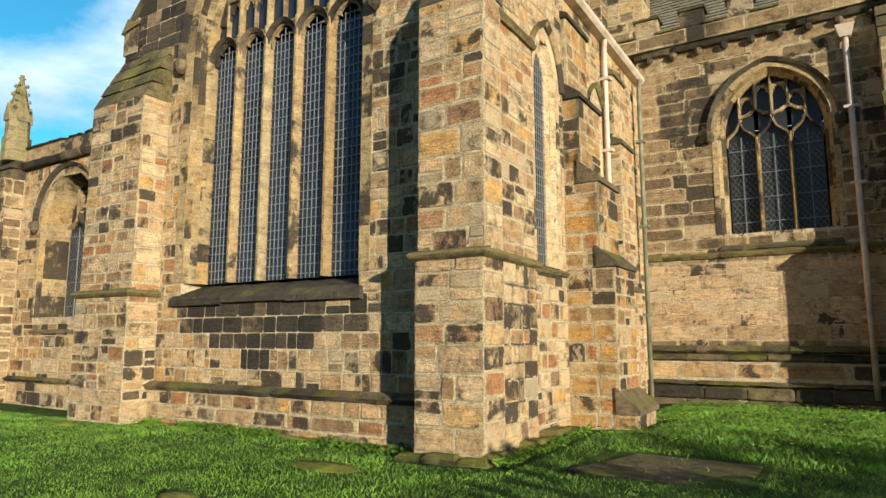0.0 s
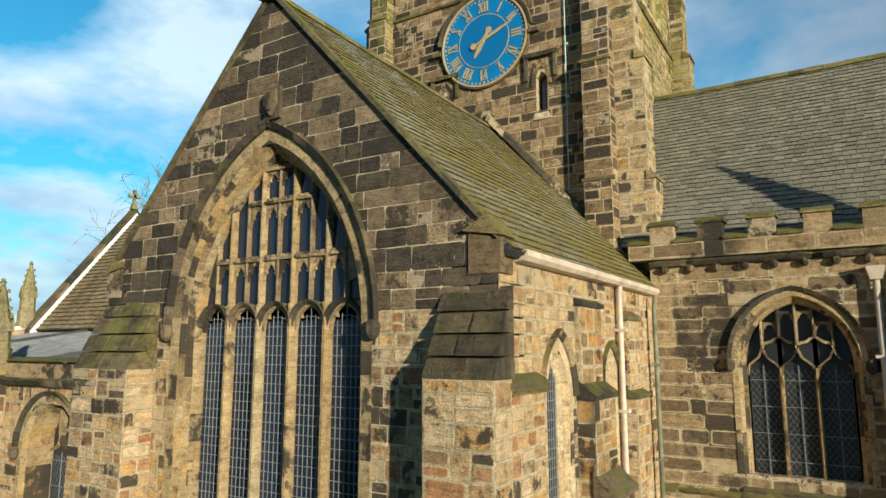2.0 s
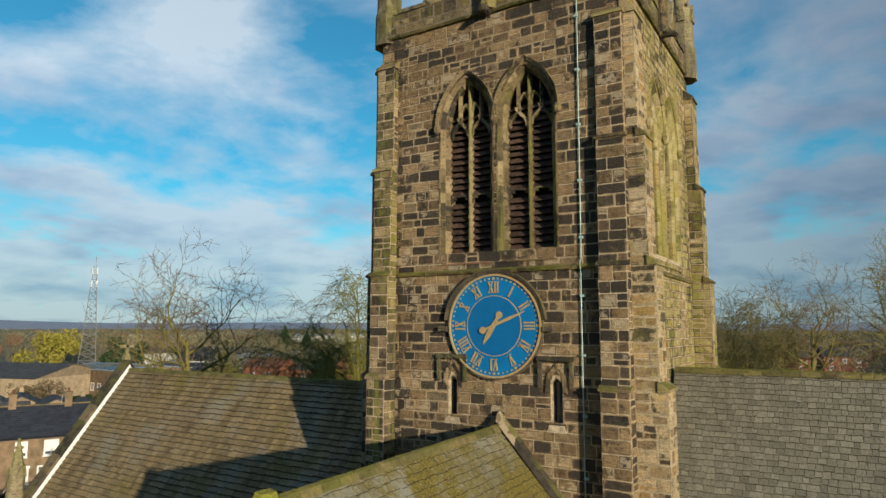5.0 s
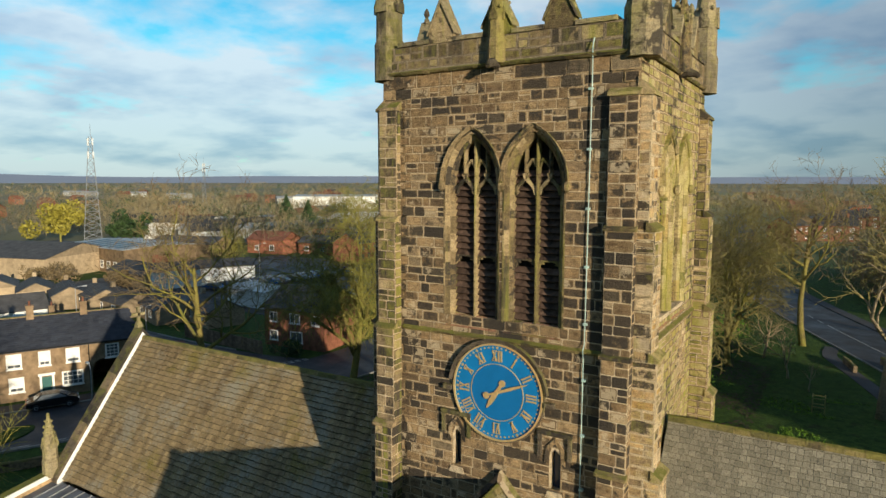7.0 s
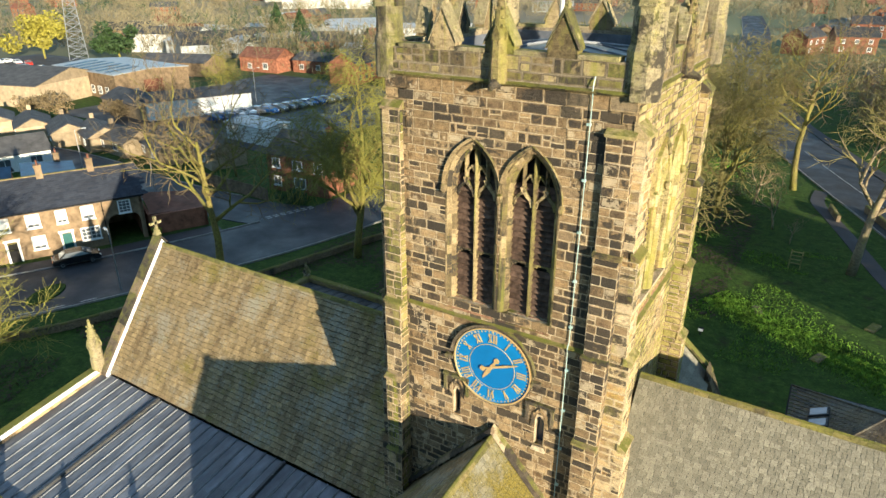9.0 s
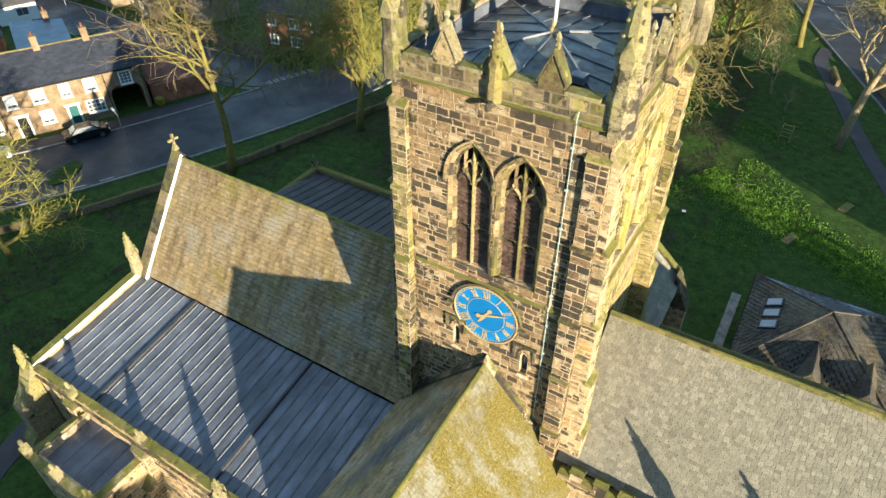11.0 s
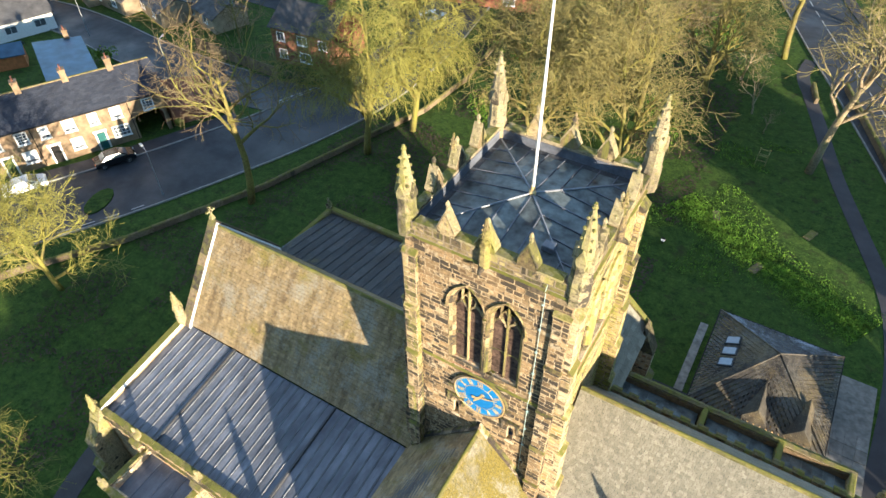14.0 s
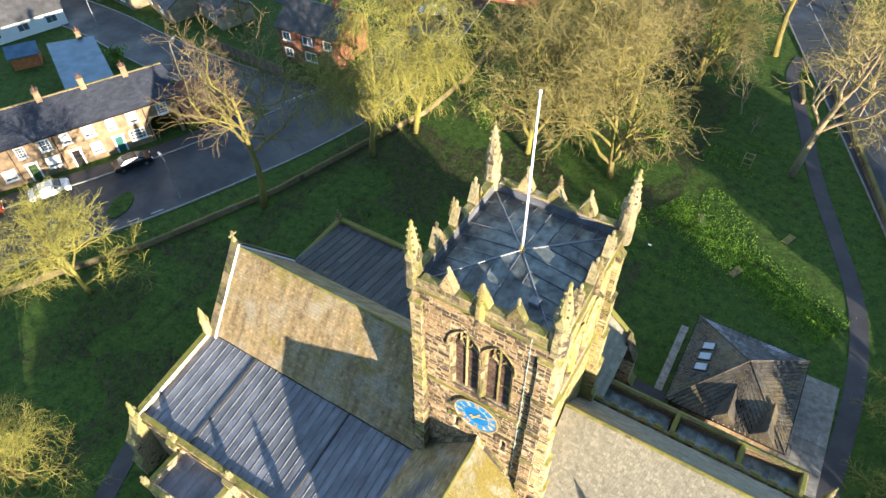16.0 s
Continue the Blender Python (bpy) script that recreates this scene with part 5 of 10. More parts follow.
for x, s in ((X1, 1), (X0, -1)):
    g = G()
    g.hexa([(x - s * 0.42, 7.47, ZE - 0.42), (x + s * 0.05, 7.47, ZE - 0.42), (x + s * 0.05, 7.85, ZE - 0.42), (x - s * 0.42, 7.85, ZE - 0.42),
            (x - s * 0.42, 7.47, ZE + 0.34), (x + s * 0.05, 7.47, ZE + 0.06), (x + s * 0.05, 7.85, ZE + 0.06), (x - s * 0.42, 7.85, ZE + 0.34)])
    g.part("kneeler", M_CHANCEL, cop, "dark gabled kneeler stone")
    g = G()
    g.add([(x - s * 0.5, 7.42, ZE + 0.16), (x + s * 0.1, 7.42, ZE + 0.06), (x + s * 0.1, 7.88, ZE + 0.06), (x - s * 0.5, 7.88, ZE + 0.16), (x - s * 0.12, 7.42, ZE + 0.36), (x - s * 0.12, 7.88, ZE + 0.36)],
          [(0, 1, 4), (3, 5, 2), (0, 4, 5, 3), (4, 1, 2, 5), (0, 3, 2, 1)])
    g.part("kneeler_cap", M_MOSSY, cop)
shield = thing("carved_shield", "weathered carved stone shield above the window", "carving")
g = G()
F = F_T
g.prism(F, [(XA - 0.0, 10.17), (XA + 0.34, 10.17), (XA + 0.34, 10.72), (XA, 10.72)], 0, 0.08)
g.prism(F, [(XA + 0.17, 10.22), (XA + 0.30, 10.42), (XA + 0.30, 10.66), (XA + 0.04, 10.66), (XA + 0.04, 10.42)], 0.08, 0.15)
g.prism(F, [(XA + 0.14, 10.30), (XA + 0.20, 10.30), (XA + 0.22, 10.60), (XA + 0.12, 10.60)], 0.15, 0.19)
g.part("shield_block", M_DARKDRESS, shield)

# corner buttresses of the transept
buttress("tall sandstone angle buttress with a mossy cap", FS(7.5), -4.68, -3.68, [(2.50, 0.56), (6.0, 0.50)], M_WARM, 21, string=(2.46, 0.56), pieces=90, base=-0.2, heights=(0.25, 0.38), lengths=(0.34, 0.62))
buttress("sandstone angle buttress beside the aisle", FS(7.5), -12.45, -10.80, [(2.28, 0.62), (6.0, 0.56)], M_WARM, 31, string=(2.22, 0.62), pieces=60, base=-0.2)
buttress("flat sandstone angle buttress beside the lancet", FE(X1), 7.5, 8.60, [(2.50, 0.150), (5.86, 0.140)], M_WARM, 35, string=(2.46, 0.150), pieces=70, base=-0.2)
slab = thing("footing_stones", "broad mossy footing stones under the corner buttress", "stone")
for x0, x1, y0, y1, z in ((-4.86, -4.45, 6.76, 7.0, 0.05), (-4.44, -3.98, 6.74, 7.0, 0.09), (-3.96, -3.56, 6.76, 7.0, 0.07), (-3.72, -3.50, 6.90, 7.3, 0.12), (-3.7, -3.52, 7.32, 7.9, 0.08), (-3.72, -3.46, 7.92, 8.4, 0.14), (-3.74, -3.50, 8.42, 8.9, 0.10), (-3.86, -3.54, 8.92, 9.5, 0.16), (-3.86, -3.58, 9.52, 10.1, 0.10)):
    G().box(x0, x1, y0, y1, -0.3, z, 0.05).part("footing_stone", M_MOSSY, slab)

# ---- transept east wall ----
F_TE = FE(X1)
l1, l2 = (9.42, 0.44, 2.58, 5.62, 0.76), (12.0, 0.36, 2.75, 5.6, 0.62)
holes_te = [opening(*l1), opening(*l2)]
w_te = wall("wall_transept_east", F_TE, [(7.5, -0.3), (15.35, -0.3), (15.35, 7.55), (7.5, 7.55)], holes_te, 0.7, (0.18, 0.30), (0.26, 0.5), M_WARM, M_MORTAR, "sandstone transept side wall of small pale blocks", 41, (9.6, 2.5), 130)
lancet(2, F_TE, *l1, M_DRESSED)
lancet(3, F_TE, *l2, M_DARKDRESS)
course("trim", F_TE, 7.55, 10.15, 2.46, 0.13, 0.10, M_STRING, label="mossy string course along the transept side", seed=5)
course("trim", F_TE, 13.3, 15.3, 2.36, 0.12, 0.10, M_STRING, label="mossy string course beside the chancel corner", seed=6)
course("trim", FE(X1 + 0.14), 7.5, 8.62, 5.78, 0.12, 0.10, M_STRING, label="mossy string on the corner buttress", seed=7)
buttress("stepped orange-brown sandstone buttress", FE(X1), 10.22, 11.30, [(0.30, 1.10), (2.62, 0.82), (4.05, 0.58), (5.55, 0.30), (7.05, 0.10)], M_ORANGE, 51, cap=M_DARKDRESS, pieces=40, base=-0.2)
buttress("slim sandstone buttress with mossy set-offs", FE(X1), 12.75, 13.55, [(2.4, 0.38), (5.4, 0.28), (6.9, 0.16)], M_WARM, 61, pieces=40, base=-0.2, heights=(0.2, 0.28), lengths=(0.3, 0.45))
gut = thing("gutter", "pale pinkish cast gutter under the transept eaves", "gutter")
g = G()
prof = [(-3.92, 7.55), (-3.88, 7.52), (-3.68, 7.54), (-3.62, 7.60), (-3.62, 7.68), (-3.65, 7.68), (-3.67, 7.60), (-3.9, 7.60)]
n = len(prof)
g.add([(x, 7.92, z) for x, z in prof] + [(x, 15.2, z) for x, z in prof], [(i, (i + 1) % n, n + (i + 1) % n, n + i) for i in range(n)] + [tuple(range(n)), tuple(range(2 * n - 1, n - 1, -1))])
g.part("trough", M_PIPE, gut)
pipe("downpipe", "pale pinkish painted downpipe on the transept side", [(-3.72, 12.42, 7.55), (-3.74, 12.42, 7.35), (-3.74, 12.42, 2.75), (-3.66, 12.40, 2.62)], 0.055, M_PIPE, [(-3.74, 12.42, 6.7), (-3.74, 12.42, 5.2), (-3.74, 12.42, 3.7)])
pipe("downpipe", "green-stained old downpipe in the corner", [(-3.62, 14.75, 7.5), (-3.66, 14.75, 7.2), (-3.66, 14.75, 0.2)], 0.05, M_PIPE_DARK, [(-3.66, 14.75, 6.0), (-3.66, 14.75, 4.0), (-3.66, 14.75, 2.0)])
wall("wall_transept_west", FW(X0), [(7.5, -0.3), (16.0, -0.3), (16.0, 7.55), (7.5, 7.55)], [], 0.6, (0.28, 0.36), (0.5, 0.8), M_WARM, M_MORTAR, "sandstone transept side wall towards the aisle roof", 44)

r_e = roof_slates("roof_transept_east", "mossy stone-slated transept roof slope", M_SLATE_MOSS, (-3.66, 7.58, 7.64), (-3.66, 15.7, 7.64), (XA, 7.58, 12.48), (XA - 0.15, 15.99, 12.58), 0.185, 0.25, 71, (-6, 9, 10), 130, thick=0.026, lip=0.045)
roof_slates("roof_transept_west", "shaded stone-slated transept roof slope", M_SLATE_NAVE, (-12.66, 7.70, 7.64), (-12.66, 15.9, 7.64), (XA, 7.70, 12.48), (XA - 0.15, 15.99, 12.58), 0.26, 0.36, 72)
ridge_tiles(r_e, (XA, 7.72, 12.50), (XA - 0.15, 15.95, 12.60), M_MOSSY, seed=4)
fl = thing("weathering_course", "raised stone weathering where the transept roof meets the tower", "trim", kind="structure")
for s in (-1, 1):
    a, b = (XA - 0.15, 12.86), (XA - 0.15 + s * 4.3, 8.0)
    m = 8
    for i in range(m):
        p = [a[k] + (b[k] - a[k]) * i / m for k in (0, 1)]
        q = [a[k] + (b[k] - a[k]) * (i + 1) / m for k in (0, 1)]
        G().hexa([(p[0], 15.72, p[1] - 0.1), (q[0], 15.72, q[1] - 0.1), (q[0], 16.03, q[1] - 0.1), (p[0], 16.03, p[1] - 0.1), (p[0], 15.80, p[1] + 0.10), (q[0], 15.80, q[1] + 0.10), (q[0], 16.03, q[1] + 0.16), (p[0], 16.03, p[1] + 0.16)]).part("weathering_stone", M_GABLE, fl)

# ---- chancel ----
F_C = FS(15.35)
cw = (-0.98, 1.12, 3.76, 6.08, 1.36)
wall("wall_chancel_south", F_C, [(X1, -0.3), (10.6, -0.3), (10.6, 8.2), (X1, 8.2)], [opening(*cw)], 0.7, (0.24, 0.33), (0.5, 0.9), M_CHANCEL, M_MORTAR, "coursed sandstone chancel wall with a sooty upper part", 81, (-2.5, 4.0), 220, proud=(0.003, 0.008), vary=False, joint=0.009, zone=([(X1 - 1, 1.3), (11.0, 1.3), (11.0, 3.26), (X1 - 1, 3.26)], M_CLEAN))
three_light(4, F_C, *cw, M_DARKDRESS, "three-light pointed chancel window with flowing tracery", M_DRESSED)
course("trim", F_C, X1, 10.6, 3.24, 0.15, 0.12, M_STRING, label="mossy sill string along the chancel wall", seed=8)
course("trim", F_C, X1, 10.6, 8.18, 0.20, 0.20, M_DARKDRESS, label="blackened cornice under the chancel parapet", seed=9, slope=0.4)
bosses = thing("cornice_bosses", "small worn carved bosses under the chancel cornice", "carving", kind="structure")
gb = G()
for k in range(20):
    p = F_C(X1 + 0.35 + k * 0.56, 8.12, 0.07)
    gb.lathe(p.x, p.y, [(0.03, p.z - 0.09), (0.08, p.z - 0.04), (0.09, p.z + 0.03), (0.05, p.z + 0.08)], 6, k * 0.7)
gb.part("boss_row", M_DARKDRESS, bosses)
for z0, z1, out, m in ((1.16, 1.34, 0.20, M_DARKDRESS), (0.98, 1.16, 0.15, M_DARKDRESS), (0.46, 0.62, 0.30, M_DARKDRESS)):
    course("trim", F_C, X1, 10.6, z0, z1 - z0, out, m, label="moulded plinth course of the chancel", seed=int(z0 * 100), slope=0.7)
pc = G().prism(F_C, [(X1, -0.3), (10.6, -0.3), (10.6, 0.98), (X1, 0.98)], -0.05, 0.10).part("plinth", M_MORTAR)
tagged(pc, "sandstone plinth of the chancel", "plinth", kind="structure")
masonry(pc, FS(15.25), [(X1, 0.62), (10.6, 0.62), (10.6, 0.97), (X1, 0.97)], [], (0.3, 0.36), (0.6, 1.0), M_WARM, 83, (-2, 0.8), 20, vary=False)
masonry(pc, FS(15.17), [(X1, -0.1), (10.6, -0.1), (10.6, 0.46), (X1, 0.46)], [], (0.24, 0.3), (0.7, 1.2), M_DARKDRESS, 84, (-2, 0.2), 20, vary=False, proud=(0.03, 0.05))
battlement(FS(15.20), -4.3, 10.6, 8.36, 8.72, 9.12, 0.52, 0.52, 0.36, M_CHANCEL, M_MOSSY, "embattled chancel parapet with mossy copings", 85)
buttress("deep chancel buttress with sloped set-offs", FS(15.35), 1.06, 1.86, [(1.3, 1.30), (3.3, 1.16), (5.9, 0.8), (7.4, 0.5)], M_CHANCEL, 86, pieces=20, base=-0.2)
pipe("downpipe", "pale painted downpipe with a hopper on the chancel wall", [(0.50, 15.22, 7.72), (0.50, 15.22, 3.45), (0.50, 15.12, 3.2), (0.50, 15.12, 0.3)], 0.06, M_PIPE, [(0.5, 15.24, z) for z in (6.2, 4.6, 2.6, 1.9)], (0.50, 15.24, 7.95))
for x in (1.46, 6.0, 10.4):
    pinnacle("crocketed pinnacle above a chancel buttress", (x, 15.2, 8.3), 3.45, 0.24, M_PINN, True, "chancel pinnacles")
pinnacle("lichened pinnacle at the chancel corner", (10.8, 24.7, 8.3), 3.1, 0.24, M_PINN, True, "chancel pinnacles")
r_c = roof_slates("roof_chancel_south", "grey stone-slated chancel roof slope", M_SLATE, (-4.6, 15.72, 8.75), (10.6, 15.72, 8.75), (-4.6, 20.0, 13.98), (10.6, 20.0, 13.98), 0.17, 0.21, 91, (-2, 17, 11), 120)
roof_slates("roof_chancel_north", "stone-slated chancel roof slope facing north", M_SLATE, (-4.6, 24.3, 8.75), (10.6, 24.3, 8.75), (-4.6, 20.0, 13.98), (10.6, 20.0, 13.98), 0.32, 0.5, 92)
ridge_tiles(r_c, (-4.6, 20.0, 14.02), (10.6, 20.0, 14.02), M_MOSSY, step=0.46, seed=6)
ge = G().prism(FE(10.55), [(15.4, -0.3), (24.6, -0.3), (24.6, 8.7), (20, 14.2), (15.4, 8.7)], -0.6, 0.05).part("wall_chancel_east", M_CHANCEL)
tagged(ge, "gabled east wall of the chancel", "wall", kind="structure")
F = FN(24.7)
wn = G().prism(F, [(-4.3, -0.3), (10.6, -0.3), (10.6, 8.6), (-4.3, 8.6)], -0.5, 0).part("wall_chancel_north", M_CHANCEL)
tagged(wn, "north wall of the chancel above the side roofs", "wall", kind="structure")
battlement(FN(24.72), -4.2, 10.6, 8.2, 8.6, 8.9, 0.52, 0.52, 0.3, M_CHANCEL, M_CAP, "mossy north parapet of the chancel", 88)

# north side: low lead roofs behind a parapet
def lead_roof(name, label, corners, seam, along, mat, split=None):
    """A lead roof: a sheet with rolls; corners low0, low1, high1, high0."""
    a, b, c, d = (Vector(p) for p in corners)
    nrm = (b - a).cross(d - a).normalized()
    if nrm.z < 0:
        nrm = -nrm
    g = G().hexa([p - nrm * 0.12 for p in (a, b, c, d)] + [a, b, c, d])
    ob = g.part(name, M_LEAD_OLD)
    tagged(ob, label, "roof", kind="structure")
    L = (b - a).length
    n = max(1, round(L / seam))
    rng = random.Random(int(L * 100))
    for i in range(n):
        t0, t1 = i / n, (i + 1) / n
        cuts = [0.0] + sorted(rng.uniform(0.15, 0.9) for _ in range(2)) + [1.0]
        for s0, s1 in zip(cuts, cuts[1:]):
            p = [a.lerp(b, t0 + 0.004).lerp(d.lerp(c, t0 + 0.004), s0), a.lerp(b, t1 - 0.004).lerp(d.lerp(c, t1 - 0.004), s0), a.lerp(b, t1 - 0.004).lerp(d.lerp(c, t1 - 0.004), s1), a.lerp(b, t0 + 0.004).lerp(d.lerp(c, t0 + 0.004), s1)]
            k0, k1 = 0.022, 0.008
            G().hexa([p[0], p[1], p[2], p[3], p[0] + nrm * k0, p[1] + nrm * k0, p[2] + nrm * k1, p[3] + nrm * k1]).part("lead_sheet", mat, ob)
    for i in range(1, n):
        t = i / n
        p, q = a.lerp(b, t), d.lerp(c, t)
        up = nrm * 0.03
        side = (b - a).normalized() * 0.026
        G().hexa([p - side, p + side, q + side, q - side, p - side * 0.5 + up * 1.7, p + side * 0.5 + up * 1.7, q + side * 0.5 + up * 1.7, q - side * 0.5 + up * 1.7]).part("lead_roll", M_ROLL if mat is M_LEAD else mat, ob)
    return ob


for x0, x1 in ((-3.6, 1.4), (2.0, 6.0), (6.4, 10.0)):
    lead_roof("roof_north_side", "narrow lead roof behind the chancel", [(x0, 27.3, 6.4), (x1, 27.3, 6.4), (x1, 24.75, 6.9), (x0, 24.75, 6.9)], 0.62, "x", M_LEAD_OLD)
ns = G().prism(FN(27.7), [(-3.9, -0.3), (10.3, -0.3), (10.3, 6.9), (-3.9, 6.9)], -0.4, 0).part("wall_north_aisle", M_CHANCEL)
tagged(ns, "north wall of the side chapel with a mossy top", "wall", kind="structure")
battlement(FN(27.72), -3.9, 10.3, 6.8, 7.0, 7.02, 0.9, 0.9, 0.34, M_CAP, M_CAP, "low dark parapet of the side chapel", 89)
for x in (1.7, 6.2, 10.15):
    gg = G().box(x - 0.18, x + 0.18, 24.8, 27.5, 6.3, 7.15, 0.06).part("party_wall", M_MOSSY)
    tagged(gg, "mossy cross wall between the lead roofs", "wall", kind="structure")


# ---- tower ----
TX0, TX1, TY0, TY1 = -12.42, -4.72, 16.0, 24.3
Z1, Z2, Z3 = 16.72, 24.32, 25.12
B1, B2 = -9.36, -7.46


def tower():
    lights_s = [(B1, 0.86, 17.30, 21.16, 1.45), (B2, 0.86, 17.30, 21.16, 1.45)]
    slits = [[(-9.94, 12.75), (-9.66, 12.75), (-9.66, 13.75), (-9.8, 13.9), (-9.94, 13.75)], [(-6.86, 12.75), (-6.54, 12.75), (-6.54, 13.8), (-6.7, 13.95), (-6.86, 13.8)]]
    FSo = FS(TY0)
    wall("wall_tower_south", FSo, [(TX0, 5.0), (TX1, 5.0), (TX1, Z2), (TX0, Z2)], [opening(*l) for l in lights_s] + slits, 0.8, (0.23, 0.33), (0.32, 0.66), M_TOWER, M_MORTAR, "tower wall of mottled brown and black sandstone blocks", 101, (-8.5, 18.5), 200)
    for i, l in enumerate(lights_s):
        belfry(5 + i, FSo, *l, M_BELF)
    FEo = FE(TX1)
    le = [(19.2, 0.92, 17.30, 21.05, 1.50), (21.15, 0.92, 17.30, 21.05, 1.50)]
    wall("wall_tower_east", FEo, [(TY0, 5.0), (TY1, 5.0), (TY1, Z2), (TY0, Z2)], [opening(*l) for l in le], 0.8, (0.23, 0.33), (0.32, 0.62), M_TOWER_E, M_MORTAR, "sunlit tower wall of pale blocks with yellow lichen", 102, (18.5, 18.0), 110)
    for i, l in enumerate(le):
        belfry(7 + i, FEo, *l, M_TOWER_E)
    wall("wall_tower_west", FW(TX0), [(TY0, 5.0), (TY1, 5.0), (TY1, Z2), (TY0, Z2)], [], 0.8, (0.26, 0.34), (0.5, 0.8), M_TOWER, M_MORTAR_D, "tower wall facing the nave", 103)
    wall("wall_tower_north", FN(TY1), [(TX0, 5.0), (TX1, 5.0), (TX1, Z2), (TX0, Z2)], [], 0.8, (0.26, 0.34), (0.5, 0.8), M_TOWER, M_MORTAR_D, "tower wall facing north", 104)
    for sl, c in zip(slits, (-9.8, -6.7)):
        w = thing("window_%d" % (9 if c < -8 else 10), "narrow stone slit with a carved hood on the tower", "window", kind="structure")
        G().prism(FSo, [(c - 0.16, 12.7), (c + 0.16, 12.7), (c + 0.16, 13.95), (c - 0.16, 13.95)], -0.5, -0.3).part("pane", M_GLASS, w)
        for a, b in ((-0.48, -0.38), (0.38, 0.48)):
            G().prism(FSo, [(c + a, 13.72), (c + b, 13.72), (c + b, 14.42), (c + a, 14.42)], 0, 0.10).part("hood_side", M_DARKDRESS, w)
        G().prism(FSo, [(c - 0.5, 14.36), (c + 0.5, 14.36), (c + 0.5, 14.48), (c - 0.5, 14.48)], 0, 0.13).part("hood_top", M_DARKDRESS, w)
        for s in (-1, 1):
            G().band(FSo, [(c + s * 0.30, 13.55), (c + s * 0.26, 14.0), (c, 14.30)], [(c + s * 0.18, 13.60), (c + s * 0.14, 13.95), (c, 14.12)], -0.1, 0.05, 0.02).part("ogee_head", M_TOWER, w)
        G().prism(FSo, [(c - 0.26, 12.56), (c + 0.26, 12.56), (c + 0.2, 12.74), (c - 0.2, 12.74)], -0.3, 0.05).part("sill", M_MORTAR, w)
    for F, a, b, s in ((FSo, TX0 + 0.7, TX1 - 0.7, 1), (FEo, TY0 + 0.7, TY1 - 0.7, 2)):
        course("trim", F, a, b, Z1, 0.16, 0.13, M_MOSSY, label="mossy string course under the belfry", seed=110 + s)
    for F, a, b, s in ((FSo, TX0, TX1, 1), (FEo, TY0, TY1, 2), (FW(TX0), TY0, TY1, 3), (FN(TY1), TX0, TX1, 4)):
        course("trim", F, a, b, Z2 - 0.02, 0.16, 0.16, M_MOSSY, label="mossy string course under the tower parapet", seed=120 + s)


M_BELF = stone("sandstone_belfry", [(0.0, (0.14, 0.108, 0.060)), (0.4, (0.25, 0.185, 0.105)), (0.7, (0.34, 0.26, 0.15)), (1.0, (0.44, 0.34, 0.20))], 0.34, 0.6, 0.40, crust=0.45, streaks=0.5)
tower()


def tower_buttresses():
    st = [(10.5, 0.95), (13.7, 0.80), (16.75, 0.62), (20.0, 0.46), (23.3, 0.30)]
    tall = lambda f: [(z, d * f) for z, d in st]
    kw = dict(group="tower buttresses", heights=(0.24, 0.36), lengths=(0.30, 0.52), base=5.0)
    buttress("stepped tower buttress of dark sandstone", FS(TY0), TX1 - 0.70, TX1 + 0.02, tall(0.52), M_TOWER, 131, cap=M_BELF, pieces=40, **kw)
    buttress("stepped tower buttress, yellow with lichen", FS(TY0), TX0 - 0.02, TX0 + 0.62, tall(0.70), M_TOWER_L, 141, cap=M_TOWER_L, pieces=30, **kw)
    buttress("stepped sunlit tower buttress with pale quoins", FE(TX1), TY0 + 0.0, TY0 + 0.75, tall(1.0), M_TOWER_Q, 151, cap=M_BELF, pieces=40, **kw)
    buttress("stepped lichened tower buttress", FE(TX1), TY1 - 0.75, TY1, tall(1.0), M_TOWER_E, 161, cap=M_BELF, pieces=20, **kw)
    buttress("stepped tower buttress on the nave side", FW(TX0), TY0 + 0.02, TY0 + 0.72, tall(0.8), M_TOWER, 171, cap=M_BELF, pieces=10, **kw)
    buttress("stepped tower buttress behind the nave roof", FW(TX0), TY1 - 0.72, TY1, tall(0.8), M_TOWER, 181, cap=M_BELF, pieces=0, **kw)
    buttress("stepped north tower buttress", FN(TY1), TX1 - 0.7, TX1, tall(0.95), M_TOWER_E, 185, cap=M_BELF, pieces=0, **kw)
    buttress("stepped north tower buttress", FN(TY1), TX0, TX0 + 0.7, tall(0.95), M_TOWER, 187, cap=M_BELF, pieces=0, **kw)


tower_buttresses()


def merlon_gablet(ob, F, c, w, v0, v1, tip, mat):
    """A gabled merlon with a little carved finial."""
    G().prism(F, [(c - w, v0), (c + w, v0), (c + w, v1), (c, tip), (c - w, v1)], -0.34, 0.03).part("merlon", mat, ob, "gabled sandstone merlon")
    for s in (-1, 1):
        G().band(F, [(c + s * (w + 0.06), v1 - 0.05), (c, tip + 0.02)], [(c + s * (w + 0.02), v1 + 0.10), (c, tip + 0.18)], -0.38, 0.08, 0.06).part("merlon_coping", M_PINN, ob, "lichened merlon coping")
        p = F(c + s * w * 0.75, v1 + 0.22, -0.15)
        G().lathe(p.x, p.y, [(0.03, p.z - 0.08), (0.09, p.z), (0.07, p.z + 0.08), (0.02, p.z + 0.14)], 5).part("crocket", M_PINN, ob)
    p = F(c, tip + 0.1, -0.15)
    G().lathe(p.x, p.y, [(0.07, p.z), (0.10, p.z + 0.12), (0.05, p.z + 0.2), (0.11, p.z + 0.3), (0.07, p.z + 0.42), (0.02, p.z + 0.5)], 6).part("finial", M_PINN, ob)


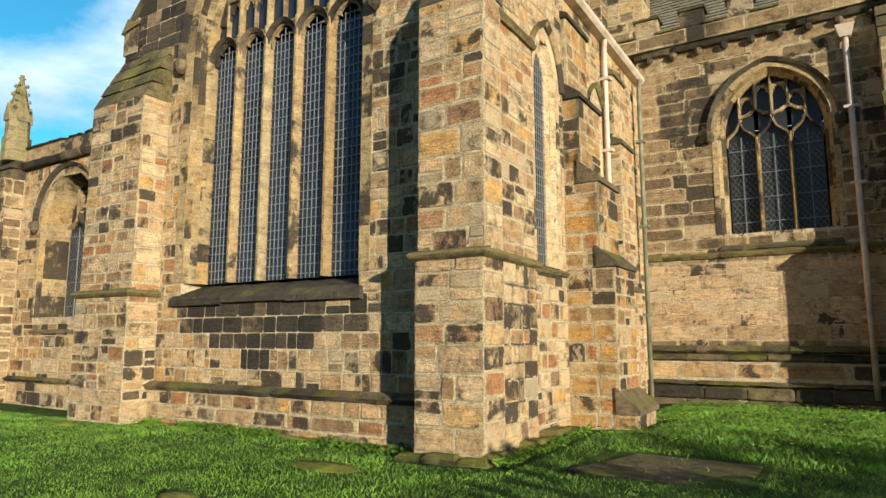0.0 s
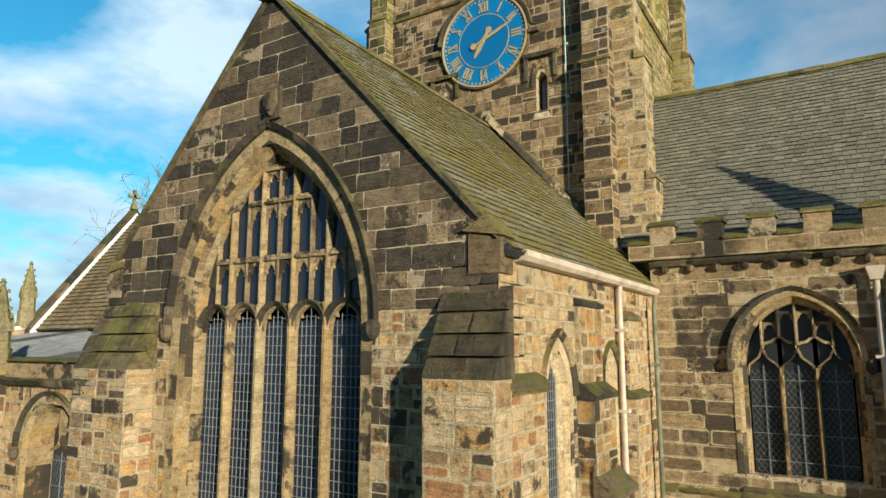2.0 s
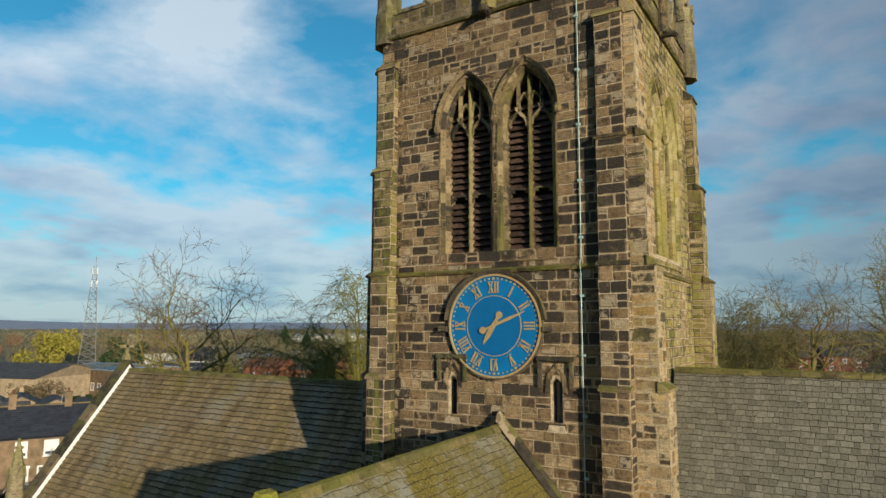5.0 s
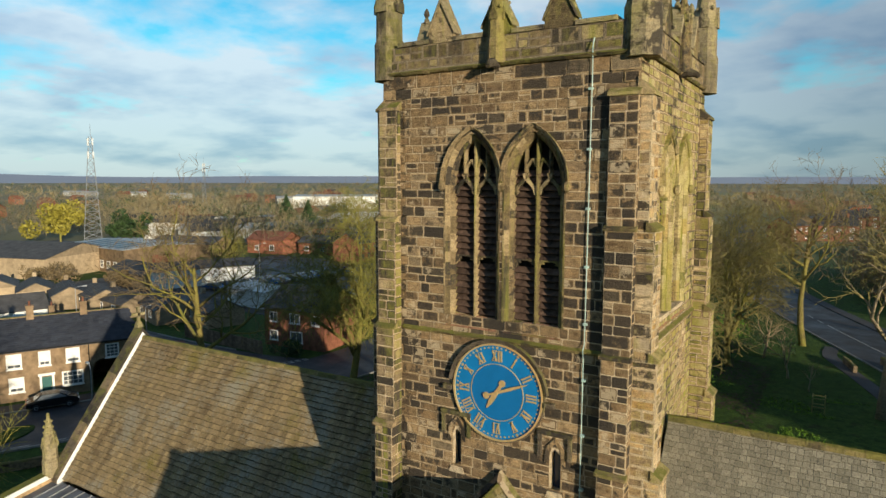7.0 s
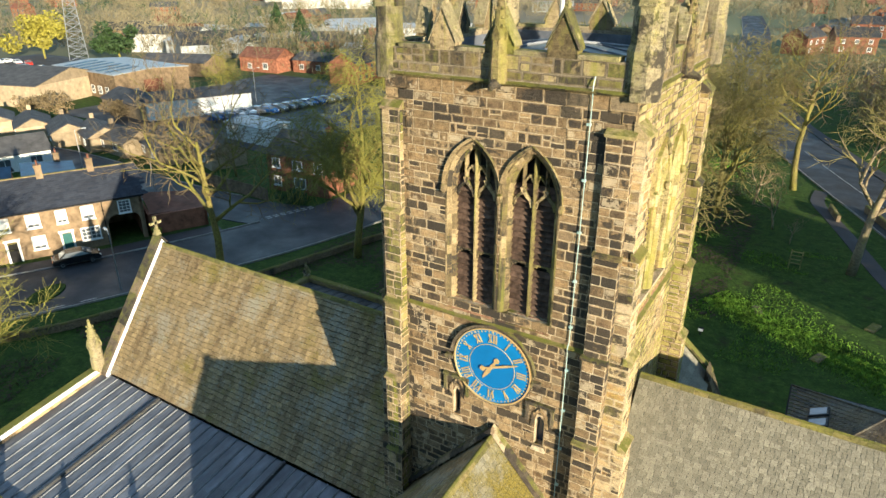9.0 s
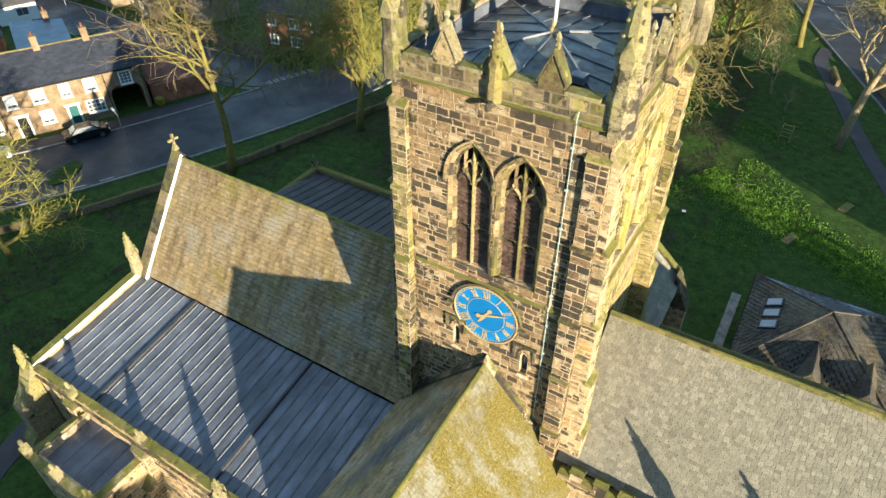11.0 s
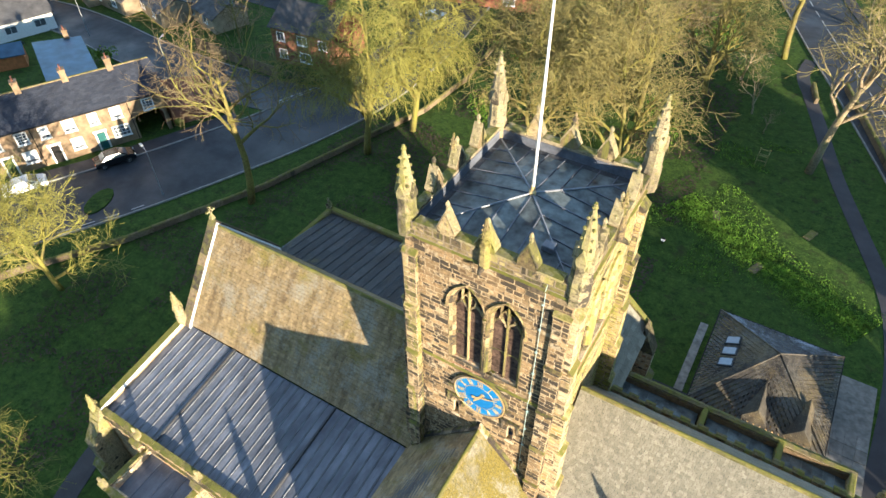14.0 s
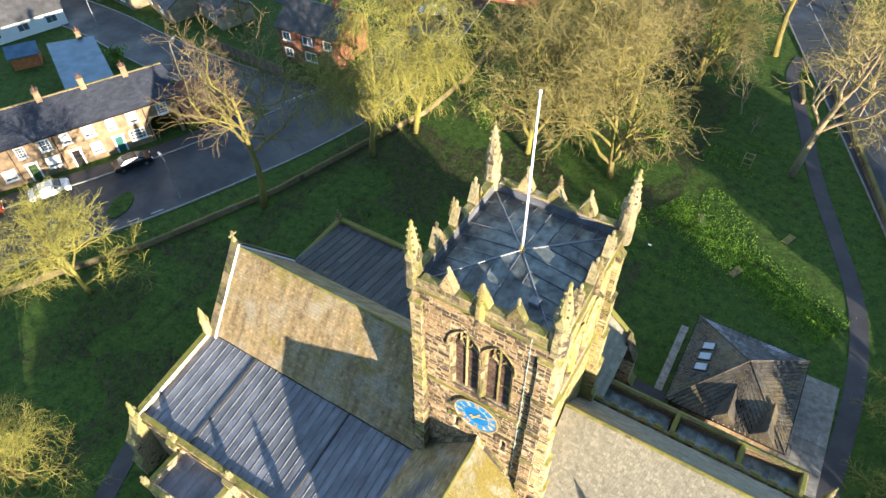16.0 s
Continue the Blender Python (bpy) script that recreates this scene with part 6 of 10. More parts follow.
def tower_parapet():
    for k, (F, a, b) in enumerate(((FS(TY0 - 0.04), TX0, TX1), (FE(TX1 + 0.04), TY0, TY1), (FN(TY1 + 0.04), TX0, TX1), (FW(TX0 - 0.04), TY0, TY1))):
        ob = thing("parapet", "tower parapet with gabled merlons and lichen", "parapet", kind="structure")
        G().prism(F, [(a, Z2), (b, Z2), (b, Z3), (a, Z3)], -0.36, 0).part("parapet_wall", M_MORTAR_D, ob)
        masonry(ob, F, [(a, Z2 + 0.14), (b, Z2 + 0.14), (b, Z3), (a, Z3)], [], (0.24, 0.34), (0.45, 0.8), M_BELF, 200 + k)
        m = (a + b) / 2
        q = (b - a) / 2
        for c in (m - q * 0.46, m + q * 0.46):
            merlon_gablet(ob, F, c, 0.40, Z3, Z3 + 0.26, Z3 + 1.08, M_BELF)
        for c0, c1 in ((a + 0.6, m - q * 0.46 - 0.42), (m - q * 0.46 + 0.42, m - 0.44), (m + 0.44, m + q * 0.46 - 0.42), (m + q * 0.46 + 0.42, b - 0.6)):
            G().prism(F, [(c0, Z3), (c1, Z3), (c1, Z3 + 0.12), (c0, Z3 + 0.12)], -0.42, 0.06).part("coping", M_PINN, ob, "lichened coping")
        merlon_gablet(ob, F, m, 0.42, Z3, Z3 + 0.26, Z3 + 1.0, M_BELF)
        p = F(m, Z2 + 0.1, 0.02)
        pinnacle("small crocketed pinnacle in the middle of the tower parapet", (p.x, p.y, Z2 + 0.05), 2.45, 0.22, M_BELF, True)
        gg = thing("gargoyle", "worn stone water spout below the tower parapet", "gargoyle", group="tower spouts")
        t = F(m, Z2 + 0.04, 0.0)
        G().tube([t, F(m, Z2 + 0.06, 0.22), F(m, Z2 + 0.0, 0.42), F(m, Z2 - 0.08, 0.52)], [0.13, 0.14, 0.10, 0.07], 7).part("spout", M_DARKDRESS, gg)
    for x, y, h in ((TX0 + 0.05, TY0 + 0.25, 4.35), (TX1 - 0.05, TY0 + 0.25, 4.75), (TX1 - 0.05, TY1 - 0.1, 4.75), (TX0 + 0.05, TY1 - 0.2, 4.75)):
        pinnacle("tall crocketed corner pinnacle with lichen on the tower", (x, y, Z2 - 0.1), h, 0.38)


tower_parapet()


def tower_roof():
    ob = thing("roof_tower", "shallow pyramid lead roof of the tower, green-grey", "roof", kind="structure")
    x0, x1, y0, y1, zl, zh = TX0 + 0.42, TX1 - 0.42, TY0 + 0.42, TY1 - 0.42, 24.50, 25.08
    ap = ((x0 + x1) / 2, (y0 + y1) / 2, zh)
    cs = [(x0, y0, zl), (x1, y0, zl), (x1, y1, zl), (x0, y1, zl)]
    base = G().box(x0 - 0.1, x1 + 0.1, y0 - 0.1, y1 + 0.1, 24.2, 24.55)
    base.part("gutter_bed", M_SLATE_DARK, ob)
    A = Vector(ap)
    for i in range(4):
        a, b = Vector(cs[i]), Vector(cs[(i + 1) % 4])
        n = 8
        for k in range(n):
            p, q = a.lerp(b, k / n + 0.003), a.lerp(b, (k + 1) / n - 0.003)
            up = Vector((0, 0, 0.01))
            m = a.lerp(b, 0.5)
            # strips run square to the eave up to the hips
            tp, tq = 1 - abs(2 * k / n - 1), 1 - abs(2 * (k + 1) / n - 1)
            pt, qt = p.lerp(p + (A - m), tp), q.lerp(q + (A - m), tq)
            G().add([p, q, qt, pt, p + up, q + up, qt + up, pt + up], [(4, 5, 6, 7), (0, 1, 5, 4), (1, 2, 6, 5), (3, 0, 4, 7)]).part("lead_sheet", M_LEAD_OLD, ob)
            if 0 < k:
                G().tube([p + Vector((0, 0, 0.03)), pt + Vector((0, 0, 0.03))], 0.03, 5).part("lead_roll", M_LEAD, ob)
        G().tube([a + Vector((0, 0, 0.03)), A + Vector((0, 0, 0.05))], 0.045, 5).part("hip_roll", M_ROLL, ob)
    for (xa, xb, ya, yb) in ((x0 - 0.12, x1 + 0.12, y0 - 0.10, y0 - 0.06), (x0 - 0.12, x1 + 0.12, y1 + 0.06, y1 + 0.10), (x0 - 0.10, x0 - 0.06, y0, y1), (x1 + 0.06, x1 + 0.10, y0, y1)):
        G().box(xa, xb, ya, yb, 24.5, 25.0).part("lead_flashing", M_LEAD, ob, "pale lead upstand inside the parapet")
    G().box(-6.9, -6.4, 17.5, 17.95, 24.75, 25.0, 0.03).part("hatch", M_LEAD, ob, "small grey roof hatch")
    pole = thing("flagpole", "tall white flagpole on the tower roof", "flagpole", ap)
    G().tube([(0, 0, -0.1), (0, 0, 4.6), (0, 0, 9.0)], [0.075, 0.062, 0.042], 10).part("pole", M_FLAG, pole, smooth=True)
    G().lathe(0, 0, [(0.16, -0.1), (0.16, 0.12), (0.11, 0.2), (0.10, 0.42)], 10).part("socket", M_GILT, pole, "brass-coloured pole socket")
    G().lathe(0, 0, [(0.03, 8.98), (0.085, 9.06), (0.06, 9.16), (0.01, 9.2)], 8).part("truck", M_FLAG, pole)


tower_roof()


# ---- clock ----
def clock():
    c = thing("tower_clock", "round blue church clock with gilt Roman numerals", "clock", (-8.46, 15.93, 15.27))
    R = 1.36

    def disc(r0, r1, y0, y1, n=64):
        g = G()
        v, f = [], []
        for k in range(n):
            a = 2 * math.pi * k / n
            for r, y in ((r0, y0), (r1, y0), (r1, y1), (r0, y1)):
                v.append((r * math.sin(a), y, r * math.cos(a)))
        for k in range(n):
            p, q = 4 * k, 4 * ((k + 1) % n)
            f += [(p + i, p + (i + 1) % 4, q + (i + 1) % 4, q + i) for i in range(4)]
        return g.add(v, f)

    disc(0.0, R, 0.06, 0.0).part("dial", M_CLOCK, c, "deep blue enamelled dial")
    disc(0.0, R * 0.60, 0.0, -0.012).part("inner_dial", M_CLOCK_IN, c, "slightly darker blue centre disc")
    disc(R * 0.595, R * 0.61, 0.0, -0.018).part("inner_ring", M_GILT, c)
    disc(R, R + 0.05, 0.1, -0.05).part("rim", M_GILT, c, "dull gilt rim")
    disc(R + 0.05, R + 0.10, 0.1, -0.02).part("surround", M_DARKDRESS, c, "dark stone surround")
    for k in range(60):
        a = 2 * math.pi * k / 60
        s = 0.022 if k % 5 else 0.034
        x, z = (R - 0.07) * math.sin(a), (R - 0.07) * math.cos(a)
        G().box(x - s, x + s, -0.014, 0.0, z - s, z + s).part("minute_mark", M_GILT, c)

    def stroke(g, p, q, w):
        p, q = Vector((p[0], 0, p[1])), Vector((q[0], 0, q[1]))
        t = (q - p).normalized()
        s = Vector((t.z, 0, -t.x)) * w / 2
        y0, y1 = Vector((0, -0.002, 0)), Vector((0, -0.02, 0))
        g.hexa([p - s + y0, p + s + y0, q + s + y0, q - s + y0, p - s + y1, p + s + y1, q + s + y1, q - s + y1])

    numerals = ["XII", "I", "II", "III", "IV", "V", "VI", "VII", "VIII", "IX", "X", "XI"]
    H, wid = 0.30, {"I": 0.085, "V": 0.17, "X": 0.18}
    for k, text in enumerate(numerals):
        a = 2 * math.pi * k / 12
        g = G()
        total = sum(wid[ch] for ch in text)
        x = -total / 2
        for ch in text:
            w = wid[ch]
            m = x + w / 2
            if ch == "I":
                stroke(g, (m, -H / 2), (m, H / 2), 0.045)
            elif ch == "V":
                stroke(g, (x + 0.03, H / 2), (m, -H / 2), 0.05)
                stroke(g, (x + w - 0.03, H / 2), (m, -H / 2), 0.025)
            else:
                stroke(g, (x + 0.03, H / 2), (x + w - 0.03, -H / 2), 0.05)
                stroke(g, (x + w - 0.03, H / 2), (x + 0.03, -H / 2), 0.025)
            for zz in (-H / 2, H / 2):
                stroke(g, (x + 0.01, zz), (x + w - 0.01, zz), 0.016)
            x += w
        ob = g.part("numeral", M_GILT, c, "gilt Roman numeral " + text)
        rr = R * 0.775
        ob.matrix_basis = Matrix.Translation((rr * math.sin(a), 0, rr * math.cos(a))) @ Matrix.Rotation(a, 4, "Y")

    def pointer(name, angle, length, width, tail, y):
        g = G()
        prof = [(-width * 0.5, -tail), (width * 0.5, -tail), (width * 0.9, length * 0.45), (width * 0.35, length * 0.9), (0, length), (-width * 0.35, length * 0.9), (-width * 0.9, length * 0.45)]
        F = Frame2((0, y, 0), (1, 0, 0), (0, -1, 0))
        g.prism(F, prof, 0, 0.018)
        g.prism(F, [(0.10 * math.cos(t * math.pi / 6), -tail - 0.04 + 0.10 * math.sin(t * math.pi / 6)) for t in range(12)], 0, 0.02)
        ob = g.part(name, M_GILT, c, "gilt clock pointer")
        ob.matrix_basis = Matrix.Rotation(radians(angle), 4, "Y")
        return g

    pointer("minute_pointer", 68, 1.06, 0.05, 0.30, -0.045)
    pointer("hour_pointer", 212, 0.60, 0.085, 0.30, -0.025)
    G().lathe(0, 0, [(0.07, 0), (0.06, 0.03)], 10).part("boss", M_GILT, c).matrix_basis = Matrix.Translation((0, -0.04, 0)) @ Matrix.Rotation(radians(90), 4, "X")
    # stone hood over the upper half
    h = thing("clock_hood", "dark moulded stone label over the clock", "trim", kind="structure")
    F = FS(TY0)
    arc = [(-8.46 + (R + 0.10) * math.sin(radians(q)), 15.27 + (R + 0.10) * math.cos(radians(q))) for q in range(-84, 85, 8)]
    arc2 = [(-8.46 + (R + 0.19) * math.sin(radians(q)), 15.27 + (R + 0.19) * math.cos(radians(q))) for q in range(-84, 85, 8)]
    G().band(F, arc, arc2, -0.02, 0.12, 0.16).part("hood_mould", M_DARKDRESS, h)
    for s in (-1, 1):
        u = -8.46 + s * (R + 0.24)
        G().prism(F, [(u - 0.14, 15.12), (u + 0.14, 15.12), (u + 0.14, 15.25), (u - 0.14, 15.25)], 0, 0.16).part("label_stop", M_DARKDRESS, h)


clock()
wire = thing("lightning_conductor", "pale green lightning conductor strip down the tower", "cable")
G().tube([(-5.86, 15.9, 24.75), (-5.88, 15.84, 24.5), (-5.90, 15.94, 24.2), (-5.94, 15.94, 17.0), (-5.94, 15.82, 16.85), (-5.96, 15.94, 16.6), (-5.98, 15.94, 8.9)], 0.015, 5).part("strip", M_WIRE, wire)
for k in range(10):
    G().box(-5.99, -5.88, 15.91, 15.985, 10.0 + k * 1.5, 10.06 + k * 1.5).part("clip", M_WIRE, wire)

# ---- nave and south aisle ----
NXW = -31.75
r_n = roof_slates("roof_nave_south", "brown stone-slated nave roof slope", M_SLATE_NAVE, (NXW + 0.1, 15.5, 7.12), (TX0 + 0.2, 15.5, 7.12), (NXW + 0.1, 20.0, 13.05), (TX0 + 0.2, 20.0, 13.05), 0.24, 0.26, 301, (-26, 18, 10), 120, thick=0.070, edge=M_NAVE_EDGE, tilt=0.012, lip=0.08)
roof_slates("roof_nave_north", "stone-slated nave roof slope facing north", M_SLATE_NAVE, (NXW + 0.1, 24.5, 7.12), (TX0 + 0.2, 24.5, 7.12), (NXW + 0.1, 20.0, 13.05), (TX0 + 0.2, 20.0, 13.05), 0.4, 0.6, 302)
ridge_tiles(r_n, (NXW + 0.3, 20.0, 13.1), (TX0, 20.0, 13.1), M_MOSSY, seed=7)
F = FW(NXW)
wall("wall_nave_west", F, [(15.3, -0.3), (24.7, -0.3), (24.7, 7.05), (20, 13.25), (15.3, 7.05)], [], 0.5, (0.28, 0.36), (0.5, 0.9), M_WARM, M_MORTAR, "gabled west wall of the nave", 303)
wc = thing("gable_coping", "pale sunlit coping along the nave gable", "coping", kind="structure")
for s in (-1, 1):
    n = 9
    for i in range(n):
        p, q = i / n, (i + 1) / n
        y0, y1 = 20 + s * 4.75 * p, 20 + s * 4.75 * q
        z0, z1 = 13.5 - 6.25 * p, 13.5 - 6.25 * q
        G().hexa([(NXW - 0.08, y0, z0 - 0.32), (NXW - 0.08, y1, z1 - 0.32), (NXW + 0.52, y1, z1 - 0.32), (NXW + 0.52, y0, z0 - 0.32), (NXW - 0.08, y0, z0 + 0.10), (NXW - 0.08, y1, z1 + 0.10), (NXW + 0.52, y1, z1 + 0.04), (NXW + 0.52, y0, z0 + 0.04)]).part("coping", M_DARKDRESS, wc, "dark coping stone")
        G().hexa([(NXW + 0.52, y0, z0 - 0.50), (NXW + 0.52, y1, z1 - 0.50), (NXW + 0.60, y1, z1 - 0.50), (NXW + 0.60, y0, z0 - 0.50), (NXW + 0.52, y0, z0 - 0.16), (NXW + 0.52, y1, z1 - 0.16), (NXW + 0.60, y1, z1 - 0.28), (NXW + 0.60, y0, z0 - 0.28)]).part("flashing", M_WHITE, wc, "thin pale lead flashing")
cross = thing("cross_finial", "lichened stone cross on the nave gable", "cross", (NXW + 0.2, 20.0, 13.55))
g = G()
g.box(-0.16, 0.16, -0.16, 0.16, 0, 0.3, top=(0.06, 0.06))
g.box(-0.06, 0.06, -0.07, 0.07, 0.3, 0.98)
g.box(-0.06, 0.06, -0.27, 0.27, 0.62, 0.76)
for dy, dz in ((-0.27, 0.69), (0.27, 0.69), (0, 0.98)):
    g.box(-0.08, 0.08, dy - 0.07, dy + 0.07, dz - 0.07, dz + 0.07)
g.part("cross_shaft", M_PINN, cross)
pinnacle("crocketed pinnacle at the foot of the nave gable", (NXW - 0.1, 15.35, 7.2), 3.1, 0.30, M_PINN, True, "nave pinnacles")

AY = 7.80
aw = (-14.72, 1.10, 1.95, 4.15, 1.10)
wall("wall_aisle_south", FS(AY), [(-32.0, -0.3), (X0, -0.3), (X0, 5.55), (-32.0, 5.55)], [opening(*aw)], 0.7, (0.20, 0.32), (0.3, 0.6), M_WARM, M_MORTAR, "sandstone south aisle wall", 311, (-14.5, 2.5), 120)
three_light(11, FS(AY), *aw, M_DARKDRESS, "pointed aisle window set in a deep pale reveal", M_DRESSED, 0.5, 2)
course("trim", FS(AY), -32.0, X0, 5.52, 0.22, 0.22, M_DARKDRESS, label="dark cornice under the aisle parapet", seed=31, slope=0.3)
G1 = G().prism(FS(AY - 0.05), [(-32.05, 5.7), (X0, 5.7), (X0, 6.02), (-32.05, 6.02)], -0.34, 0.02).part("parapet", M_CHANCEL)
tagged(G1, "low aisle parapet of sandstone", "parapet", kind="structure")
course("trim", FS(AY + 0.30), -32.05, X0, 6.0, 0.16, 0.42, M_MOSSY, label="yellow-green mossy aisle coping", seed=33, slope=0.5)
course("trim", FS(AY), -17.0, X0, 0.5, 0.14, 0.12, M_DARKDRESS, label="plinth moulding of the aisle", seed=34)
lead_roof("roof_aisle_south", "blue-grey lead aisle roof with upright rolls", [(-31.7, 8.2, 5.78), (-12.75, 8.2, 5.78), (-12.75, 15.45, 6.98), (-31.7, 15.45, 6.98)], 0.62, "x", M_LEAD)
for x in (-27.05, -18.3):
    gg = G().hexa([(x - 0.09, 8.2, 5.78), (x + 0.09, 8.2, 5.78), (x + 0.09, 15.45, 6.98), (x - 0.09, 15.45, 6.98), (x - 0.07, 8.2, 5.92), (x + 0.07, 8.2, 5.92), (x + 0.07, 15.45, 7.12), (x - 0.07, 15.45, 7.12)]).part("lead_step", M_SLATE_DARK)
    tagged(gg, "dark lead drip step across the aisle roof", "roof step", kind="structure")
gw = G().hexa([(-32.1, 7.6, -0.3), (-31.7, 7.6, -0.3), (-31.7, 15.4, -0.3), (-32.1, 15.4, -0.3), (-32.1, 7.6, 6.0), (-31.7, 7.6, 6.0), (-31.7, 15.4, 7.25), (-32.1, 15.4, 7.25)]).part("wall_aisle_west", M_WARM)
tagged(gw, "west wall of the south aisle", "wall", kind="structure")
ac = thing("gable_coping", "coping on the aisle end wall, pale along its inner edge", "coping", kind="structure")
for i in range(9):
    y0, y1 = 7.6 + i * 0.866, 7.6 + (i + 1) * 0.866
    z0, z1 = 6.0 + 1.25 * i / 9, 6.0 + 1.25 * (i + 1) / 9
    G().hexa([(-32.2, y0, z0), (-31.72, y0, z0), (-31.72, y1, z1), (-32.2, y1, z1), (-32.2, y0, z0 + 0.14), (-31.72, y0, z0 + 0.14), (-31.72, y1, z1 + 0.14), (-32.2, y1, z1 + 0.14)]).part("coping", M_MOSSY, ac)
    G().hexa([(-31.72, y0, z0 - 0.05), (-31.62, y0, z0 - 0.05), (-31.62, y1, z1 - 0.05), (-31.72, y1, z1 - 0.05), (-31.72, y0, z0 + 0.13), (-31.64, y0, z0 + 0.06), (-31.64, y1, z1 + 0.06), (-31.72, y1, z1 + 0.13)]).part("flashing", M_WHITE, ac, "pale lead flashing")


def small_finial(x, y, z, label="small gabled stone finial on the aisle parapet"):
    ob = thing("parapet_finial", label, "finial", (x, y, z), "aisle finials")
    G().box(-0.18, 0.18, -0.18, 0.18, 0, 0.45).part("block", M_PINN, ob)
    G().add([(-0.26, -0.22, 0.42), (0.26, -0.22, 0.42), (0.26, 0.22, 0.42), (-0.26, 0.22, 0.42), (0, -0.22, 0.85), (0, 0.22, 0.85)], [(0, 1, 4), (3, 5, 2), (1, 2, 5, 4), (0, 4, 5, 3), (0, 3, 2, 1)]).part("gable", M_PINN, ob)
    G().lathe(0, 0, [(0.06, 0.78), (0.12, 0.95), (0.08, 1.05), (0.13, 1.15), (0.02, 1.28)], 6).part("knob", M_PINN, ob)


small_finial(-28.05, 7.75, 5.95)
small_finial(-22.65, 7.75, 5.95)
pinnacle("square crocketed pinnacle on the aisle corner", (-32.1, 7.7, 5.2), 2.55, 0.24, M_PINN, True, "aisle pinnacles")
pinnacle("square sooty pinnacle above the aisle buttress", (-16.98, 7.62, 5.75), 2.25, 0.25, M_PINN, True, "aisle pinnacles")
buttress("sandstone aisle buttress with sloped set-offs", FS(AY), -17.75, -16.75, [(1.2, 1.35), (3.3, 1.15), (5.3, 0.45)], M_CHANCEL, 321, pieces=30, base=-0.2)
for k, x in enumerate((-28.4, -22.9)):
    buttress("aisle buttress beside the porch", FS(AY), x - 0.4, x + 0.4, [(3.0, 0.9), (5.3, 0.4)], M_CHANCEL, 331 + 7 * k, pieces=0, base=-0.2)
buttress("yellow-lichened corner buttress of the aisle", FS(AY - 0.1), -32.4, -31.5, [(1.5, 1.9), (4.0, 1.5), (5.2, 0.6)], M_PINN, 341, cap=M_PINN, pieces=0, base=-0.2)


def porch():
    x0, x1, y0, y1 = -28.1, -22.9, 4.6, 7.8
    for nm, F, a, b in (("wall_porch_south", FS(y0), x0, x1), ("wall_porch_west", FW(x0), y0, y1), ("wall_porch_east", FE(x1), y0, y1)):
        hole = [opening((a + b) / 2, 1.0, -0.2, 2.0, 1.0)] if "south" in nm else []
        wall(nm, F, [(a, -0.3), (b, -0.3), (b, 4.7), (a, 4.7)], hole, 0.45, (0.24, 0.34), (0.4, 0.8), M_WARM, M_MORTAR, "sandstone porch wall", 351 + len(nm))
        course("trim", Frame2(F.o - F.n * 0.3, F.u, F.n), a - 0.05, b + 0.05, 4.68, 0.16, 0.40, M_PINN, label="yellow lichened porch coping", seed=36)
    lead_roof("roof_porch", "pale lead roof of the porch", [(x0 + 0.42, y0 + 0.42, 4.12), (x1 - 0.42, y0 + 0.42, 4.12), (x1 - 0.42, y1, 4.35), (x0 + 0.42, y1, 4.35)], 1.1, "x", M_LEAD)
    for x in (x0 + 0.1, x1 - 0.1, (x0 + x1) / 2):
        small_finial(x, y0 + 0.1, 4.75, "small lichened finial on the porch parapet")


porch()

# ---- north side seen from above ----
lead_roof("roof_aisle_north", "dark lead north aisle roof", [(-31.5, 31.4, 5.7), (-12.75, 31.4, 5.7), (-12.75, 24.6, 6.8), (-31.5, 24.6, 6.8)], 0.75, "x", M_SLATE_DARK)
na = G().box(-32.0, -12.7, 31.4, 31.9, -0.3, 6.1, 0.08).part("wall_north_nave", M_MOSSY)
tagged(na, "north aisle wall with a mossy parapet", "wall", kind="structure")
nb = G().box(-32.0, -31.5, 24.6, 31.9, -0.3, 6.1, 0.08).part("wall_north_nave_end", M_MOSSY)
tagged(nb, "end wall of the north aisle", "wall", kind="structure")
small_finial(-31.9, 31.6, 5.9, "small dark finial on the north aisle corner")
nt = G().prism(FN(31.6), [(X0, -0.3), (X1 + 0.3, -0.3), (X1 + 0.3, 7.6), (XA, 11.8), (X0, 7.6)], -0.6, 0).part("wall_transept_north", M_MOSSY)
tagged(nt, "gabled north transept wall", "wall", kind="structure")
wall("wall_transept_north_side", FE(X1 + 0.3), [(24.3, -0.3), (31.6, -0.3), (31.6, 7.5), (24.3, 7.5)], [], 0.6, (0.26, 0.36), (0.4, 0.8), M_WARM, M_MORTAR, "north transept side wall", 361)
roof_slates("roof_north_transept_east", "grey-green slated north transept roof", M_SLATE, (X1 + 0.5, 24.4, 7.5), (X1 + 0.5, 31.4, 7.5), (XA, 24.4, 11.9), (XA, 31.4, 11.9), 0.35, 0.5, 362)
roof_slates("roof_north_transept_west", "slated north transept roof", M_SLATE, (X0 - 0.1, 24.4, 7.5), (X0 - 0.1, 31.4, 7.5), (XA, 24.4, 11.9), (XA, 31.4, 11.9), 0.35, 0.5, 363)
nc = thing("gable_coping", "mossy coping of the north transept gable", "coping", kind="structure")
gable_coping(nc, 31.35, 31.75, (X1 + 0.5, 7.7), (XA, 12.05), M_MOSSY)
gable_coping(nc, 31.35, 31.75, (X0 - 0.1, 7.7), (XA, 12.05), M_MOSSY)
buttress("mossy corner buttress of the north transept", FE(X1 + 0.3), 30.6, 31.6, [(3.0, 1.4), (6.0, 1.0)], M_WARM, 371, pieces=0, base=-0.2)


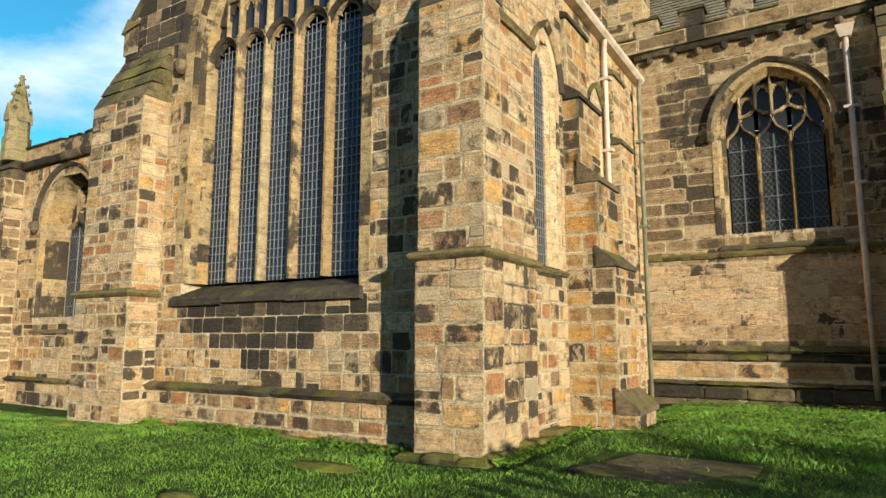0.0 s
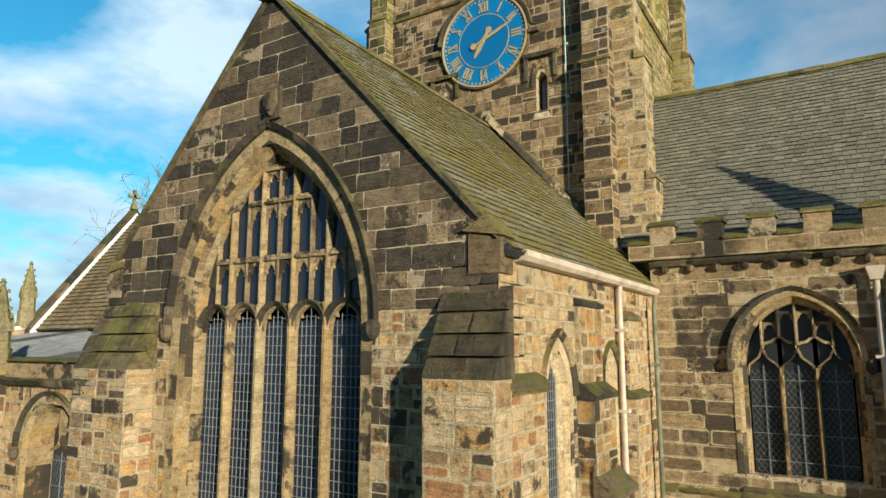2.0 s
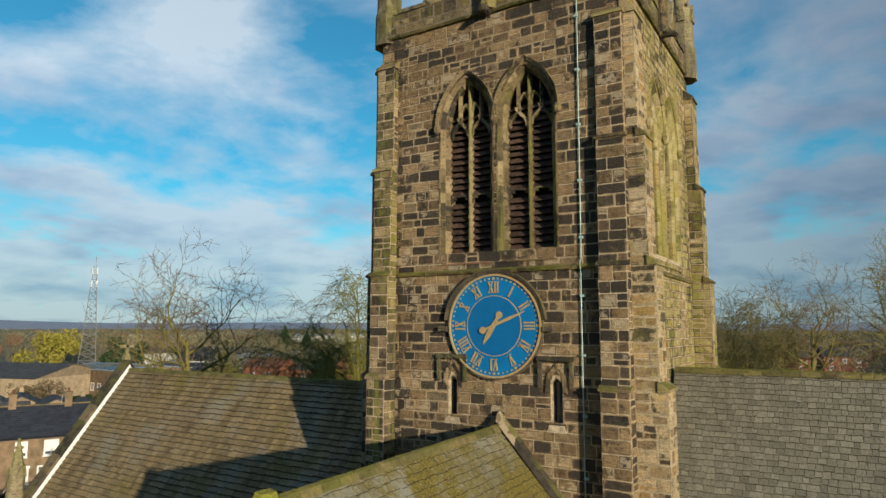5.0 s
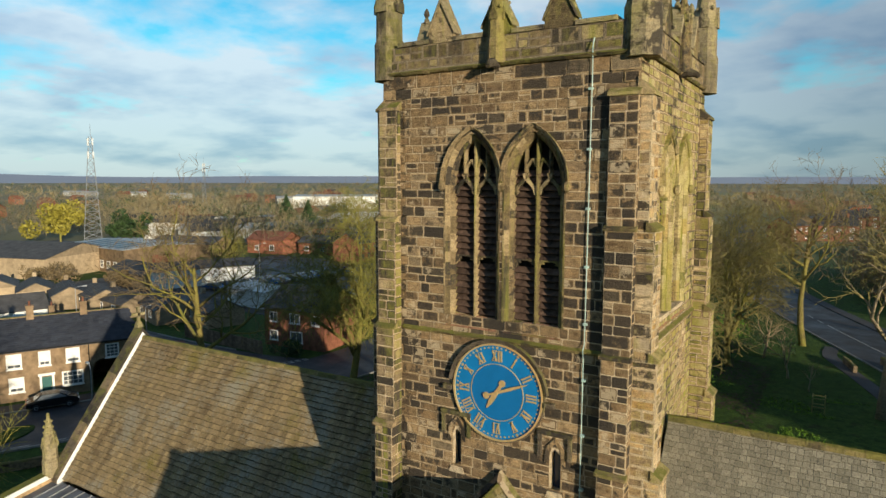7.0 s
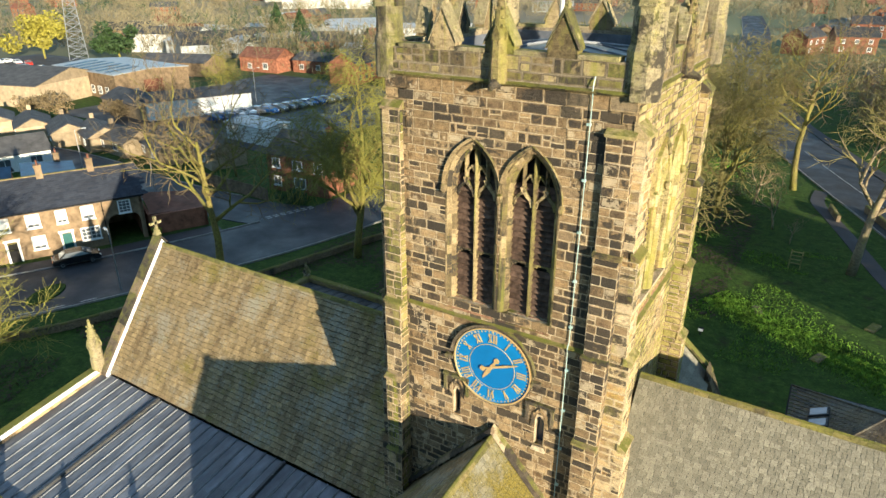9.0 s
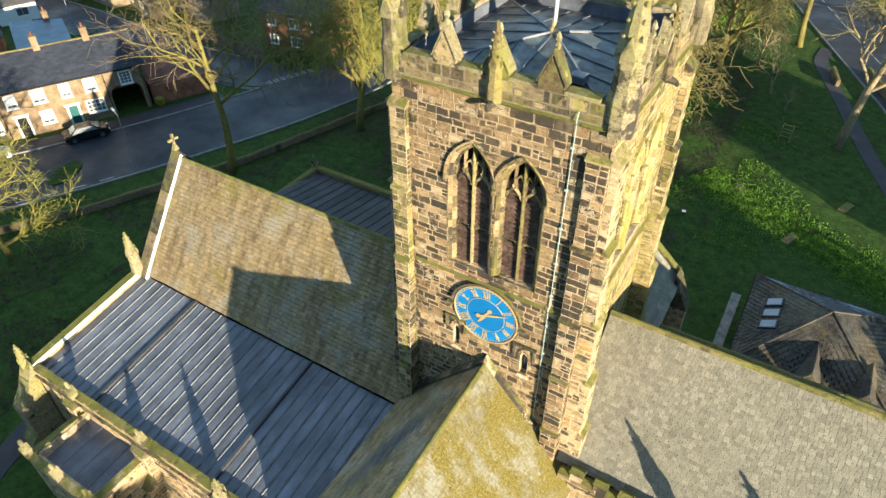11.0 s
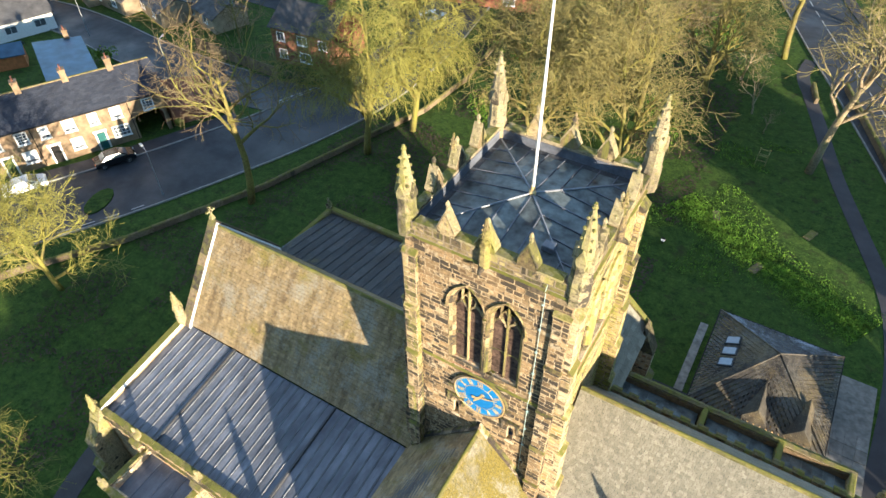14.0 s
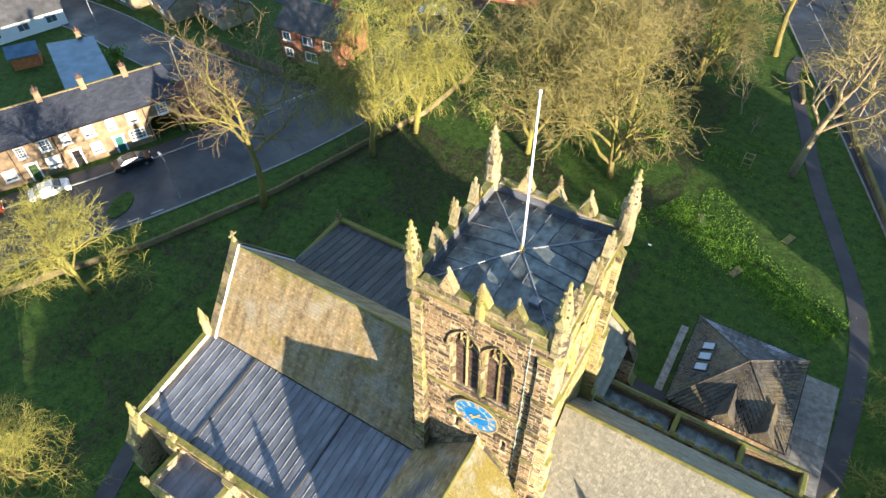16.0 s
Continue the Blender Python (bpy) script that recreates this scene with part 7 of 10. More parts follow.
def vestry():
    x0, x1, y0, y1, ze, za = 0.5, 9.6, 31.0, 40.5, 2.9, 5.3
    ap = Vector((5.1, 36.0, za))
    v = thing("vestry", "small stone vestry with a hipped dark slate roof", "building", ((x0 + x1) / 2, (y0 + y1) / 2, 0))
    o = Vector(v.location)
    g = G().box(x0 + 0.35 - o.x, x1 - 0.35 - o.x, y0 + 0.35 - o.y, y1 - 0.35 - o.y, -0.2, ze)
    g.part("wall", M_CHANCEL, v)
    cs = [Vector((x0, y0, ze)), Vector((x1, y0, ze)), Vector((x1, y1, ze)), Vector((x0, y1, ze))]
    rng = random.Random(8)
    for i in range(4):
        a, b = cs[i] - o, cs[(i + 1) % 4] - o
        A = ap - o
        roofg = G()
        rows = 22
        for r in range(rows):
            t0, t1 = r / rows, min(1, (r + 1.2) / rows)
            p, q, s, t = a.lerp(A, t0), b.lerp(A, t0), b.lerp(A, t1), a.lerp(A, t1)
            m = max(1, round((q - p).length / 0.42))
            n = (q - p).cross(A - p).normalized()
            for k in range(m):
                u0, u1 = k / m + 0.006, (k + 1) / m - 0.006
                lift = rng.uniform(0.02, 0.04)
                roofg.hexa([p.lerp(q, u0), p.lerp(q, u1), t.lerp(s, u1), t.lerp(s, u0), p.lerp(q, u0) + n * lift, p.lerp(q, u1) + n * lift, t.lerp(s, u1) + n * 0.004, t.lerp(s, u0) + n * 0.004])
        roofg.part("roof_slope", M_VEST_N if i == 2 else M_VEST, v, "dark lichen-streaked slate slope")
        G().tube([a + Vector((0, 0, 0.05)), A + Vector((0, 0, 0.06))], 0.06, 6).part("hip_tile", M_VEST, v)
        G().tube([a, b], 0.06, 6).part("gutter", M_BLACK, v)
    for k in range(3):
        y = 34.1 + k * 1.15
        xx = x0 + (5.1 - x0) * 0.34
        zz = ze + (za - ze) * 0.34
        sl = math.atan2(za - ze, 5.1 - x0)
        fr = G().box(-0.55, 0.55, -0.42, 0.42, 0.0, 0.10, 0.02).part("skylight", M_SLATE_DARK, v, "grey-framed roof window")
        fr.matrix_basis = Matrix.Translation(Vector((xx, y + 0.6, zz + 0.03)) - o) @ Matrix.Rotation(-sl, 4, "Y")
        G().box(-0.44, 0.44, -0.33, 0.33, 0.10, 0.115).part("skylight_pane", M_SKYGLASS, fr, "pale reflecting glass")
    for cx in (4.9, 7.8):
        # gabled projections towards the chancel
        gg = G()
        hw, yb, yf, zr = 1.0, 33.4, 31.2, 4.35
        pts = [(cx - hw, yf, 2.9), (cx + hw, yf, 2.9), (cx, yf, zr), (cx - hw, yb, 2.9), (cx + hw, yb, 2.9), (cx, yb + 0.6, zr)]
        pts = [Vector(p) - o for p in pts]
        gg.add(pts, [(0, 2, 5, 3), (1, 4, 5, 2), (0, 1, 2)])
        gg.part("gabled_bay_roof", M_VEST, v, "small slate gable roof")
        G().tube([pts[2] + Vector((0, 0, 0.03)), pts[5] + Vector((0, 0, 0.03))], 0.05, 5).part("ridge", M_VEST, v)
        G().box(cx - hw + 0.15 - o.x, cx + hw - 0.15 - o.x, yf + 0.1 - o.y, yb - o.y, -0.2, 2.98).part("bay_wall", M_CHANCEL, v)


M_VEST = slate("slate_lichened", [(0.0, (0.040, 0.036, 0.032)), (0.6, (0.066, 0.057, 0.046)), (1.0, (0.046, 0.041, 0.036))], 0.55, (0.060, 0.050, 0.026), (0.175, 0.130, 0.070), 0.7, 0.4, 1.0, 0.2)
M_VEST_N = slate("slate_frosted", [(0.0, (0.06, 0.062, 0.066)), (0.6, (0.10, 0.10, 0.105)), (1.0, (0.07, 0.07, 0.075))], 0.45, (0.20, 0.23, 0.27), (0.42, 0.46, 0.52), 0.7)
M_SKYGLASS = plain("skylight_glass", (0.30, 0.33, 0.37), 0.15, 0, 0.1, 3, 0.02, 0.6)
vestry()


# ---- ground ----
def ground_material():
    n = Nodes("grass_sod")
    fine, mid = n.noise(52, 5, 0.72), n.noise(1.1, 5, 0.6)
    c = n.ramp(mid, [(0.28, (0.024, 0.046, 0.010)), (0.5, (0.046, 0.084, 0.015)), (0.75, (0.074, 0.116, 0.021))])
    c = n.mix(1.0, c, n.ramp(fine, [(0.3, 0.35), (0.5, 1.0), (0.7, 1.7)]), "MULTIPLY")
    c = n.mix(0.9, c, n.ramp(n.noise(3.2, 5, 0.75), [(0.32, (0.45, 0.50, 0.5)), (0.55, (1.0, 1.0, 1.0)), (0.75, (1.5, 1.35, 1.1))]), "MULTIPLY")
    c = n.mix(n.ramp(n.noise(0.5, 5, 0.7), [(0.56, 0.0), (0.68, 0.80)]), c, (0.036, 0.034, 0.016))
    sep = n.nt.nodes.new("ShaderNodeVectorMath")
    sep.operation = "LENGTH"
    n.set(sep.inputs[0], n.pos)
    far = n.ramp(n.math("MULTIPLY", sep.outputs["Value"], 0.001), [(0.16, 0.0), (0.34, 1.0)])
    cell = n.nt.nodes.new("ShaderNodeTexVoronoi")
    cell.inputs["Scale"].default_value = 0.0045
    n.set(cell.inputs["Vector"], n.pos)
    fields = n.ramp(n.math("FRACT", n.math("MULTIPLY", cell.outputs["Color"], 3.7)), [(0.0, (0.16, 0.165, 0.09)), (0.35, (0.26, 0.21, 0.14)), (0.65, (0.18, 0.20, 0.10)), (1.0, (0.24, 0.20, 0.14))])
    c = n.mix(far, c, fields)
    n.bump(n.math("MULTIPLY", n.math("ADD", fine, n.math("MULTIPLY", mid, 1.5)), n.math("SUBTRACT", 1.0, far)), 0.5, 0.05)
    return n.done(c, 0.95, 0, 0.15)


M_GRASS = ground_material()


def ground_z(x, y):
    r = math.hypot(x + 5, y - 15)
    z = 0.0
    if r < 140:
        z = (0.10 if y < 15 else 0.03) * noise.noise(Vector((x * 0.22, y * 0.22, 0))) * min(1, max(0, (140 - r) / 60))
    if x > -3.6 and x < 12 and 8.4 < y < 15.4:
        z += 0.10 * min(1, (y - 8.4) / 1.2) * min(1, (x + 3.6) / 0.8)
    return z


def make_ground():
    def axis(c, fine, n_fine, lim):
        pts = [c + fine * (k - n_fine / 2) for k in range(n_fine + 1)]
        step = fine
        hi, lo = pts[-1], pts[0]
        while hi < lim or lo > -lim:
            step *= 1.28
            hi += step
            lo -= step
            pts = [max(lo, -lim)] + pts + [min(hi, lim)]
        return sorted(set(pts))
    xs, ys = axis(-6, 0.7, 90, 4700), axis(18, 0.7, 90, 4700)
    v = [(x, y, ground_z(x, y)) for y in ys for x in xs]
    w = len(xs)
    f = [(j * w + i, j * w + i + 1, (j + 1) * w + i + 1, (j + 1) * w + i) for j in range(len(ys) - 1) for i in range(w - 1)]
    ob = G().add(v, f).part("ground", M_GRASS, smooth=True)
    tagged(ob, "green churchyard lawn running out to distant fields", "ground", kind="structure")


make_ground()


def asphalt(name, base, wet):
    n = Nodes(name)
    c = n.mix(1.0, base, n.ramp(n.noise(0.35, 5, 0.65), [(0.3, 0.7), (0.7, 1.35)]), "MULTIPLY")
    c = n.mix(0.7, c, n.ramp(n.noise(30, 3, 0.6), [(0.3, 0.7), (0.7, 1.3)]), "MULTIPLY")
    n.bump(n.noise(40, 3), 0.3, 0.01)
    return n.done(c, n.ramp(n.noise(0.22, 4, 0.6), [(0.35, wet), (0.65, 0.85)]), 0, 0.45)


M_ROAD = asphalt("damp_asphalt", (0.030, 0.031, 0.035), 0.5)
M_PATH = asphalt("path_asphalt", (0.042, 0.038, 0.040), 0.7)
M_PAVE = plain("concrete_paving", (0.26, 0.235, 0.20), 0.8, 0, 0.3, 2, 0.2, 0.3, True)
M_KERB = plain("concrete_kerb", (0.26, 0.25, 0.23), 0.8, 0, 0.25, 2)
M_LINE = plain("road_paint", (0.36, 0.36, 0.35), 0.6, 0, 0.3, 5)
M_BRICK = plain("red_brick", (0.26, 0.105, 0.062), 0.85, 0, 0.35, 1.4, 0.3, 0.2, True)
M_BRICK_TAN = plain("tan_brick", (0.235, 0.162, 0.098), 0.85, 0, 0.32, 1.2, 0.3, 0.2, True)
M_BRICK_BUFF = plain("buff_brick", (0.37, 0.28, 0.18), 0.85, 0, 0.22, 1.0, 0.3, 0.2, True)
M_WALLSTONE = stone("churchyard_wall_stone", [(0, (0.16, 0.12, 0.08)), (1, (0.26, 0.20, 0.13))], 0.3, 0.8)
M_BARK = stone("mossy_bark", [(0, (0.150, 0.118, 0.055)), (1, (0.21, 0.165, 0.062))], 0.22, 0.6, 0.72, 0.8)
M_BARK_PALE = stone("pale_bark", [(0, (0.30, 0.24, 0.16)), (1, (0.34, 0.27, 0.18))], 0.2, 0.2, 0.3, 0.8)
M_TWIG = plain("bare_twigs", (0.220, 0.182, 0.058), 0.85, 0, 0.3, 0.4, 0)
M_TWIG_Y = plain("willow_twigs", (0.235, 0.215, 0.040), 0.8, 0, 0.3, 0.4, 0)
M_TWIG_R = plain("russet_twigs", (0.19, 0.135, 0.066), 0.85, 0, 0.3, 0.4, 0)
M_LEAF = plain("evergreen_leaf", (0.035, 0.068, 0.018), 0.7, 0, 0.5, 0.9, 0)
M_LEAF_Y = plain("yellow_willow_leaf", (0.30, 0.26, 0.035), 0.7, 0, 0.4, 0.9, 0)
M_IVY = plain("ground_ivy", (0.125, 0.235, 0.024), 0.8, 0, 0.5, 1.2, 0, 0.15)
M_BLADE = plain("grass_blade", (0.165, 0.315, 0.028), 0.6, 0, 0.5, 1.6, 0)
M_TILE_RED = plain("red_pantile", (0.21, 0.088, 0.055), 0.8, 0, 0.3, 0.8, 0.2, 0.2, True)
M_TILE_GREY = plain("grey_concrete_tile", (0.085, 0.080, 0.078), 0.75, 0, 0.3, 0.8, 0.2, 0.3, True)
M_SHED = plain("orange_stained_timber", (0.50, 0.17, 0.055), 0.7, 0, 0.2, 2, 0.1)
M_ROOF_BLUE = plain("blue_grey_sheet", (0.060, 0.125, 0.19), 0.5, 0.1, 0.25, 0.6, 0.1)
M_SHED_PALE = plain("pale_metal_sheet", (0.36, 0.37, 0.37), 0.5, 0.1, 0.2, 0.5, 0.1)
M_PANE_DARK = plain("dark_window_glass", (0.10, 0.11, 0.12), 0.12, 0, 0.2, 2, 0, 0.6)
M_TEAL = plain("teal_door_paint", (0.02, 0.105, 0.10), 0.4, 0, 0.1)
M_WOOD = plain("weathered_timber", (0.20, 0.14, 0.09), 0.8, 0, 0.3, 3, 0.2, 0.3, True)
M_TYRE = plain("tyre_rubber", (0.02, 0.02, 0.02), 0.8, 0, 0.1)
M_STEEL = plain("galvanised_steel", (0.34, 0.35, 0.36), 0.45, 0.5, 0.15)


def strip(name, label, left, right, z, mat, category="road", thick=0.25, kind="structure"):
    """A paved strip between two polylines."""
    g = G()
    for (a, b), (c, d) in zip(zip(left, left[1:]), zip(right, right[1:])):
        g.hexa([(*a, z - thick), (*b, z - thick), (*d, z - thick), (*c, z - thick), (*a, z), (*b, z), (*d, z), (*c, z)])
    ob = g.part(name, mat)
    tagged(ob, label, category, kind=kind)
    return ob


def offset_line(pts, d):
    out = []
    for i, p in enumerate(pts):
        a, b = pts[max(0, i - 1)], pts[min(len(pts) - 1, i + 1)]
        t = Vector((b[0] - a[0], b[1] - a[1])).normalized()
        out.append((p[0] - t.y * d, p[1] + t.x * d))
    return out


def smooth_line(pts, n=4):
    """A rounder polyline through the points."""
    out = []
    for i in range(len(pts) - 1):
        p0, p1, p2, p3 = (Vector(pts[max(0, min(len(pts) - 1, i + k))]) for k in (-1, 0, 1, 2))
        for k in range(n):
            t = k / n
            q = 0.5 * (2 * p1 + (p2 - p0) * t + (2 * p0 - 5 * p1 + 4 * p2 - p3) * t * t + (3 * p1 - p0 - 3 * p2 + p3) * t ** 3)
            out.append((q.x, q.y))
    return out + [tuple(pts[-1])]


road_axis = smooth_line([(-76, -10), (-67, 10), (-62.5, 20), (-58.2, 28), (-53.8, 38), (-50.5, 47), (-48.3, 57), (-48.5, 70), (-51, 86), (-57, 120)])
strip("road", "damp dark asphalt street beside the churchyard", offset_line(road_axis, 4.9), offset_line(road_axis, -4.9), 0.06, M_ROAD)
lane = smooth_line([(-50, 53), (-58, 50.6), (-70, 49.8), (-82, 50.2), (-96, 51.5), (-112, 50), (-135, 38), (-165, 25)])
strip("road_side", "curved side street between bungalows and terrace", offset_line(lane, 3.6), offset_line(lane, -3.6), 0.055, M_ROAD)
for k, (axis, w) in enumerate(((road_axis, 4.9), (lane, 3.6))):
    for s in (1, -1):
        kb = offset_line(axis, s * (w + 0.0)), offset_line(axis, s * (w + 0.16))
        if k == 1:
            kb = kb[0][6:], kb[1][6:]
        elif s == 1:
            kb = kb[0][:21], kb[1][:21]
        strip("kerb", "pale concrete kerb along the street", kb[0], kb[1], 0.17, M_KERB, "kerb", 0.4)
fw = offset_line(road_axis, 5.06)[3:19], offset_line(road_axis, 7.1)[3:19]
strip("pavement", "asphalt footway before the terrace", *fw, 0.16, M_PATH, "pavement")
for k in range(4, 30):
    p, q = Vector(road_axis[k]), Vector(road_axis[k + 1])
    t = (q - p).normalized()
    s = Vector((-t.y, t.x))
    if 8 < k < 13:
        a = p - s * 4.4
        G().hexa([(*(a), 0.055), (*(a + t * 1.3), 0.055), (*(a + t * 1.3 + s * 0.12), 0.055), (*(a + s * 0.12), 0.055), (*(a), 0.068), (*(a + t * 1.3), 0.068), (*(a + t * 1.3 + s * 0.12), 0.068), (*(a + s * 0.12), 0.068)]).part("road_mark", M_LINE, bpy.data.objects["road"], "worn white road mark")
for k in range(7):
    a = Vector((-55.2, 49.6)) + Vector((0.35, 0.94)) * k * 0.9
    t, s = Vector((0.35, 0.94)), Vector((-0.94, 0.35))
    for off in (0, 0.5):
        b = a + s * off
        G().hexa([(*b, 0.05), (*(b + t * 0.6), 0.05), (*(b + t * 0.6 + s * 0.2), 0.05), (*(b + s * 0.2), 0.05), (*b, 0.07), (*(b + t * 0.6), 0.07), (*(b + t * 0.6 + s * 0.2), 0.07), (*(b + s * 0.2), 0.07)]).part("road_mark", M_LINE, bpy.data.objects["road"])
isl = G()
isl.add([(-58.2 + 1.2 * math.cos(a) * 0.8 - 0.5 * math.sin(a) * 1.9, 25.3 + 0.7 * math.cos(a) + math.sin(a) * 1.9, z) for z in (0.0, 0.17) for a in [k * math.pi / 6 for k in range(12)]], [(k, (k + 1) % 12, 12 + (k + 1) % 12, 12 + k) for k in range(12)] + [tuple(range(12, 24))])
tagged(isl.part("verge_island", M_GRASS), "small grassed island in the side road", "verge", kind="structure")

east_axis = smooth_line([(42, 10), (34, 30), (24, 52), (15, 73), (8.5, 88), (4.0, 98), (0, 107.3), (-6, 122), (-13, 142), (-21, 175), (-30, 235), (-40, 325), (-58, 440)])
strip("road_east", "dark main road beyond the churchyard trees", offset_line(east_axis, 4.7), offset_line(east_axis, -4.7), 0.05, M_ROAD)
strip("pavement_east", "footway along the main road", offset_line(east_axis, -4.85), offset_line(east_axis, -6.6), 0.14, M_PATH, "pavement")
strip("kerb", "pale kerb of the main road", offset_line(east_axis, 4.7), offset_line(east_axis, 4.85), 0.17, M_KERB, "kerb")
for k in range(2, 30):
    p, q = Vector(east_axis[k]), Vector(east_axis[k + 1])
    t = (q - p).normalized()
    s = Vector((-t.y, t.x))
    a = p + s * 0.3
    G().hexa([(*a, 0.045), (*(a + t * 2.2), 0.045), (*(a + t * 2.2 + s * 0.14), 0.045), (*(a + s * 0.14), 0.045), (*a, 0.062), (*(a + t * 2.2), 0.062), (*(a + t * 2.2 + s * 0.14), 0.062), (*(a + s * 0.14), 0.062)]).part("road_mark", M_LINE, bpy.data.objects["road_east"], "white lane dash")
path_e = smooth_line([(13.2, 22), (13.6, 31.5), (14.0, 42), (13.3, 49.5), (11.9, 54.5), (9.4, 60.8), (6.0, 69.5), (3.0, 79), (1.0, 85), (-0.6, 90), (-0.4, 95)])
strip("path", "narrow asphalt churchyard path", offset_line(path_e, 0.8), offset_line(path_e, -0.8), 0.045, M_PATH, "path")
path_s = smooth_line([(-30.5, -6), (-31.8, 0), (-33.4, 4), (-34.4, 7.4), (-34.0, 10)])
strip("path_south", "dark curved path round the porch", offset_line(path_s, 0.8), offset_line(path_s, -0.8), 0.045, M_PATH, "path")
apron = G().box(9.6, 12.9, 30.5, 41.5, -0.2, 0.05).part("paved_apron", M_PAVE)
tagged(apron, "pale concrete slabs beside the vestry", "paving", kind="structure")
for i in range(4):
    for j in range(7):
        if j < 5:
            G().box(9.75 + i * 0.78, 10.49 + i * 0.78, 30.7 + j * 1.1, 31.76 + j * 1.1, 0.0, 0.085, 0.01).part("paving_slab", M_PAVE, apron)
# dark sheet over the grass in place of the walls' shadow
yard = G().box(-3.2, 0.6, 27.9, 33.5, -0.2, 0.04).part("paved_yard", M_PATH)
side_path = G().box(-0.55, 0.10, 33.5, 41.2, -0.2, 0.05).part("vestry_path", M_PAVE)
tagged(side_path, "narrow pale concrete path beside the vestry", "path", kind="structure")
tagged(yard, "dark asphalt sheet standing in for wall shadow between transept and vestry", "paving", kind="structure")

# ---- churchyard wall ----
def stone_fence(name, label, pts, h, w, seed):
    ob = thing(name, label, "wall", kind="structure")
    rng = random.Random(seed)
    for a, b in zip(pts, pts[1:]):
        a, b = Vector(a), Vector(b)
        n = max(1, round((b - a).length / 1.2))
        t = (b - a).normalized()
        s = Vector((-t.y, t.x)) * w / 2
        for k in range(n):
            p, q = a.lerp(b, k / n) + t * 0.006, a.lerp(b, (k + 1) / n) - t * 0.006
            j = rng.uniform(-0.03, 0.03)
            G().hexa([(*(p - s), -0.3), (*(q - s), -0.3), (*(q + s), -0.3), (*(p + s), -0.3), (*(p - s), h + j), (*(q - s), h + j), (*(q + s), h + j), (*(p + s), h + j)]).part("wall_length", M_WALLSTONE, ob)
            c = s * 1.25
            G().hexa([(*(p - c), h + j), (*(q - c), h + j), (*(q + c), h + j), (*(p + c), h + j), (*(p - c * 0.5), h + j + 0.12), (*(q - c * 0.5), h + j + 0.12), (*(q + c * 0.5), h + j + 0.12), (*(p + c * 0.5), h + j + 0.12)]).part("coping", M_WALLSTONE, ob, "mossy rounded coping")
    return ob


stone_fence("wall_churchyard_west", "low mossy stone churchyard wall", [(-61, 5), (-55.6, 15), (-50.6, 23), (-44.9, 36), (-41.4, 48), (-38.6, 57), (-38, 66), (-40, 84)], 0.6, 0.28, 5)
stone_fence("wall_churchyard_east", "low stone wall beside the main road", [(22.6, 34), (18.4, 50), (13.0, 67), (9.2, 77), (4.6, 89)], 0.8, 0.4, 6)
stone_fence("wall_path_side", "short low wall by the path gate", [(1.9, 83.4), (0.9, 87.5)], 0.7, 0.4, 7)

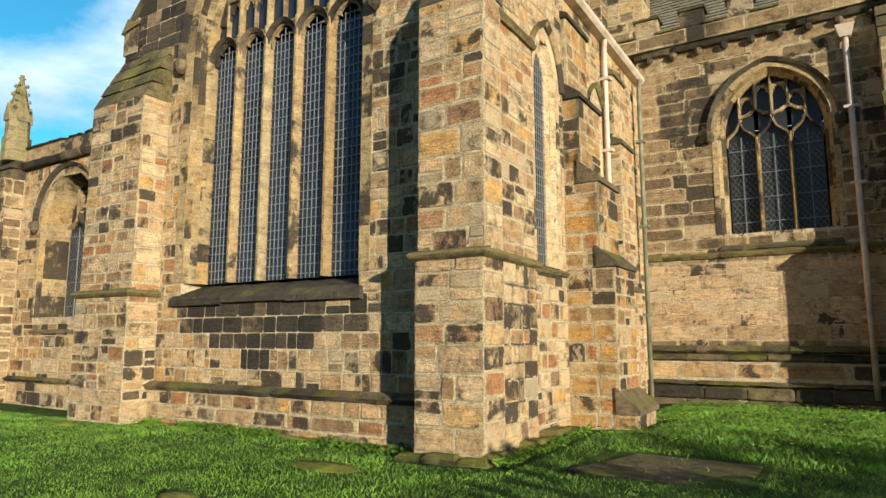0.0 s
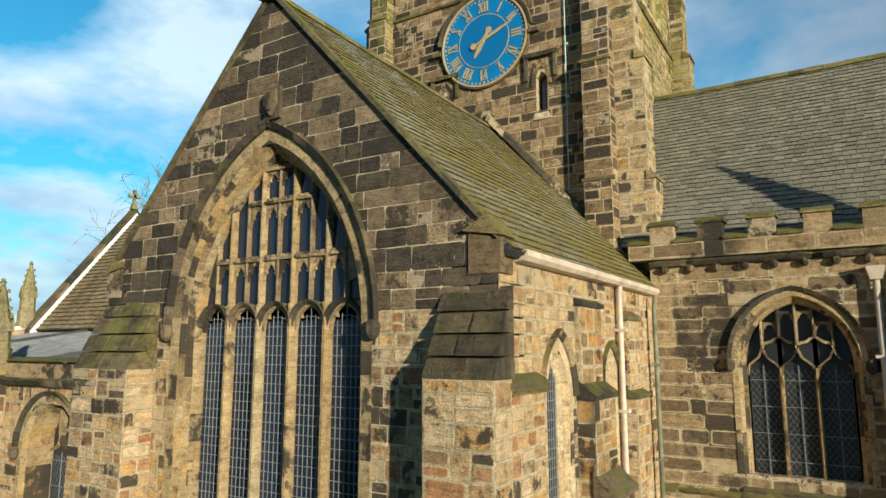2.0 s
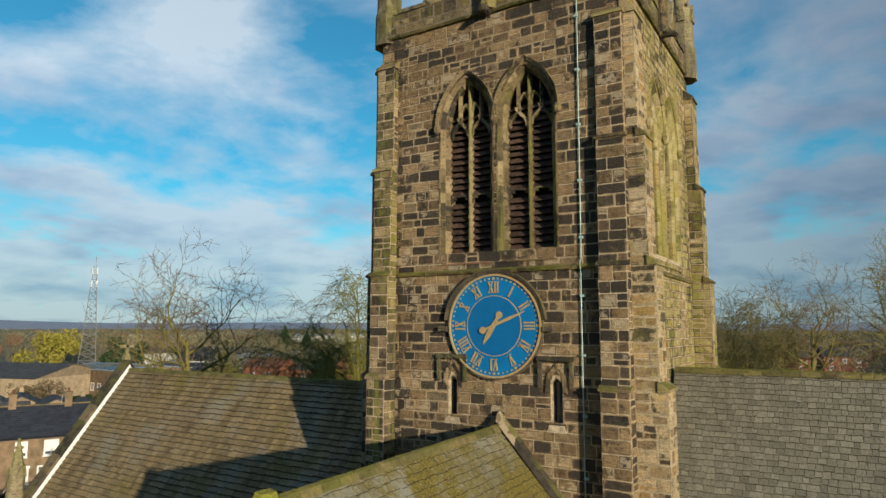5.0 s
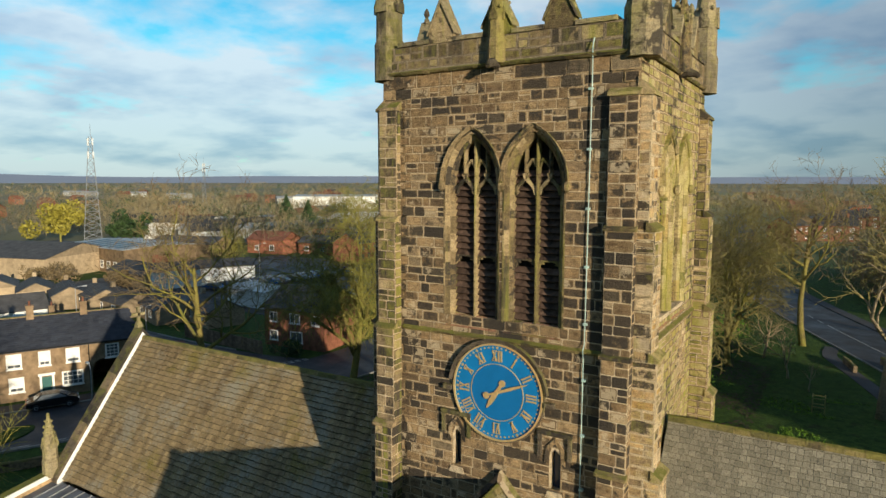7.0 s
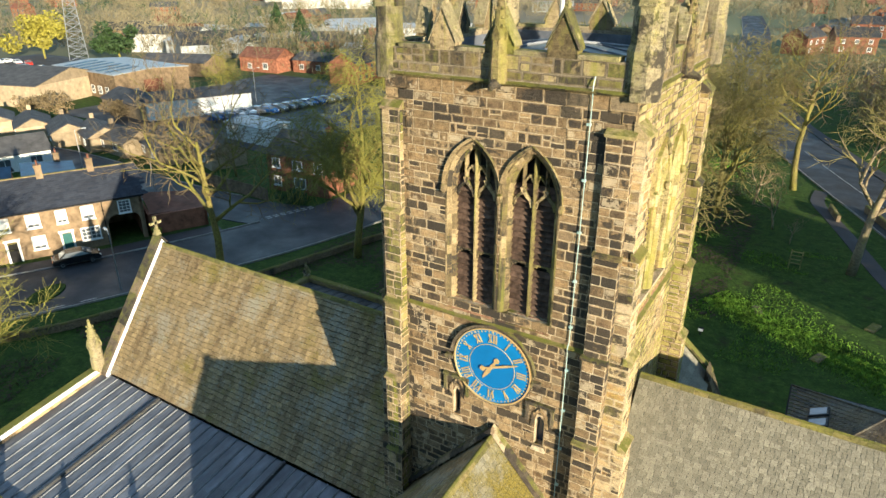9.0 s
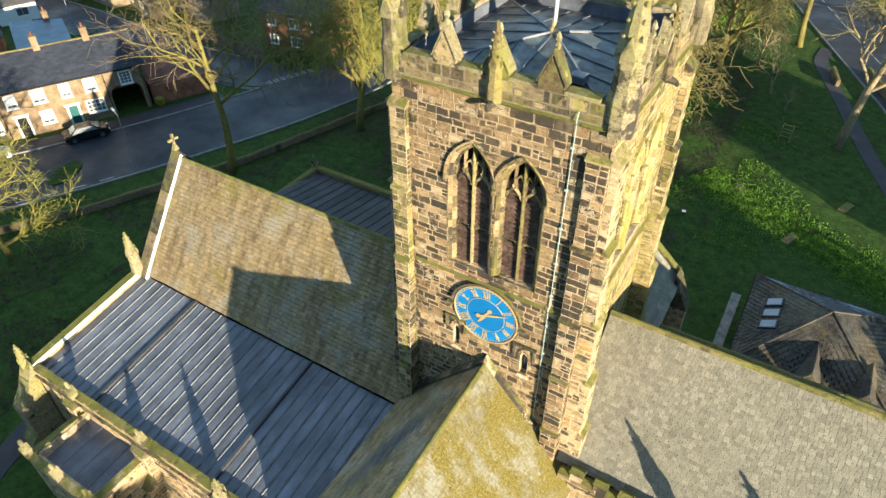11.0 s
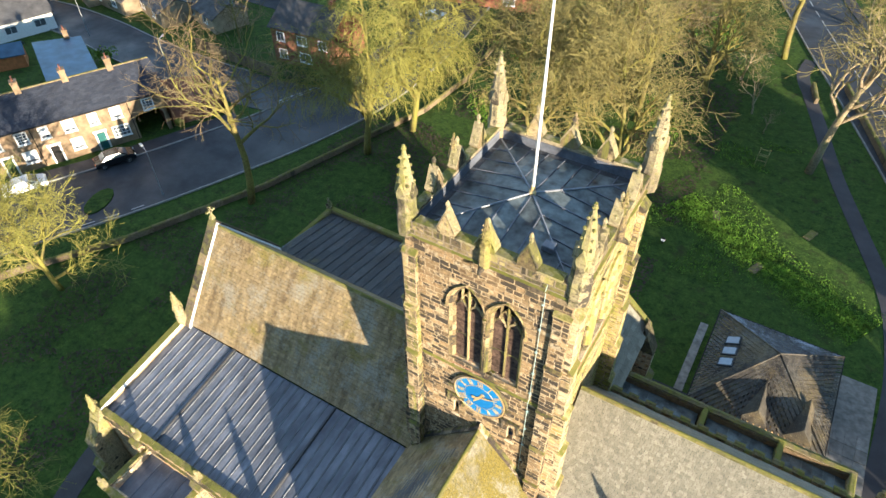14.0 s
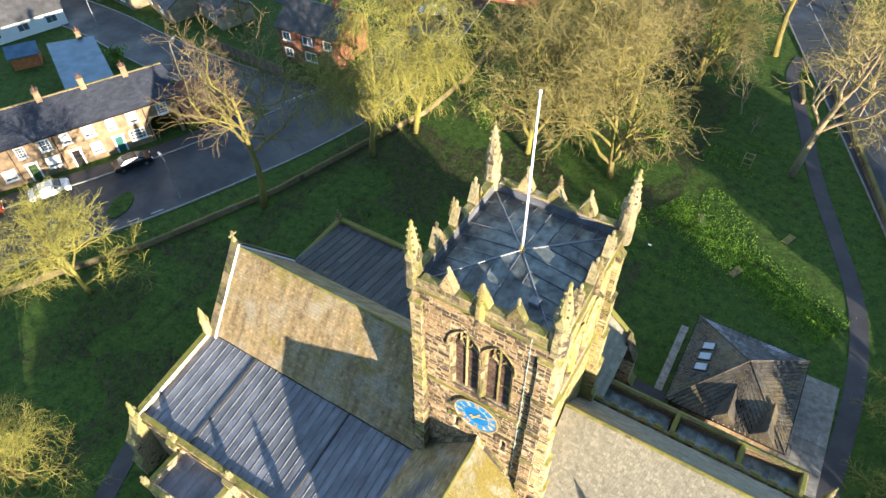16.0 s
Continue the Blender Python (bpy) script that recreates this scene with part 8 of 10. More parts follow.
# ---- lawn pieces near the church ----
def near_lawn():
    rng = random.Random(9)
    g = G()
    def clear(x, y):
        if y > 7.35 and x < -3.3:
            return False
        if -3.9 < x < -2.5 and 10.0 < y < 11.5:
            return False
        if y > 14.95 or (y > 6.6 and -4.9 < x < -3.25):
            return False
        if y > 7.0 and -18 < x < -10.5:
            return False
        return True
    n = 0
    while n < 240000:
        x, y = rng.uniform(-15.5, 3.2), rng.uniform(1.6, 15.0)
        if not clear(x, y):
            continue
        if -2.75 < x < -0.75 and 6.75 < y < 8.5 and rng.random() < 0.93:
            continue
        dense = noise.noise(Vector((x * 0.9, y * 0.9, 4)))
        if rng.random() > 0.9 + dense * 0.3:
            continue
        z = ground_z(x, y) - 0.01
        tall = 0.050 + 0.03 * max(0, dense) + (0.09 if (x > -3.2 and y > 8.4) else 0.0) * max(0, noise.noise(Vector((x * 0.5, y * 0.5, 9))) + 0.5)
        h = tall * rng.uniform(0.35, 1.0)
        a = rng.uniform(0, 6.283)
        w = rng.uniform(0.0010, 0.0022)
        lx, ly = rng.gauss(0, 0.34) * h, rng.gauss(0, 0.34) * h
        dx, dy = math.cos(a) * w, math.sin(a) * w
        g.add([(x - dx, y - dy, z), (x + dx, y + dy, z), (x + lx * 0.4 + dx * 0.7, y + ly * 0.4 + dy * 0.7, z + h * 0.6), (x + lx, y + ly, z + h)], [(0, 1, 2), (0, 2, 3)])
        n += 1
    tagged(g.part("grass", M_BLADE), "short bright green churchyard grass", "grass", kind="stuff")
    fl, lf = G(), G()
    for k in range(650):
        x, y = rng.uniform(-2.8, 2.8), rng.uniform(8.8, 14.6)
        z = ground_z(x, y)
        for _ in range(3):
            a, r = rng.uniform(0, 6.28), rng.uniform(0.02, 0.05)
            h = rng.uniform(0.04, 0.14)
            px, py = x + rng.uniform(-0.1, 0.1), y + rng.uniform(-0.1, 0.1)
            c, s = math.cos(a) * r, math.sin(a) * r
            lf.add([(px - c, py - s, z + h), (px + s * 0.6, py - c * 0.6, z + h + 0.01), (px + c, py + s, z + h + 0.02), (px - s * 0.6, py + c * 0.6, z + h)], [(0, 1, 2, 3)])
        if k % 6 == 0:
            h = rng.uniform(0.12, 0.18)
            for q in range(5):
                a = q * 1.257
                fl.add([(x, y, z + h), (x + 0.022 * math.cos(a - 0.5), y + 0.022 * math.sin(a - 0.5), z + h + 0.008), (x + 0.026 * math.cos(a), y + 0.026 * math.sin(a), z + h + 0.01), (x + 0.022 * math.cos(a + 0.5), y + 0.022 * math.sin(a + 0.5), z + h + 0.008)], [(0, 1, 2, 3)])
    tagged(lf.part("celandine_leaves", M_IVY), "low glossy green leaves in the grass", "plants", kind="stuff")
    tagged(fl.part("celandine_flowers", M_YELLOW), "small yellow spring flowers in the grass", "flowers", kind="stuff")
    weeds = G()
    for k in range(2600):
        if k % 3:
            x, y = rng.uniform(-11.0, -4.4), 7.22 - abs(rng.gauss(0, 0.12))
        else:
            x, y = -3.5 + abs(rng.gauss(0, 0.10)), rng.uniform(6.8, 10.1)
        if noise.noise(Vector((x * 1.7, y * 0.6, 5))) < -0.12:
            continue
        z = ground_z(x, y) + rng.uniform(0.01, 0.10)
        a, r = rng.uniform(0, 6.28), rng.uniform(0.015, 0.04)
        c, s = math.cos(a) * r, math.sin(a) * r
        weeds.add([(x - c, y - s, z), (x + s * 0.6, y - c * 0.6, z + 0.02), (x + c, y + s, z + rng.uniform(-0.02, 0.03)), (x - s * 0.6, y + c * 0.6, z)], [(0, 1, 2, 3)])
    tagged(weeds.part("weeds", M_IVY), "small weeds and moss along the plinth foot", "weeds", kind="stuff")
    litter = G()
    for k in range(36000):
        x, y = rng.uniform(-44, -6), rng.uniform(40, 92)
        if noise.noise(Vector((x * 0.11, y * 0.11, 8))) < -0.02 or x < -47 + (y - 40) * 0.05:
            continue
        a, r, z = rng.uniform(0, 6.28), rng.uniform(0.07, 0.18), rng.uniform(0.0, 0.06)
        c, s = math.cos(a) * r, math.sin(a) * r
        litter.add([(x - c, y - s, z + 0.02), (x + s * 0.7, y - c * 0.7, z + rng.uniform(0.0, 0.06)), (x + c, y + s, z + 0.03), (x - s * 0.7, y + c * 0.7, z)], [(0, 1, 2, 3)])
    for k in range(16000):
        x, y = rng.uniform(-52, -33.5), rng.uniform(2, 44)
        if noise.noise(Vector((x * 0.22, y * 0.22, 6))) < 0.05 or x < -54 + (y - 17) * 0.40:
            continue
        a, r = rng.uniform(0, 6.28), rng.uniform(0.05, 0.14)
        c, s = math.cos(a) * r, math.sin(a) * r
        litter.add([(x - c, y - s, 0.05), (x + s * 0.7, y - c * 0.7, rng.uniform(0.03, 0.16)), (x + c, y + s, 0.08), (x - s * 0.7, y + c * 0.7, 0.05)], [(0, 1, 2, 3)])
    tagged(litter.part("leaf_litter", M_LITTER), "dark brown leaf litter under the trees", "leaf litter", kind="stuff")
    # bright leaves brighten the lawn's sunlit strip; the rest is scattered undergrowth
    iv = G()
    for k in range(30000):
        t, s = rng.random(), rng.gauss(0, 0.26)
        x, y = -7 + 18.5 * t + s * 2.2, 56.5 - 9.6 * t + s * 4.2
        if rng.random() < 0.4:
            x, y = rng.uniform(-12, 3), rng.uniform(46, 72)
            if noise.noise(Vector((x * 0.2, y * 0.2, 2))) < 0.12:
                continue
        a, r, h = rng.uniform(0, 6.28), rng.uniform(0.03, 0.08), rng.uniform(0.02, 0.10)
        c, q = math.cos(a) * r, math.sin(a) * r
        tilt = rng.uniform(-0.1, 0.1)
        iv.add([(x - c, y - q, h), (x + q * 0.6, y - c * 0.6, h + tilt), (x + c, y + q, h + 0.05), (x - q * 0.6, y + c * 0.6, h - tilt)], [(0, 1, 2, 3)])
    tagged(iv.part("ground_ivy", M_IVY), "bright green leaves painting a sunlit strip on the lawn, with scattered low undergrowth", "undergrowth", kind="stuff")


M_LITTER = plain("leaf_litter", (0.060, 0.042, 0.024), 0.9, 0, 0.5, 0.8, 0)
M_YELLOW = plain("yellow_petal", (0.75, 0.58, 0.03), 0.6, 0, 0.1, 4, 0)
near_lawn()
M_SLAB = stone("worn_slab", [(0, (0.10, 0.085, 0.068)), (1, (0.15, 0.125, 0.095))], 0.3, 0.3)
for lab, pts in (("worn flat stone slab sunk in the grass", [(-2.72, 6.98), (-0.92, 6.78), (-0.86, 7.28), (-2.52, 7.55)]), ("cracked flat grave slab sunk in the grass", [(-2.48, 7.62), (-0.84, 7.34), (-0.86, 8.30), (-2.30, 8.42)])):
    g = G().add([(x, y, z) for z in (-0.1, 0.03) for x, y in pts] + [(x * 0.97 - 0.05, y * 0.985 + 0.115, 0.044) for x, y in pts], [(0, 1, 5, 4), (1, 2, 6, 5), (2, 3, 7, 6), (3, 0, 4, 7), (4, 5, 9, 8), (5, 6, 10, 9), (6, 7, 11, 10), (7, 4, 8, 11), (8, 9, 10, 11)])
    tagged(g.part("ledger_slab", M_SLAB), lab, "stone slab", "sunken slabs")
for x, y, rx, ry in ((-5.2, 5.9, 0.55, 0.2), (-5.35, 4.05, 0.3, 0.14), (-4.75, 4.0, 0.28, 0.12), (-11.6, 6.35, 0.4, 0.1)):
    g = G()
    rng = random.Random(int(x * 50))
    ring = [(x + rx * rng.uniform(0.75, 1.15) * math.cos(a), y + ry * rng.uniform(0.75, 1.15) * math.sin(a)) for a in [k * math.pi / 7 for k in range(14)]]
    z = ground_z(x, y)
    g.add([(a, b, z - 0.02) for a, b in ring] + [(x + (a - x) * 0.8, y + (b - y) * 0.8, z + 0.05) for a, b in ring] + [(x, y, z + 0.065)], [(k, (k + 1) % 14, 14 + (k + 1) % 14, 14 + k) for k in range(14)] + [(14 + k, 14 + (k + 1) % 14, 28) for k in range(14)])
    tagged(g.part("moss_patch", M_APEX, smooth=True), "yellow-green mossy stone flush with the grass", "moss patch", "moss patches")


# ---- trees ----
def grow(seed, height, fork, limbs, spread, droop, twig_r=0.016, levels=4, kids=(7, 8, 8), lean=0.0, clear=0.22):
    """Branches of a bare tree: returns the trunk with limbs, and the twigs."""
    rng = random.Random(seed)
    wood, twigs = G(), G()
    r0 = height * 0.0235

    def branch(p, d, length, r, level):
        pts, rad = [p], [r]
        n = 5 if level < 2 else (4 if level == 2 else (3 if level == 3 else 2))
        q, e = Vector(p), Vector(d)
        for i in range(n):
            bend = Vector((rng.gauss(0, 1), rng.gauss(0, 1), rng.gauss(0, 0.6))) * (0.07 if level == 0 else 0.28)
            e = (e + bend + Vector((0, 0, (0.10 if level in (1, 2) else 0.0) - droop * level * 0.11))).normalized()
            q = q + e * (length / n)
            pts.append(q.copy())
            rad.append(max(twig_r * (0.8 if level < 4 else 0.6), r * (1 - 0.72 * (i + 1) / n)))
        side = (7, 5, 4, 3, 3)[level]
        (wood if level < 3 else twigs).tube(pts, rad, side, level < 2)
        if level >= levels:
            return
        m = limbs if level == 0 else kids[level - 1]
        for k in range(m):
            t = (clear + (1 - clear) * ((k + rng.random()) / m)) if level == 0 else (0.25 + 0.75 * (k + rng.random()) / m)
            f = min(n - 1, int(t * n))
            w = t * n - f
            base = pts[f].lerp(pts[f + 1], w)
            ax = (pts[f + 1] - pts[f]).normalized()
            az = rng.uniform(0, 6.283) if level else (k * 2.4 + rng.uniform(-0.4, 0.4))
            perp = ax.orthogonal().normalized()
            perp = (Matrix.Rotation(az, 3, ax) @ perp)
            ang = radians(rng.uniform(32, 62)) * (spread if level == 0 else 1.0)
            nd = (ax * math.cos(ang) + perp * math.sin(ang)).normalized()
            ln = length * (rng.uniform(0.48, 0.70) if level == 0 else rng.uniform(0.42, 0.68)) * (1.15 - 0.45 * t if level == 0 else 1.0)
            rr = max(twig_r, (rad[f] * (1 - w) + rad[f + 1] * w) * 0.72)
            branch(base, nd, ln, rr, level + 1)

    branch(Vector((0, 0, -0.2)), Vector((lean, 0, 1)), height * fork, r0, 0)
    return wood, twigs


def bare_tree(label, seed, at, height, bark=M_BARK, twig=M_TWIG, **kw):
    ob = thing("tree", label, "tree", at, "churchyard trees")
    a = dict(fork=0.78, limbs=11, spread=1.0, droop=0.0)
    a.update(kw)
    wood, twigs = grow(seed, height, **a)
    wood.part("trunk", bark, ob, "mossy trunk and limbs", smooth=True)
    twigs.part("crown", twig, ob, "bare twiggy crown")
    return ob


def place(ob, x, y, turn, s=1.0, label=""):
    c = copy_thing(ob, Matrix.Translation((x, y, 0)) @ Matrix.Rotation(turn, 4, "Z"))
    c.scale = (s, s, s * 1.0)
    if label:
        c["label"] = label
    elif ob is T_E:
        c["label"] = "slender bare sapling on the lawn"
    return c


T_A = bare_tree("tall bare tree with a mossy leaning trunk", 1, (-44.6, 33.4, 0), 18.5, M_BARK, M_TWIG_R, limbs=10, spread=1.0, clear=0.50, kids=(6, 5, 4), twig_r=0.018)
T_B = bare_tree("yellow-twigged weeping willow beside the street", 2, (-39.5, 46.6, 0), 18.5, M_BARK, M_TWIG_Y, limbs=13, spread=0.85, droop=0.85, clear=0.25, kids=(7, 7, 6), twig_r=0.019)
T_C = bare_tree("broad bare tree with mossy forked limbs", 3, (-23.9, 56.5, 0), 16.5, M_BARK, M_TWIG, limbs=14, spread=1.2, droop=0.20, clear=0.12, kids=(7, 7, 5), twig_r=0.024)
T_D = bare_tree("bare tree with a pale leaning trunk by the path", 4, (3.6, 68.2, 0), 20.0, M_BARK_PALE, M_TWIG, limbs=10, spread=0.95, lean=0.05, clear=0.34, kids=(7, 6, 4), twig_r=0.022)
T_E = bare_tree("slender bare sapling on the lawn", 5, (-4.3, 77.2, 0), 6.0, M_BARK_PALE, M_TWIG_R, limbs=7, spread=0.8, kids=(4, 4, 3), clear=0.3, twig_r=0.010, levels=3)
T_F = bare_tree("yellow-green sunlit tree beside the street wall", 6, (-50.6, 15.5, 0), 11.5, M_BARK, M_TWIG_Y, limbs=13, spread=1.25, clear=0.16, lean=-0.08, kids=(7, 7, 5), twig_r=0.018)
place(T_B, -37.6, 53.0, 1.0, 0.95)
place(T_C, -13.9, 57.4, 2.0, 1.0)
place(T_C, -20.5, 70.5, 4.0, 1.12)
place(T_A, -15.8, 68.5, 0.6, 0.92)
place(T_C, -29.5, 66.0, 5.2, 0.95)
place(T_A, -30.5, 76.0, 1.2, 0.9)
place(T_C, -10.5, 79.0, 1.5, 1.0)
place(T_A, -22.0, 86.0, 3.2, 0.95)
place(T_A, -3.7, 94.0, 2.2, 1.08, "tall mossy bare tree beside the main road")
place(T_C, -13.0, 97.0, 0.4, 1.05)
place(T_E, -7.4, 85.0, 2.0, 1.1)
place(T_E, -2.2, 73.5, 4.0, 0.5)
place(T_D, 21.0, 110.0, 2.4, 0.8)
place(T_C, 13.0, 104.0, 3.0, 0.9)
place(T_F, -38.3, 0.4, 2.5, 0.75, "pale brown bare shrub-like tree by the porch path")
place(T_F, 17.6, 40.0, 0.6, 0.62, "brownish bare hedge tree beside the path")
place(T_F, 18.2, 33.0, 2.6, 0.6, "brownish bare hedge tree beside the path")
place(T_C, -50.0, 70.0, 1.1, 0.8)
place(T_A, -71.5, 59.5, 4.4, 0.45)
rng_t = random.Random(31)
for x, y, s in ((-60, 104, 0.8), (-52, 112, 0.85), (-40, 100, 0.9), (-34, 118, 0.9), (-24, 108, 0.9), (-24, 124, 0.9), (-96, 128, 0.7), (8, 140, 0.8), (-118, 98, 0.5), (26, 120, 0.9)):
    place(rng_t.choice((T_A, T_C, T_B)), x, y, rng_t.uniform(0, 6), s)


def leaf_tree(name, label, at, h, r, mat, seed, cone=False, count=2600, leaf=0.22, trunk=True, category="tree"):
    """A leafy tree or bush: many small leaf clumps round limbs, uneven and with gaps."""
    rng = random.Random(seed)
    ob = thing(name, label, category, at)
    if trunk:
        G().tube([(0, 0, -0.2), (0.05, 0, h * 0.4), (0, 0.05, h * 0.8)], [h * 0.03, h * 0.02, 0.04], 6).part("trunk", M_BARK, ob)
    g = G()
    lobes = [(rng.gauss(0, r * 0.42), rng.gauss(0, r * 0.42), h * rng.uniform(0.35, 0.85), r * rng.uniform(0.28, 0.5)) for _ in range(11)]
    for _ in range(count):
        if cone:
            t = rng.random() ** 0.7
            rr = r * t * rng.uniform(0.55, 1.08)
            a = rng.uniform(0, 6.283)
            p = Vector((rr * math.cos(a), rr * math.sin(a), h * (1 - t) + rng.gauss(0, 0.2) + 0.5))
        else:
            lx, ly, lz, lr = rng.choice(lobes)
            d = Vector((rng.gauss(0, 1), rng.gauss(0, 1), rng.gauss(0, 1))).normalized() * lr * rng.uniform(0.6, 1.1)
            p = Vector((lx, ly, lz)) + d
            p.z = max(0.1, p.z)
        a, b = Vector((rng.gauss(0, 1), rng.gauss(0, 1), rng.gauss(0, 1))).normalized() * leaf, Vector((rng.gauss(0, 1), rng.gauss(0, 1), rng.gauss(0, 1))).normalized() * leaf * 0.6
        g.add([p - a, p - b, p + a, p + b], [(0, 1, 2, 3)])
    g.part("crown", mat, ob, "crown of many small leaf clumps")
    return ob


leaf_tree("conifer", "dark green conifer among the sheds", (-174, 172, 0), 15, 6.5, M_LEAF, 41, True, 3000, 0.5)
leaf_tree("conifer", "dark green conifer among the sheds", (-167, 176, 0), 13, 5.5, M_LEAF, 42, True, 2400, 0.5)
leaf_tree("conifer", "round evergreen beyond the car park", (-112, 142, 0), 9, 3.5, M_LEAF, 43, True, 1500, 0.4)
leaf_tree("willow", "bright yellow willow beyond the depot", (-222, 116, 0), 13, 8, M_LEAF_Y, 44, False, 3200, 0.6)
leaf_tree("tree", "dark green tree beside the mast", (-196, 125, 0), 12, 6, M_LEAF, 45, False, 2400, 0.55)
leaf_tree("hedge", "clipped dark green hedge bush", (-96.5, 59.0, 0), 2.2, 2.4, M_LEAF, 46, False, 1200, 0.16, False, "hedge")
leaf_tree("hedge", "bright green garden hedge", (-82.5, 45.5, 0), 2.0, 1.6, M_IVY, 47, False, 900, 0.14, False, "hedge")
leaf_tree("hedge", "olive-green garden hedge beside the brick house", (-56.6, 55.6, 0), 1.6, 1.8, M_LEAF, 48, False, 1300, 0.16, False, "hedge")
for k, (x, y, h) in enumerate(((-136, 66, 4.0), (-131, 68, 4.4), (-120, 74, 3.6))):
    leaf_tree("bush", "russet bush beside the bungalows", (x, y, 0), h, 3.0, M_TWIG_R, 50 + k, False, 1300, 0.22, False, "bush")


# unseen yews, added to throw long shadows over lawn and aisle roof
for k, (x, y, h, rr) in enumerate(((35, 23, 9, 5), (38, 27, 9, 4.5), (37, 43, 11, 5), (40, 48, 13, 6), (36, 55, 12, 5), (18, -22, 15, 5), (8, -24, 14, 5.5), (1.7, -17.1, 10.5, 5.0), (-3, -26, 13, 5.5), (-14, -28, 13, 6))):
    leaf_tree("evergreen_tree", "dense dark yew added out of view to cast shade", (x, y, 0), h, rr, M_LEAF, 60 + k, False, 2600, 0.5)


# bushes out of view, added only to shade the near grass
for k, (x, y, h, rr) in enumerate(((6.2, 0.9, 1.45, 1.6), (7.4, 2.9, 1.5, 1.7), (8.6, 5.0, 1.6, 1.6))):
    leaf_tree("yew_bush", "low rounded dark yew bush added out of view to shade the lawn", (x, y, 0), h, rr, M_LEAF, 160 + k, False, 1100, 0.14, False, "bush")


rng_b = random.Random(77)
for k in range(15):
    x, y = rng_b.uniform(-38, -8), rng_b.uniform(58, 98)
    leaf_tree("bush", "low dark green undergrowth beneath the trees", (x, y, 0), rng_b.uniform(1.2, 2.4), rng_b.uniform(2.0, 3.6), M_LEAF if k % 3 else M_IVY, 80 + k, False, 900, 0.13, False, "bush")


# ---- buildings ----
def roof_gable(g, x0, x1, y0, y1, z0, z1, over=0.3, thick=0.14):
    """Two pitched slabs with the ridge along x."""
    m = (y0 + y1) / 2
    sl = (z1 - z0) / (m - y0)
    for ya, s in ((y0 - over, 1), (y1 + over, -1)):
        za = z0 - over * sl
        g.hexa([(x0 - over, ya, za), (x1 + over, ya, za), (x1 + over, m, z1), (x0 - over, m, z1), (x0 - over, ya, za + thick), (x1 + over, ya, za + thick), (x1 + over, m, z1 + thick), (x0 - over, m, z1 + thick)])


def sash(ob, x, z, w, h, y, grid=(2, 2), sill=True, blind=False):
    """A white framed window in a wall whose face is at y, looking towards -y."""
    win = G().box(x - w / 2, x + w / 2, y - 0.03, y + 0.02, z, z + h).part("window", M_PANE_DARK, ob, "white-framed window")
    fr = G()
    b = 0.08
    fr.box(x - w / 2 - 0.06, x - w / 2 + b, y - 0.06, y + 0.02, z, z + h)
    fr.box(x + w / 2 - b, x + w / 2 + 0.06, y - 0.06, y + 0.02, z, z + h)
    fr.box(x - w / 2 - 0.06, x + w / 2 + 0.06, y - 0.06, y + 0.02, z + h - b, z + h + 0.04)
    fr.box(x - w / 2 - 0.06, x + w / 2 + 0.06, y - 0.06, y + 0.02, z - 0.04, z + b)
    for k in range(1, grid[0]):
        u = x - w / 2 + w * k / grid[0]
        fr.box(u - 0.025, u + 0.025, y - 0.05, y, z, z + h)
    for k in range(1, grid[1]):
        v = z + h * k / grid[1]
        fr.box(x - w / 2, x + w / 2, y - 0.052, y, v - 0.025, v + 0.025)
    fr.part("frame", M_WHITE, win)
    if blind:
        G().box(x - w / 2 + b, x + w / 2 - b, y - 0.036, y - 0.031, z + h * 0.25, z + h - b).part("blind", M_WHITE, win, "white drawn blind")
    if sill:
        G().box(x - w / 2 - 0.12, x + w / 2 + 0.12, y - 0.12, y, z - 0.14, z - 0.04).part("sill", M_WHITE, win)


def chimney(ob, x, y, z0, h, mat=M_BRICK_TAN, pots=2):
    c = G().box(x - 0.32, x + 0.32, y - 0.42, y + 0.42, z0, z0 + h)
    c.box(x - 0.38, x + 0.38, y - 0.48, y + 0.48, z0 + h - 0.16, z0 + h - 0.02)
    st = c.part("chimney", mat, ob, "brick chimney stack")
    for k in range(pots):
        G().lathe(x, y - 0.2 + 0.4 * k, [(0.11, z0 + h), (0.09, z0 + h + 0.4), (0.11, z0 + h + 0.42)], 8).part("chimney_pot", M_TILE_RED, st)


